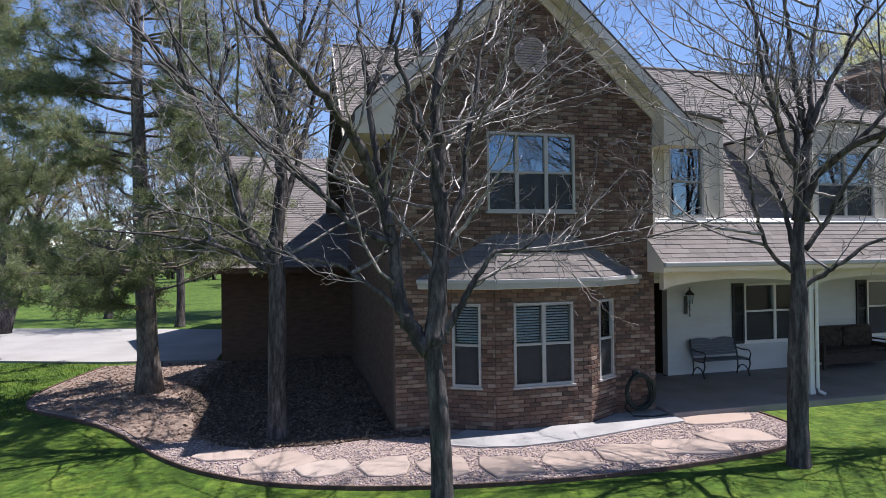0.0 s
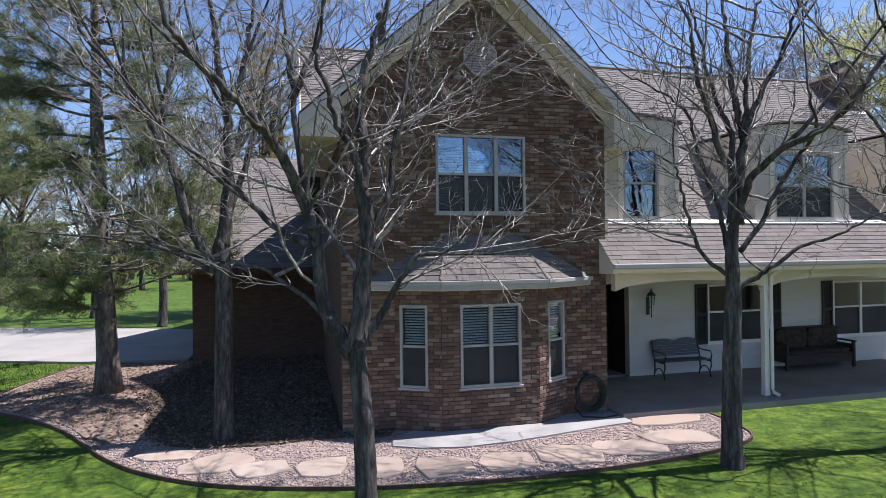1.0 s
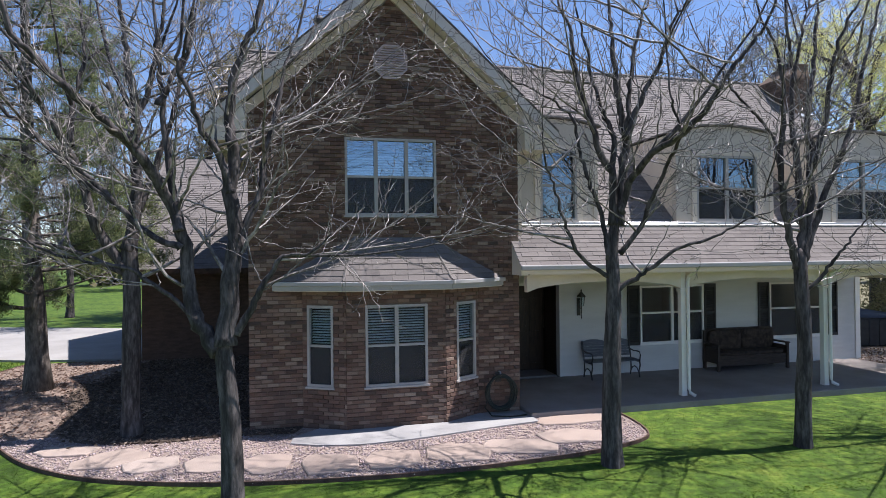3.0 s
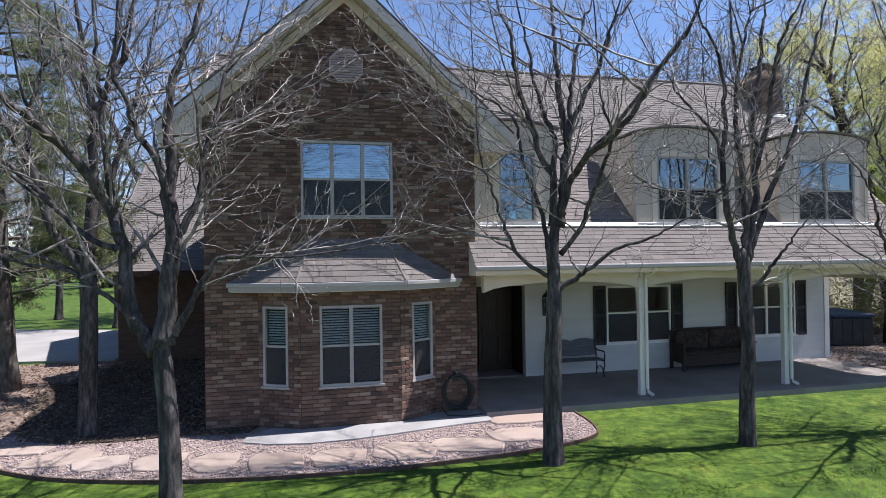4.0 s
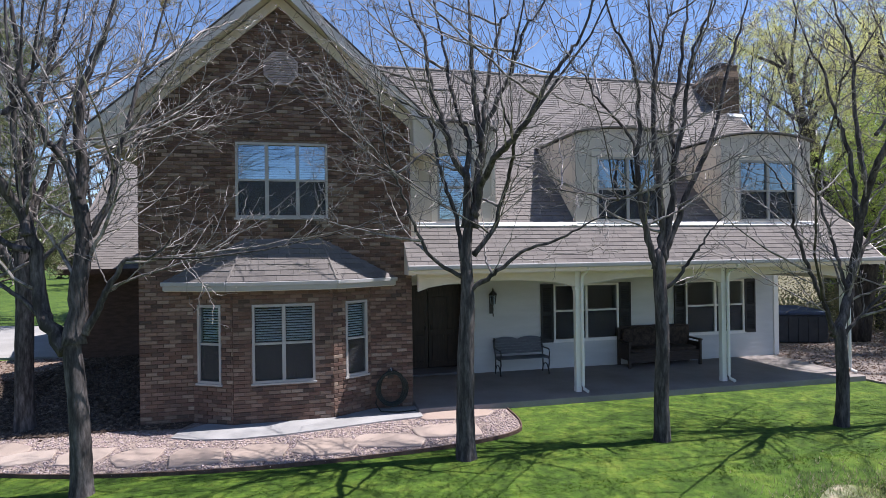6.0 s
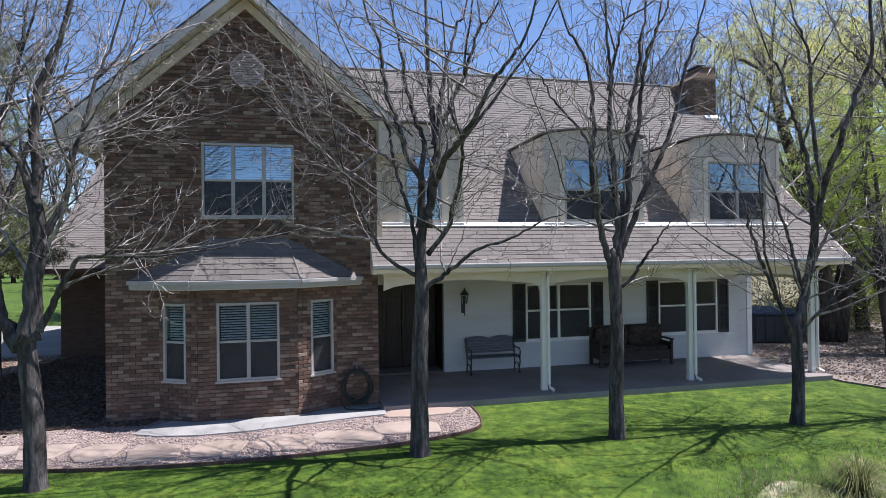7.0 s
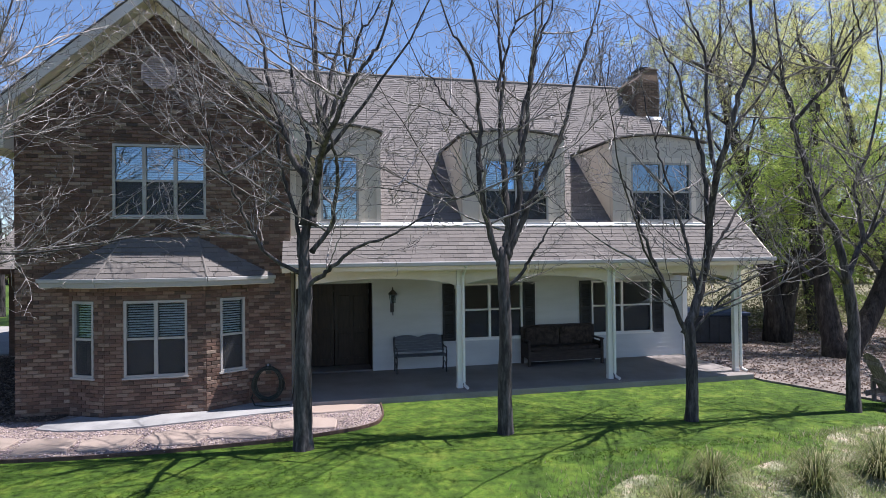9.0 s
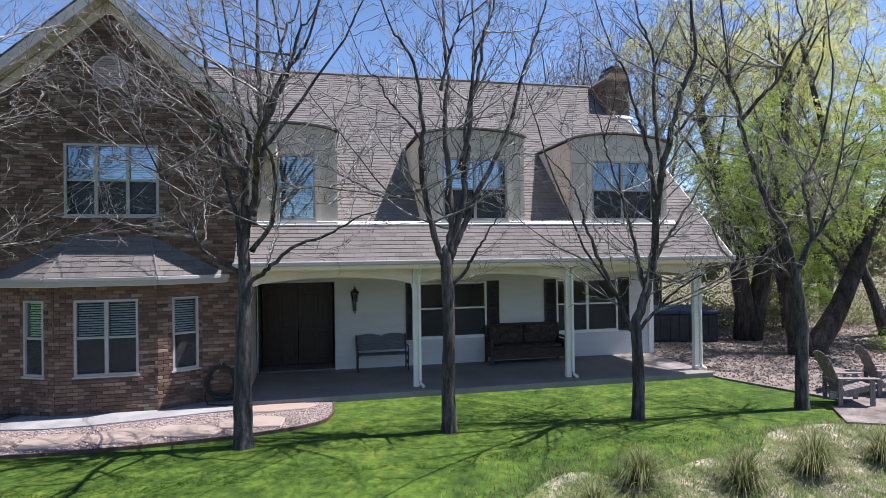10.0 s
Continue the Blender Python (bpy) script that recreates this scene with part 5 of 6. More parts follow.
# coiled hose on the brick beside the bay
hose = thing("garden_hose", "dark green garden hose coiled on a wall hook by the bay", "hose", (2.72, 0.33, 0.42))
rr = random.Random(9)
g = Geo()
pts = []
for i in range(9 * 20):
    w = 2 * math.pi * i / 20
    k = i / 20
    pts.append((math.cos(w) * (0.24 + 0.03 * math.sin(k * 2.1) + 0.02 * k * 0.5), -0.02 - 0.012 * k + 0.02 * math.sin(i * 0.7), -0.06 + math.sin(w) * (0.33 + 0.03 * math.sin(k * 1.7))))
g.tube(pts, [0.017] * len(pts), 6)
part("coil", g, M_HOSE, hose, smooth=True)
part("loose_end", Geo().tube([(-0.26, -0.06, -0.1), (-0.34, -0.1, -0.35), (-0.25, -0.25, -0.47), (0.1, -0.38, -0.475), (0.45, -0.33, -0.475)], [0.014] * 5, 6), M_HOSE, hose, smooth=True)
part("hook", Geo().box(-0.06, 0.06, 0.06, 0.10, 0.12, 0.32).tube([(0, 0.06, 0.24), (0, -0.08, 0.24), (0, -0.12, 0.30)], [0.015] * 3, 6), M_IRON, hose)
g = Geo().tube([(0, 0.02, 0.34), (0, -0.05, 0.34), (0, -0.08, 0.30)], [0.016, 0.016, 0.014], 8)
part("tap", g, M_PIPE, hose, "bright metal tap")

# hot tub
tub = thing("hot_tub", "dark panelled hot tub with blue grey cover on the paving", "hot tub", (15.6, 5.35, -0.085), -20)
W, D, H = 2.6, 2.3, 0.95
part("shell", Geo().box(0.03, W - 0.03, 0.03, D - 0.03, 0, H), M_TUB, tub, bevel=0.06)
for i in range(8):
    x0 = 0.05 + i * (W - 0.1) / 8
    part("panel", Geo().box(x0 + 0.01, x0 + (W - 0.1) / 8 - 0.01, 0.0, 0.028, 0.05, H - 0.06), M_TUB, tub)
    y0 = 0.05 + i * (D - 0.1) / 8
    part("panel", Geo().box(0.0, 0.028, y0 + 0.01, y0 + (D - 0.1) / 8 - 0.01, 0.05, H - 0.06), M_TUB, tub)
for k in (0, 1):
    part("cover", Geo().box(-0.03 + k * (W / 2 + 0.03), W / 2 + k * (W / 2 + 0.03) - 0.005, -0.03, D + 0.03, H, H + 0.11), M_TUBCOVER, tub, "blue grey folded vinyl cover", bevel=0.03)


# garden chairs
def adirondack(at, turn):
    ch = thing("adirondack_chair", "weathered grey slatted wooden adirondack chair on the paving", "chair", at, turn, group="garden chairs")
    for x in (-0.30, 0.27):
        part("front_leg", Geo().box(x, x + 0.03, -0.42, -0.33, 0, 0.52), M_GREYWOOD, ch)
        part("side_rail", Geo().box(0, 0.025, -0.45, 0.42, -0.05, 0.05, pose(x + 0.035 if x < 0 else x - 0.03, 0, 0.26, -14)), M_GREYWOOD, ch)
        part("armrest", Geo().box(x - 0.06, x + 0.09, -0.50, 0.28, 0.52, 0.545), M_GREYWOOD, ch, bevel=0.008)
        part("back_leg", Geo().box(x, x + 0.03, 0.18, 0.26, 0.0, 0.52), M_GREYWOOD, ch)
    for i in range(6):
        part("seat_slat", Geo().box(-0.27, 0.27, 0, 0.085, 0, 0.02, pose(0, -0.44 + i * 0.092, 0.37 - i * 0.026, -15)), M_GREYWOOD, ch)
    for i in range(6):
        x = -0.27 + i * 0.09
        hgt = 0.80 + 0.10 * math.sin(math.pi * (i + 0.5) / 6)
        part("back_slat", Geo().box(x + 0.004, x + 0.086, 0, 0.02, 0, hgt, pose(0, 0.10, 0.22, -24)), M_GREYWOOD, ch, bevel=0.006)
    for z0, y0 in ((0.42, 0.24), (0.80, 0.40)):
        part("back_brace", Geo().box(-0.27, 0.27, y0, y0 + 0.025, z0, z0 + 0.06), M_GREYWOOD, ch)
    return ch


pz = -0.085
first = adirondack((15.1, -3.1, pz), 72)
copy_thing(first, pose(16.5, -2.75, pz, 0, 0, 66))
table = thing("side_table", "small weathered slatted wooden table between the chairs", "table", (15.85, -2.3, pz), 15)
for x, y in ((-0.22, -0.22), (0.18, -0.22), (-0.22, 0.18), (0.18, 0.18)):
    part("leg", Geo().box(x, x + 0.04, y, y + 0.04, 0, 0.43), M_GREYWOOD, table)
for i in range(6):
    part("top_slat", Geo().box(-0.27, 0.27, -0.27 + i * 0.09, -0.19 + i * 0.09, 0.43, 0.45), M_GREYWOOD, table)


# ---- trees ----
def wander(r, p, d, length, steps, bend, lift):
    """A crooked line from p along d."""
    pts = [Vector(p)]
    d = Vector(d).normalized()
    for i in range(steps):
        d = (d + Vector((r.gauss(0, bend), r.gauss(0, bend), r.gauss(0, bend) + lift))).normalized()
        pts.append(pts[-1] + d * (length / steps))
    return pts


def at_share(pts, u):
    i = min(int(u * (len(pts) - 1)), len(pts) - 2)
    f = u * (len(pts) - 1) - i
    return pts[i].lerp(pts[i + 1], f), (pts[i + 1] - pts[i]).normalized()


def side_way(r, d, angle):
    """A direction that leaves d by about the angle, to a random side."""
    o = Vector((r.gauss(0, 1), r.gauss(0, 1), r.gauss(0, 1)))
    o = (o - d * o.dot(d)).normalized()
    return d * math.cos(angle) + o * math.sin(angle)


def crooked(r, p, d, length, steps, bend, lift):
    """A zigzag line from p along d, kinked from bud to bud."""
    pts = [Vector(p)]
    d = Vector(d).normalized()
    flip = side_way(r, d, math.pi / 2)
    for i in range(steps):
        flip = (flip + Vector((r.gauss(0, 0.5), r.gauss(0, 0.5), r.gauss(0, 0.5)))).normalized()
        k = d + flip * (bend * (1 if i % 2 else -1))
        d = (d + Vector((r.gauss(0, bend * 0.45), r.gauss(0, bend * 0.45), r.gauss(0, bend * 0.45) + lift))).normalized()
        pts.append(pts[-1] + k.normalized() * (length / steps) * r.uniform(0.75, 1.25))
    return pts


def branch_out(r, limbs, twig_geo, dense=1.0, reach=1.0, fine=0.0036, droop=0.0, light=1.0):
    """Laterals, twigs and spurs on the limbs, into one mesh."""
    for pts, r0, r1 in limbs:
        length = sum((b - a).length for a, b in zip(pts, pts[1:]))
        for k in range(int(length * 2.3 * dense + 0.5)):
            u = r.uniform(0.12, 1.0)
            p, d = at_share(pts, u)
            ln = reach * r.uniform(0.5, 1.6) * (1.15 - 0.5 * u)
            rad = max((r0 + (r1 - r0) * u) * 0.28, 0.0068)
            lat = crooked(r, p, side_way(r, d, r.uniform(0.5, 1.1)), ln, 10, 0.2, 0.075 - droop)
            twig_geo.tube(lat, [rad * (1 - 0.62 * i / 10) for i in range(11)], 5, cap=False)
            for j in range(int(ln * 3.3 * dense * light + 0.7)):
                v = r.uniform(0.25, 1.0)
                q, e = at_share(lat, v)
                l2 = reach * r.uniform(0.12, 0.46)
                tw = crooked(r, q, side_way(r, e, r.uniform(0.5, 1.15)), l2, 5, 0.25, 0.05 - droop)
                twig_geo.tube(tw, [max(rad * 0.42, fine * 1.35) * (1 - 0.45 * i / 5) for i in range(6)], 3, cap=False)
                for h in range(r.choice((0, 1, 2, 2, 3))):
                    s, c = at_share(tw, r.uniform(0.3, 1.0))
                    tl = crooked(r, s, side_way(r, c, r.uniform(0.6, 1.3)), reach * r.uniform(0.04, 0.15), 2, 0.35, 0.04 - droop)
                    twig_geo.tube(tl, [fine, fine * 0.95, fine * 0.8], 3, cap=False)


def bare_tree(at, trunk, width, limbs, seed, label, dense=1.0, reach=1.0, bark=None, name="bare_tree", group="young trees before the house", auto=0, long_arms=7, top=7.5, fine=0.0036, light=1.0, sweep=None):
    """A leafless tree. trunk: points from the foot; limbs: (points, thickness at the start); coordinates relative to the foot."""
    r = random.Random(seed)
    tree = thing(name, label, "tree", at, group=group)
    line = smooth_line(trunk, 6)
    n = len(line)
    rad = [width * (1.0 - 0.22 * i / (n - 1)) * (1 + 0.45 * math.exp(-i * 0.9)) for i in range(n)]
    if len(trunk) > 5:
        rad = [q * (1 - 0.45 * (i / (n - 1)) ** 2) for i, q in enumerate(rad)]
    end = (line[-1] - line[-2]).normalized()
    line = line + [line[-1] + end * 0.1, line[-1] + end * 0.17]
    rad = rad + [rad[-1] * 0.75, rad[-1] * 0.3]
    part("trunk", Geo().tube(line, rad, 12, wob=0.05, rng=r), bark or M_BARK, tree, "rough grey brown trunk", True)
    all_limbs = []
    for pts, thick in limbs:
        if pts[-1][2] > 5.6 and top < 9.9:
            a, b = Vector(pts[-2]), Vector(pts[-1])
            pts = list(pts) + [tuple(b + (b - a).normalized() * 1.2 + Vector((r.uniform(-0.15, 0.15), 0, 0.9)))]
        ln = smooth_line(pts, 5)
        ln = [p + Vector((r.gauss(0, 0.012), r.gauss(0, 0.012), r.gauss(0, 0.01))) if 0 < i else p for i, p in enumerate(ln)]
        all_limbs.append((ln, thick, thick * 0.16))
    for k in range(auto):
        src = r.choice(all_limbs[: len(limbs)])
        u = r.uniform(0.15, 0.75)
        p, d = at_share(src[0], u)
        t = (src[1] + (src[2] - src[1]) * u) * 0.66
        d2 = side_way(r, (d + Vector((0, 0, 0.5))).normalized(), r.uniform(0.35, 0.7))
        ln = wander(r, p, d2, max(1.2, (top - p.z) * r.uniform(0.55, 0.95)), 10, 0.06, 0.05)
        all_limbs.append((ln, t, t * 0.14))
    for k in range(long_arms):
        src = r.choice(all_limbs[: len(limbs)])
        u = r.uniform(0.1, 0.7)
        p, d = at_share(src[0], u)
        w = r.uniform(0, 6.28)
        far = 3.0
        if sweep is not None and k % 3:
            w, far = r.gauss(sweep, 0.5), 3.8
        ln = crooked(r, p, (math.cos(w), math.sin(w) * 0.7, r.uniform(0.1, 0.6)), r.uniform(1.5, far) * reach, 16, 0.12, 0.03)
        all_limbs.append((ln, r.uniform(0.012, 0.024), 0.005))
    thick_limbs = len(all_limbs) - long_arms
    for order, (ln, r0, r1) in enumerate(all_limbs):
        k = len(ln) - 1
        part("limb", Geo().tube(ln, [(r0 + (r1 - r0) * i / k) * (1 + 0.3 * math.exp(-i * 1.2)) for i in range(k + 1)], 7, wob=0.05, rng=r), (bark or M_BARK) if order < thick_limbs else M_TWIG, tree, smooth=True)
    g = Geo()
    branch_out(r, all_limbs, g, dense, reach, fine, light=light)
    tw = part("twig_mass", g, M_TWIG, tree, "fine bare grey twigs")
    tw["kind"] = "stuff"
    return tree


GZ = -0.14
LAB = "leafless young shade tree with ascending limbs on the lawn"
bare_tree((-2.05, -2.75, GZ), [(0, 0, -0.1), (0.0, 0, 0.6), (-0.03, 0, 1.3), (-0.1, 0, 2.06)], 0.15,
          [([(-0.16, 0, 2.05), (-0.45, 0.05, 2.47), (-0.55, 0.1, 2.97), (-0.6, 0.1, 3.55), (-0.8, 0.0, 4.11), (-1.07, -0.3, 4.61), (-1.38, -0.6, 4.96), (-1.72, -0.8, 5.26), (-2.01, -0.9, 5.6), (-2.17, -1, 5.9)], 0.109),
           ([(-0.48, 0.0, 2.51), (-0.84, 0.07, 2.84), (-1.26, 0.14, 3.13), (-1.8, 0.21, 3.24), (-2.34, 0.29, 3.42), (-2.8, 0.36, 3.67), (-3.26, 0.43, 3.81), (-3.66, 0.5, 3.9)], 0.034),
           ([(-0.62, 0.0, 3.4), (-1.02, 0.07, 3.59), (-1.49, 0.15, 4.05), (-1.89, 0.22, 4.45), (-2.39, 0.3, 4.87), (-2.79, 0.38, 5.2), (-3.27, 0.45, 5.57), (-3.58, 0.53, 5.99), (-3.91, 0.6, 6.34)], 0.044),
           ([(-0.07, 0.0, 2.1), (-0.02, 0.01, 2.89), (0.07, 0.03, 3.54), (0.01, 0.04, 4.13), (0.05, 0.05, 4.64), (-0.01, 0.06, 5.08), (0.03, 0.08, 5.6), (0.16, 0.09, 6.06), (0.36, 0.1, 6.6)], 0.134),
           ([(0.0, 0, 4.12), (-0.13, -0.08, 4.61), (-0.32, -0.16, 4.91), (-0.44, -0.24, 5.34), (-0.59, -0.32, 5.72), (-0.49, -0.4, 6.17)], 0.058),
           ([(-0.63, 0.0, 3.62), (-0.7, 0.06, 4.05), (-0.79, 0.12, 4.57), (-0.85, 0.18, 5.3), (-0.93, 0.24, 5.95), (-0.98, 0.3, 6.56)], 0.062),
           ([(-0.87, 0.0, 5.25), (-0.73, 0.07, 5.62), (-0.58, 0.13, 5.94), (-0.48, 0.2, 6.56)], 0.045),
           ([(0.05, 0, 2.24), (0.26, -0.08, 2.6), (0.46, -0.16, 2.96), (0.7, -0.24, 3.28), (1.02, -0.32, 3.31), (1.33, -0.4, 3.6)], 0.058),
           ([(0.05, 0.0, 3.47), (0.36, 0.1, 4.07), (0.44, 0.2, 4.76), (0.6, 0.3, 5.4), (0.72, 0.4, 6.05), (0.93, 0.5, 6.66)], 0.056)],
          141, "leafless forked shade tree leaning over the gravel bed's edge", 1.1, 1.15, auto=5, top=8.8, long_arms=22, sweep=0.2)
bare_tree((3.49, -2.75, GZ), [(0, 0, -0.1), (0.0, 0, 0.8), (0.02, 0, 1.8), (0.06, 0, 2.6), (0.04, 0, 3.3), (0.1, 0, 3.75)], 0.155,
          [([(-0.01, 0, 2.91), (-0.52, -0.08, 3.22), (-0.83, -0.17, 3.74), (-0.98, -0.25, 4.16), (-1.17, -0.33, 4.48), (-1.51, -0.42, 4.63), (-1.89, -0.5, 4.73)], 0.035),
           ([(-0.02, 0.0, 3.17), (-0.08, 0.09, 3.84), (-0.25, 0.17, 4.42), (-0.34, 0.26, 4.84), (-0.41, 0.34, 5.37), (-0.6, 0.43, 5.61), (-1.09, 0.51, 5.93), (-1.58, 0.6, 6.2)], 0.040),
           ([(0.05, 0.0, 3.7), (0.08, 0.01, 4.44), (-0.13, 0.03, 4.81), (-0.27, 0.04, 5.31), (-0.44, 0.06, 5.8), (-0.53, 0.07, 6.35), (-0.61, 0.09, 6.85), (-0.78, 0.1, 7.2)], 0.068),
           ([(0.07, 0.0, 4.33), (0.14, 0.1, 5.1), (0.04, 0.2, 5.49), (-0.12, 0.3, 6.12), (-0.17, 0.4, 6.71), (-0.27, 0.5, 7.27)], 0.050),
           ([(0.15, 0.0, 3.7), (0.29, 0.07, 4.46), (0.36, 0.13, 5.16), (0.31, 0.2, 5.59), (0.27, 0.27, 6.22), (0.26, 0.33, 6.86), (0.28, 0.4, 7.46)], 0.082),
           ([(0.3, 0.0, 5.05), (0.4, 0.06, 5.51), (0.48, 0.12, 6.05), (0.6, 0.18, 6.59), (0.78, 0.24, 7.15), (0.93, 0.3, 7.47)], 0.050),
           ([(0.3, 0, 5.05), (0.56, -0.08, 5.72), (0.74, -0.16, 6.07), (0.85, -0.24, 6.42), (1.02, -0.32, 6.94), (1.22, -0.4, 7.16)], 0.046),
           ([(0.2, 0, 3.88), (0.27, -0.15, 4.33), (0.31, -0.7, 4.7), (0.39, -1.3, 4.88), (0.54, -1.6, 5.17), (0.73, -1.8, 5.59), (1.01, -1.9, 5.96), (1.21, -2.0, 6.38)], 0.064),
           ([(0.17, 0, 3.26), (0.47, -0.1, 3.65), (0.55, -0.3, 4.12), (0.57, -0.7, 4.59), (0.47, -1.1, 4.89), (0.32, -1.2, 5.29), (0.24, -1.2, 5.68)], 0.044),
           ([(0.01, 0, 2.64), (0.33, -0.15, 2.88), (0.57, -0.3, 3.07), (0.89, -0.45, 3.33), (1.4, -0.6, 3.5), (1.84, -0.75, 3.75), (2.17, -0.9, 3.87)], 0.046)],
          42, LAB, 1.2, 1.1, long_arms=22, sweep=2.9, auto=4, top=8.8)
bare_tree((6.99, -2.78, GZ), [(0, 0, -0.1), (-0.02, -0.03, 0.8), (0.0, -0.06, 1.8), (-0.02, 0, 3.15)], 0.132,
          [([(-0.07, 0, 2.97), (-0.28, -0.04, 3.6), (-0.39, -0.07, 4.18), (-0.48, -0.11, 4.75), (-0.44, -0.15, 5.33), (-0.51, -0.19, 5.98), (-0.59, -0.22, 6.45), (-0.85, -0.26, 6.85), (-1.03, -0.3, 7.15)], 0.062),
           ([(-0.38, 0.0, 4.65), (-0.46, 0.1, 5.24), (-0.72, 0.2, 5.63), (-0.98, 0.3, 5.95), (-1.16, 0.4, 6.35), (-1.42, 0.5, 6.71)], 0.032),
           ([(-0.01, 0.0, 3.12), (0.09, 0.04, 3.6), (0.08, 0.09, 4.35), (0.04, 0.13, 5.1), (0.03, 0.17, 5.71), (0.11, 0.21, 6.38), (0.06, 0.26, 7.0), (0.05, 0.3, 7.68)], 0.072),
           ([(0.03, 0.0, 3.11), (0.29, 0.1, 3.99), (0.44, 0.2, 4.93), (0.48, 0.3, 5.66), (0.73, 0.4, 6.47), (0.89, 0.5, 7.31), (1.06, 0.6, 7.89)], 0.072),
           ([(-0.08, 0.0, 6.09), (0.1, 0.07, 6.71), (0.29, 0.13, 7.32), (0.47, 0.2, 7.67)], 0.032),
           ([(0.03, 0.0, 3.02), (0.19, 0.03, 3.4), (0.57, 0.06, 4.2), (0.97, 0.09, 4.97), (1.24, 0.11, 5.54), (1.54, 0.14, 6.54), (1.77, 0.17, 7.15), (2.0, 0.2, 7.8)], 0.065),
           ([(0.25, 0, 4.66), (0.41, -0.1, 5.37), (0.45, -0.2, 6.03), (0.48, -0.3, 6.59), (0.66, -0.4, 7.15), (0.74, -0.5, 7.4)], 0.048),
           ([(-0.04, 0, 2.54), (0.28, -0.12, 2.81), (0.41, -0.24, 3.1), (0.54, -0.36, 3.34), (0.71, -0.48, 3.67), (0.96, -0.6, 3.94)], 0.040),
           ([(-0.38, 0, 4.36), (-0.92, -0.23, 4.14), (-1.63, -0.45, 4.21), (-2.38, -0.68, 4.26), (-3.0, -0.9, 4.1)], 0.023)],
          43, LAB, 1.15, 1.1, long_arms=15, auto=4, top=8.8)
bare_tree((10.6, -2.92, GZ), [(0, 0, -0.1), (0.0, -0.05, 0.7), (-0.03, -0.04, 1.75)], 0.122,
          [([(-0.06, 0, 1.65), (0.14, 0, 2.18), (0.41, 0.1, 2.86), (0.4, -0.1, 3.79), (0.32, -0.4, 4.52), (0.26, -0.8, 5.22), (0.35, -1, 5.9), (0.57, -1.1, 6.54), (0.45, -1.2, 7.19)], 0.095),
           ([(0.42, 0.0, 3.46), (0.43, 0.08, 4.69), (0.32, 0.16, 5.42), (0.22, 0.24, 5.88), (0.01, 0.32, 6.74), (-0.25, 0.4, 7.23)], 0.050),
           ([(0.63, 0.0, 4.57), (0.55, 0.06, 5.35), (0.55, 0.12, 6.37), (0.55, 0.18, 7.07), (0.33, 0.24, 7.65), (0.26, 0.3, 8.11)], 0.045),
           ([(0.22, 0.0, 2.39), (0.16, 0.12, 2.93), (0.08, 0.23, 3.47), (-0.02, 0.35, 4.1), (-0.25, 0.47, 4.95), (-0.29, 0.58, 5.43), (-0.39, 0.7, 5.97)], 0.039),
           ([(-0.08, 0, 1.65), (-0.32, -0.03, 2.14), (-0.64, -0.06, 2.73), (-0.92, -0.09, 3.31), (-1.11, -0.11, 3.79), (-1.23, -0.14, 4.21), (-1.52, -0.17, 4.62), (-1.91, -0.2, 4.98)], 0.047),
           ([(0.34, 0.0, 2.86), (0.69, 0.07, 3.35), (1.11, 0.15, 3.86), (1.59, 0.22, 4.47), (1.99, 0.3, 4.94)], 0.039),
           ([(0.89, 0.0, 5.4), (1.39, 0.1, 5.89), (1.87, 0.2, 6.39), (2.23, 0.3, 6.89)], 0.031),
           ([(-0.04, 0, 1.6), (0.27, -0.12, 1.97), (0.66, -0.25, 2.39), (1.17, -0.38, 2.71), (1.81, -0.5, 2.91)], 0.038)],
          44, LAB, 1.15, 1.1, long_arms=15, auto=5, top=8.8)
bare_tree((14.05, -3.15, GZ), [(0, 0, -0.1), (0.0, 0, 0.8), (0.04, 0, 1.7), (-0.1, 0, 2.6)], 0.125,
          [([(-0.13, 0, 2.55), (-0.34, -0.01, 3.47), (-0.64, -0.03, 3.88), (-0.89, -0.04, 4.38), (-1.08, -0.05, 4.88), (-1.31, -0.06, 5.48), (-1.4, -0.08, 5.98), (-1.6, -0.09, 6.47), (-1.66, -0.1, 7.01)], 0.075),
           ([(-1.27, 0, 5.68), (-1.05, -0.18, 6.02), (-0.75, -0.36, 6.38), (-0.63, -0.54, 6.83), (-0.46, -0.72, 7.17), (-0.76, -0.9, 7.5)], 0.042),
           ([(-1.33, 0.0, 5.95), (-1.58, 0.13, 6.64), (-1.97, 0.27, 6.99), (-2.23, 0.4, 7.46)], 0.03),
           ([(-0.09, 0.0, 2.66), (0.24, 0.04, 3.21), (0.52, 0.08, 3.47), (0.97, 0.12, 3.89), (1.38, 0.16, 4.48), (1.89, 0.2, 5.55)], 0.06),
           ([(0.33, 0.0, 3.32), (0.3, 0.1, 4.09), (0.33, 0.2, 4.47), (0.85, 0.3, 5.3), (1.28, 0.4, 6.64), (1.29, 0.5, 7.98)], 0.045),
           ([(-0.13, 0, 2.55), (-0.89, -0.15, 3.0), (-1.79, -0.3, 2.91), (-2.65, -0.45, 2.82), (-3.24, -0.6, 2.64)], 0.03)],
          45, LAB, 1.15, 1.1, long_arms=15, auto=6, top=8.8)

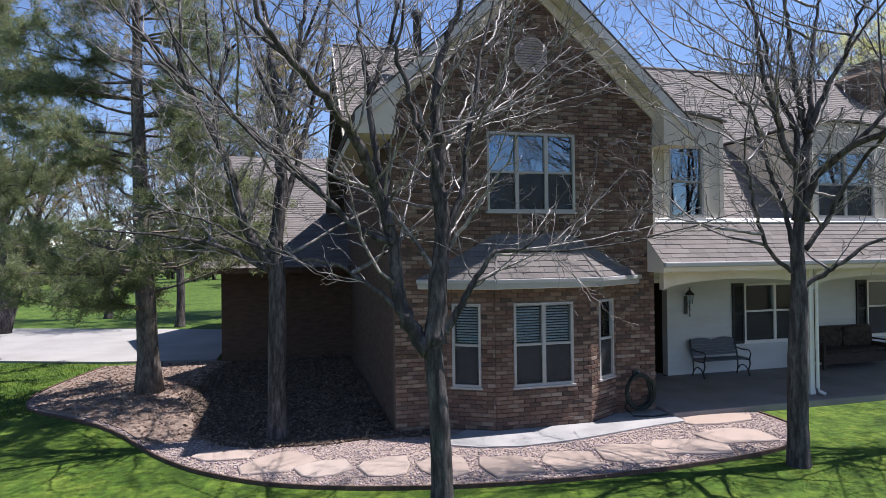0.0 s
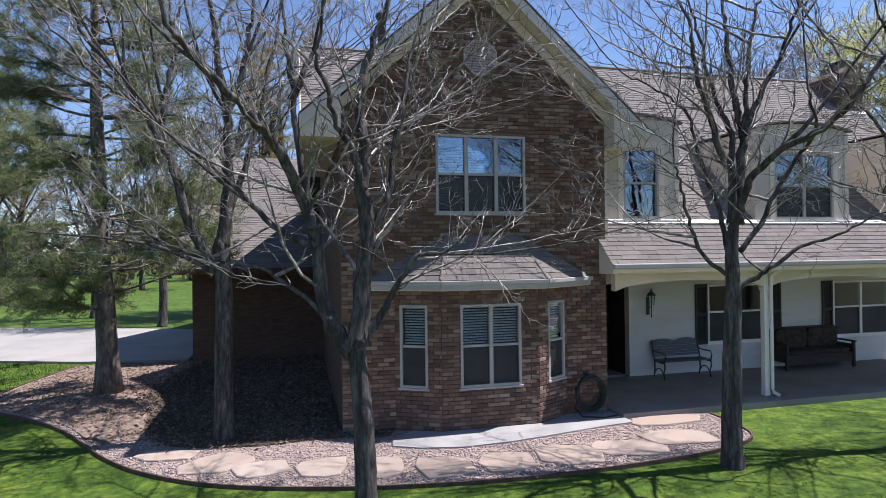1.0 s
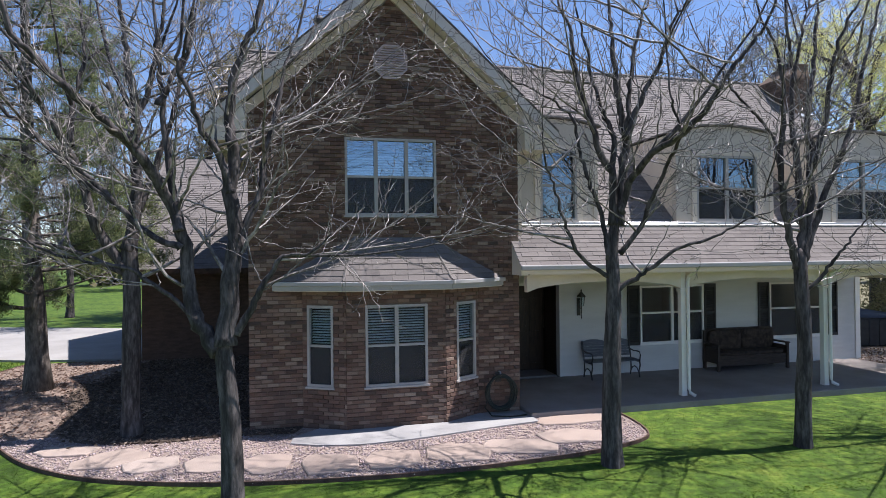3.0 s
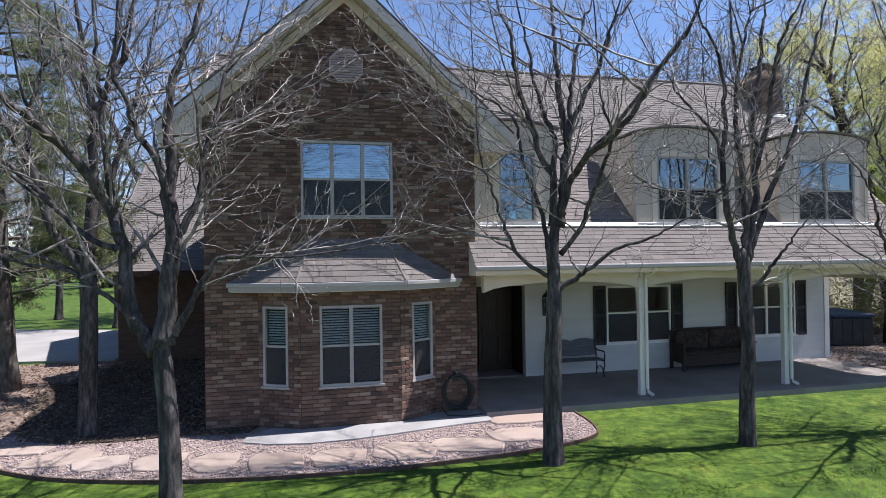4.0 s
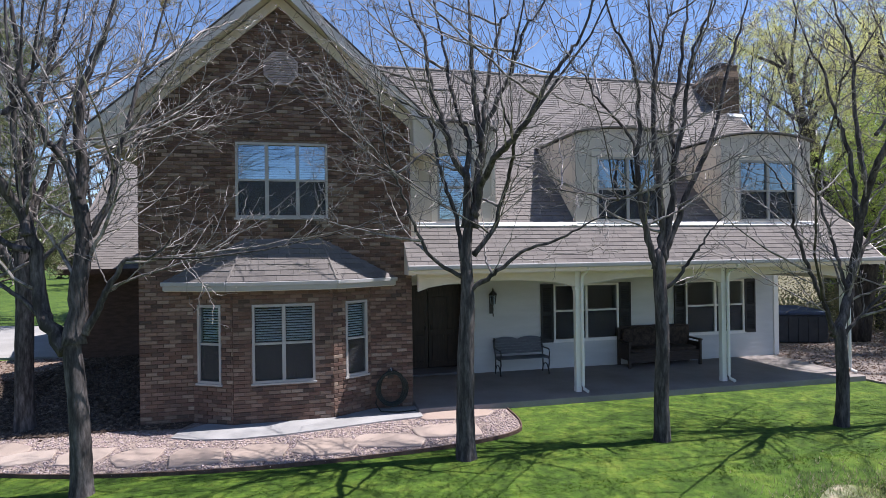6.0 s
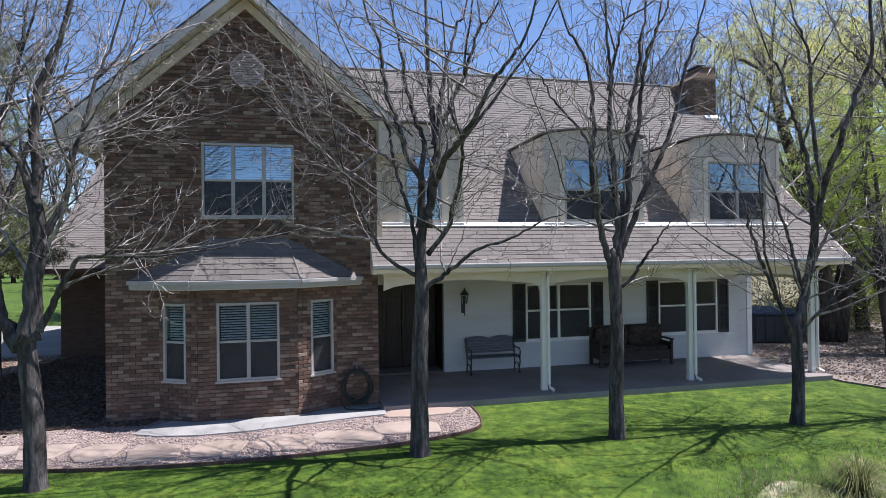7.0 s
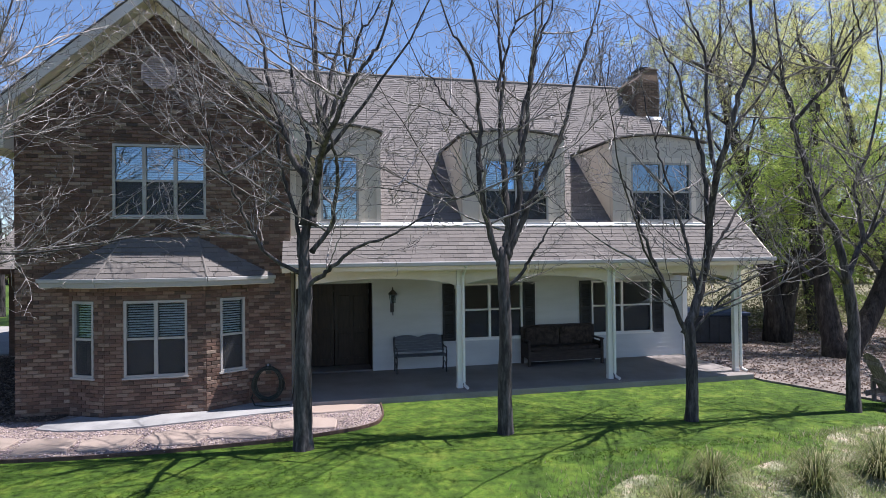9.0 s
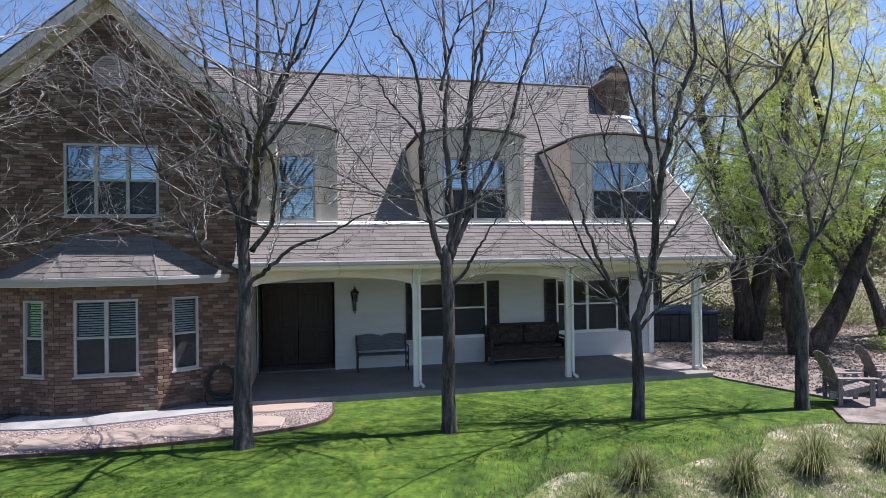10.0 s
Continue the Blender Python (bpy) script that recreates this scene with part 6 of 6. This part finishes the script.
# the larger bare tree in the bed at the house's corner
bare_tree((-4.16, 0.7, GZ), [(0, 0, -0.1), (0.0, 0, 1.2), (0.02, 0, 2.6), (-0.02, 0, 3.5)], 0.17,
          [([(-0.03, 0.0, 3.39), (0.11, 0.03, 4.56), (0.08, 0.07, 5.23), (0.09, 0.1, 5.93), (-0.04, 0.13, 6.68), (-0.13, 0.17, 7.43), (-0.23, 0.2, 8.25)], 0.120),
           ([(0.09, 0.0, 5.78), (0.32, 0.05, 6.4), (0.47, 0.1, 7.25), (0.55, 0.15, 7.89), (0.61, 0.2, 8.54)], 0.066),
           ([(-0.08, 0, 3.09), (-0.4, -0.07, 3.59), (-0.55, -0.15, 3.92), (-0.7, -0.22, 4.64), (-0.92, -0.3, 5.19), (-1.09, -0.38, 5.55), (-1.42, -0.45, 6.15), (-1.97, -0.53, 6.83), (-2.17, -0.6, 7.32)], 0.102),
           ([(-0.96, 0.0, 5.25), (-0.96, 0.13, 6.06), (-0.82, 0.27, 6.91), (-0.92, 0.4, 7.86)], 0.060),
           ([(0.02, 0.0, 3.79), (0.32, 0.17, 4.71), (0.58, 0.35, 5.68), (0.76, 0.52, 6.68), (0.99, 0.7, 7.84)], 0.072),
           ([(0.03, 0, 2.9), (-0.8, -0.2, 3.4), (-1.7, -0.4, 3.6), (-2.8, -0.5, 3.7)], 0.054)],
          46, "tall leafless tree in the gravel bed at the house corner", 1.3, 1.25, group="trees by the drive", auto=9, top=9.5, long_arms=14)


# pine by the drive
def pine_tree(at, height, spread, seed, low=2.0):
    r = random.Random(seed)
    tree = thing("pine_tree", "tall pine with rough trunk and loose dark needles", "tree", at, group="trees by the drive")
    line = wander(r, (0, 0, -0.1), (0, 0, 1), height, 12, 0.02, 0.1)
    part("trunk", Geo().tube(line, [0.235 * (1 - 0.85 * i / 12) * (1.45 if i == 0 else 1) for i in range(13)], 14, wob=0.06, rng=r), M_PINEBARK, tree, "flaky grey pine bark", True)
    g = Geo()
    tufts = []
    z = low
    while z < height - 0.4:
        for k in range(r.choice((3, 4, 5))):
            w = r.uniform(0, 6.28)
            ln = spread * (1 - (z - low) / (height - low + 1.5)) ** 0.75 * r.uniform(0.65, 1.1)
            p, d = at_share(line, z / height)
            br = wander(r, p, (math.cos(w), math.sin(w), 0.12), ln, 8, 0.08, 0.0)
            g.tube(br, [0.035 * (1 - 0.8 * i / 8) for i in range(9)], 5, cap=False)
            for j in range(int(ln * 10)):
                q, e = at_share(br, r.uniform(0.25, 1.0))
                tw = wander(r, q, side_way(r, e, r.uniform(0.4, 1.0)), r.uniform(0.25, 0.7), 3, 0.15, 0.06)
                g.tube(tw, [0.008, 0.007, 0.006, 0.005], 3, cap=False)
                tufts += [tw[-1], tw[-2], tw[-3]]
        z += r.uniform(0.32, 0.5)
    b = part("branch_mass", g, M_PINEBARK, tree)
    b["kind"] = "stuff"
    rr = np.random.RandomState(seed)
    c = np.repeat(np.array([tuple(p) for p in tufts]), 27, axis=0) + rr.normal(size=(len(tufts) * 27, 3)) * 0.04
    n = len(c)
    d = rr.normal(size=(n, 3)) + (0, 0, 0.35)
    d /= np.linalg.norm(d, axis=1, keepdims=True)
    ln = rr.uniform(0.09, 0.17, n)[:, None]
    s = np.cross(d, rr.normal(size=(n, 3)))
    s /= np.linalg.norm(s, axis=1, keepdims=True)
    v = np.stack([c - s * 0.007, c + s * 0.007, c + d * ln], 1).reshape(-1, 3)
    nd = new("needles", array_mesh("needles", v, np.arange(len(v)).reshape(-1, 3), M_NEEDLE))
    nd.parent = tree
    nd["kind"] = "stuff"
    return tree


pine_tree((-6.95, 4.1, 0.1), 11.5, 3.6, 61)
pine_tree((-12.5, 8.0, -0.14), 13.0, 4.2, 62, 2.2)


# leafy trees behind
def leafy_tree(at, trunks, height, spread, leaves, size, mat, seed, label, name="willow_tree", group="trees behind the patio", down=0.5, hang=1.2, thick=0.25, bark=None, low=0.3, slim=3.4, limb_count=None):
    """Trunks, limbs, then hanging sprays of small leaves along the twigs. trunks: lean of each stem."""
    r = random.Random(seed)
    rr = np.random.RandomState(seed)
    tree = thing(name, label, "tree", at, group=group)
    stems = []
    for lx_, ly_ in trunks:
        ln = wander(r, (lx_ * 0.12, ly_ * 0.12, -0.1), (lx_, ly_, 1), height * 0.55, 8, 0.05, 0.06)
        part("trunk", Geo().tube(ln, [thick * (1 - 0.6 * i / 8) * (1.3 if i == 0 else 1) for i in range(9)], 12, wob=0.07, rng=r), bark or M_BARK, tree, smooth=True)
        stems.append(ln)
    limbs = []
    for k in range(limb_count or int(7 * len(trunks) + 6)):
        s = r.choice(stems)
        p, d = at_share(s, r.uniform(low, 1.0))
        w = r.uniform(0, 6.28)
        ln = wander(r, p, (math.cos(w) * 0.8, math.sin(w) * 0.8, 0.9), spread * r.uniform(0.7, 1.25), 9, 0.1, 0.04)
        limbs.append(ln)
    g = Geo()
    sprays = []
    for ln in limbs:
        g.tube(ln, [thick * 0.23 * (1 - 0.85 * i / 9) for i in range(10)], 6, cap=False)
        for j in range(12):
            q, e = at_share(ln, r.uniform(0.2, 1.0))
            tw = wander(r, q, side_way(r, e, r.uniform(0.4, 1.1)), r.uniform(0.5, 1.6), 6, 0.14, -0.05 * down)
            g.tube(tw, [0.013 * (1 - 0.7 * i / 6) for i in range(7)], 3, cap=False)
            for h in range(3):
                s_, c_ = at_share(tw, r.uniform(0.3, 1.0))
                sp = wander(r, s_, Vector((r.gauss(0, 0.4), r.gauss(0, 0.4), 0.3 - down)), hang * r.uniform(0.5, 1.3), 5, 0.10, -0.12 * down)
                g.tube(sp, [0.004] * 6, 3, cap=False)
                sprays.append(sp)
    b = part("branch_mass", g, M_BARK, tree)
    b["kind"] = "stuff"
    sp = np.array([[tuple(p) for p in s] for s in sprays])
    k = rr.randint(0, len(sp), leaves)
    u = rr.rand(leaves) * 4.999
    i = u.astype(int)
    f = (u - i)[:, None]
    c = sp[k, i] * (1 - f) + sp[k, i + 1] * f + rr.normal(size=(leaves, 3)) * 0.05
    ob = new("leaf_mass", leaf_cards("leaves", c, size, mat, seed, 0, 0.3 * down, slim))
    ob.parent = tree
    ob["kind"] = "stuff"
    return tree


WL = "large willow with fresh yellow green leaves"
leafy_tree((19.3, 4.7, -0.1), [(-0.02, 0), (0.38, 0.05)], 19.0, 3.1, 110000, 0.064, M_WILLOW, 71, WL, down=0.6, thick=0.33, limb_count=26, bark=M_SHADEBARK)
leafy_tree((24.5, 4.0, -0.1), [(0.1, 0), (-0.25, 0.1)], 20.0, 5.2, 110000, 0.07, M_WILLOW, 72, WL, down=0.7, thick=0.18)
leafy_tree((26.5, 12.5, -0.1), [(0, 0), (0.2, -0.1)], 22.0, 5.2, 70000, 0.085, M_WILLOW, 73, WL, down=0.6)
leafy_tree((30.0, 12.0, -0.1), [(0, 0), (-0.2, -0.1)], 15.0, 5.0, 36000, 0.14, M_GREENLEAF, 74, "broad leafy green tree behind the patio", "broadleaf_tree", down=0.3)
leafy_tree((18.7, 1.65, -0.1), [(1.05, 0.0), (0.1, 0.25)], 9.0, 3.6, 52000, 0.075, M_GREENLEAF, 75, "leaning thick trunk tree with young green leaves beside the patio", "leaning_tree", down=0.3, thick=0.34, low=0.45, limb_count=20, bark=M_SHADEBARK)
leafy_tree((22.8, 6.6, -0.1), [(0.05, 0), (-0.2, 0.1)], 9.0, 3.2, 75000, 0.09, M_GREENLEAF, 80, "low spreading green tree behind the patio", "broadleaf_tree", down=0.4, thick=0.2, low=0.12, limb_count=22)
leafy_tree((27.0, -1.5, -0.1), [(0.1, 0), (-0.2, 0.1)], 12.0, 4.2, 40000, 0.10, M_WILLOW, 76, "leafy green tree beyond the garden chairs", "broadleaf_tree", down=0.2)
leafy_tree((-6.4, 23.0, -0.1), [(-0.05, 0), (-0.3, 0.1), (0.1, 0)], 24.0, 5.0, 60000, 0.10, M_TANBUD, 77, "tall budding tree with tan young leaves beyond the drive", "budding_tree", "trees by the drive", down=0.1, hang=0.8, thick=0.3)
leafy_tree((-3.5, 24.0, -0.1), [(0.05, 0), (-0.15, 0.1)], 20.0, 4.6, 42000, 0.10, M_TANBUD, 78, "tall budding tree with tan young leaves beyond the drive", "budding_tree", "trees by the drive", down=0.1, hang=0.8, thick=0.3)
leafy_tree((-16.0, 19.0, -0.1), [(0.0, 0), (0.12, 0.1)], 12.0, 4.2, 26000, 0.09, M_TANBUD, 79, "tall budding tree with tan young leaves beyond the drive", "budding_tree", "trees by the drive", down=0.1, hang=0.8, thick=0.28)

# bare tree tops behind the house
bare_tree((16.5, 12.0, GZ), [(0, 0, -0.1), (0, 0, 2), (0.1, 0, 4.5)], 0.22,
          [([(0.1, 0, 4.3), (-0.6, 0, 6.5), (-1.1, 0.1, 9.0), (-1.6, 0.1, 12.5)], 0.1), ([(0.1, 0, 4.3), (0.2, 0.1, 7), (0.1, 0.1, 10), (0.4, 0.1, 13.5)], 0.11),
           ([(0.1, 0, 4.4), (1.0, 0, 7), (1.7, 0, 9.5), (2.3, 0, 12.5)], 0.09), ([(0.1, 0, 4.4), (-0.2, -1.0, 7), (-0.4, -1.5, 10), (-0.3, -1.8, 12)], 0.08)],
          47, "tall leafless tree behind the chimney", 1.1, 1.5, group="trees behind the house", auto=16, top=13, fine=0.008, light=1.0)

bare_tree((18.6, 9.0, GZ), [(0, 0, -0.1), (0, 0, 2), (0.0, 0, 4.0)], 0.18,
          [([(0, 0, 3.8), (-0.9, 0, 6.0), (-1.6, 0.1, 8.5), (-2.2, 0.1, 11.0)], 0.09), ([(0, 0, 3.8), (-0.2, 0.1, 6.5), (-0.4, 0.1, 9), (-0.3, 0.1, 12)], 0.1),
           ([(0, 0, 3.9), (0.8, 0, 6.5), (1.2, 0, 9.0), (1.7, 0, 11.5)], 0.08), ([(0, 0, 3.9), (-0.5, -1.0, 6.5), (-0.9, -1.5, 9), (-1.0, -1.8, 11)], 0.07)],
          48, "tall leafless tree among the willows", 1.1, 1.4, group="trees behind the house", auto=12, top=12, fine=0.008, light=1.0)

for x, y, seed in ((-9.0, 19.5, 49), (-13.5, 25.0, 50), (-5.0, 27.0, 51)):
    bare_tree((x, y, GZ), [(0, 0, -0.1), (0.05, 0, 1.6), (0.0, 0, 3.2)], 0.2,
              [([(0, 0, 3.0), (-0.9, 0.2, 5.0), (-1.5, 0.2, 7.5), (-1.9, 0.2, 10.0)], 0.09), ([(0, 0, 3.0), (0.1, -0.3, 5.5), (-0.2, -0.3, 8), (0.1, -0.2, 11)], 0.1),
               ([(0, 0, 2.9), (0.9, 0.1, 5.0), (1.5, 0.1, 7.5), (2.0, 0, 10.0)], 0.08), ([(0, 0, 2.5), (-1.3, -0.4, 3.8), (-2.4, -0.6, 5.0), (-3.2, -0.8, 6.2)], 0.06)],
              seed, "tall leafless tree beyond the concrete drive", 1.1, 1.5, group="trees beyond the drive", auto=12, top=11.5, fine=0.009)

# low shrubs
def shrub(at, wide, high, n, size, mat, seed, label):
    r = np.random.RandomState(seed)
    sh = thing("shrub", label, "shrub", at, group="shrubs")
    d = r.normal(size=(n, 3))
    d /= np.linalg.norm(d, axis=1, keepdims=True)
    lump = 1 + 0.25 * np.sin(d[:, :1] * 5 + seed) * np.cos(d[:, 1:2] * 4)
    c = d * np.array([wide, wide, high]) * (r.rand(n, 1) ** 0.35) * lump
    c[:, 2] = np.abs(c[:, 2]) + 0.05
    ob = new("foliage", leaf_cards("foliage", c, size, mat, seed))
    ob.parent = sh
    g = Geo()
    rr = random.Random(seed)
    for k in range(14):
        w = rr.uniform(0, 6.28)
        g.tube(wander(rr, (0, 0, -0.05), (math.cos(w) * 0.8, math.sin(w) * 0.8, 1), high * 0.9, 4, 0.15, 0.05), [0.018, 0.014, 0.01, 0.008, 0.006], 4)
    part("stem_mass", g, M_TWIG, sh)


shrub((22.5, 1.2, -0.1), 1.2, 0.8, 2200, 0.10, M_GREENLEAF, 82, "low green shrub beyond the garden chairs")
shrub((26.0, 7.0, -0.1), 1.5, 1.2, 2200, 0.12, M_STRAW, 83, "dry brown shrub beyond the patio")
shrub((20.5, 8.5, -0.1), 1.3, 1.2, 2200, 0.12, M_STRAW, 84, "dry brown shrub beyond the patio")


# ornamental grass clumps on the bank
def grass_clump(at, high, n, seed):
    r = np.random.RandomState(seed)
    ob = thing("grass_clump", "arching tuft of half dry ornamental grass on the bank", "grass clump", at, group="ornamental grasses")
    w = r.uniform(0, 6.28, n)
    out = r.rand(n) ** 0.7 * high * 1.0
    h = high * r.uniform(0.35, 1.2, n) * (1 - 0.35 * out / high)
    root = np.stack([np.cos(w), np.sin(w), np.zeros(n)], 1) * (r.rand(n, 1) * 0.10)
    way = np.stack([np.cos(w), np.sin(w), np.zeros(n)], 1)
    side = np.stack([-np.sin(w), np.cos(w), np.zeros(n)], 1) * 0.005
    up = np.array([0, 0, 1.0])
    p1 = root + way * out[:, None] * 0.35 + up * h[:, None] * 0.75
    p2 = root + way * out[:, None] * 0.75 + up * h[:, None] * 1.0
    p3 = root + way * out[:, None] * 1.15 + up * (h * (0.95 - 0.5 * out / high))[:, None]
    v = np.stack([root - side, root + side, p1 + side, p1 - side, p2 + side * 0.8, p2 - side * 0.8, p3 + side * 0.2, p3 - side * 0.2], 1).reshape(-1, 3)
    q = np.array([(0, 1, 2, 3), (3, 2, 4, 5), (5, 4, 6, 7)])
    f = (np.arange(n)[:, None, None] * 8 + q[None]).reshape(-1, 4)
    bl = new("blade_mass", array_mesh("blades", v, f, M_CLUMP))
    bl.parent = ob


for i, (x, y, hgt) in enumerate(((9.1, -5.55, 0.42), (10.45, -5.9, 0.45), (11.75, -5.75, 0.5), (13.2, -5.6, 0.45), (14.6, -6.1, 0.45), (8.0, -6.3, 0.4))):
    grass_clump((x, y, float(ground_z(x, y))), hgt * 1.22, 420, 90 + i)

# brush along the field's edge behind the patio
r_ = np.random.RandomState(33)
n = 90000
bx = r_.uniform(15.5, 46, n)
by = 9.5 + (bx - 15.5) * -0.12 + r_.normal(0, 1.0, n) + 1.6 * np.sin(bx * 0.8)
bz = np.abs(r_.normal(0, 1, n)) * (1.7 + 0.5 * np.sin(bx * 1.3) + 0.3 * np.sin(bx * 0.45 + 1)) + 0.02
tagged(new("brushwood", leaf_cards("brushwood", np.stack([bx, by, bz - 0.1], 1), 0.09, M_BRUSH, 34, slim=2.6)), "tangled brown green brush at the field's edge", "brush", kind="stuff")

# far woods round the place
r_ = np.random.RandomState(50)
cs, tr = [], Geo()
for k in range(150):
    a = r_.uniform(-0.35, math.pi + 0.35)
    dist = r_.uniform(48, 120)
    x, y = 3 + dist * math.cos(a), 6 + dist * math.sin(a)
    hgt, wid = r_.uniform(4, 10), r_.uniform(2.5, 5)
    tr.tube([(x, y, -0.3), (x, y, hgt * 0.6)], [0.3, 0.12], 5)
    c = r_.normal(size=(520, 3))
    c /= np.linalg.norm(c, axis=1, keepdims=True)
    c = c * (r_.rand(520, 1) ** 0.4) * np.array([wid, wid, hgt * 0.5]) * (1 + 0.3 * np.sin(c[:, :1] * 4 + k))
    cs.append(c + (x, y, hgt * 0.52))
woods = new("far_woods", leaf_cards("far_woods", np.concatenate(cs), 0.75, M_FARWOOD, 51, slim=1.5))
tagged(woods, "far belt of brown and green trees round the fields", "woods", kind="stuff")
tagged(part("far_trunks", tr, M_BARK), "far tree trunks in the woods", "woods", kind="stuff")

# pieces of walls and roofs, laid last
for nm, me, mm, par in pending:
    ob = new(nm, me)
    ob.matrix_basis = mm
    ob.parent = par
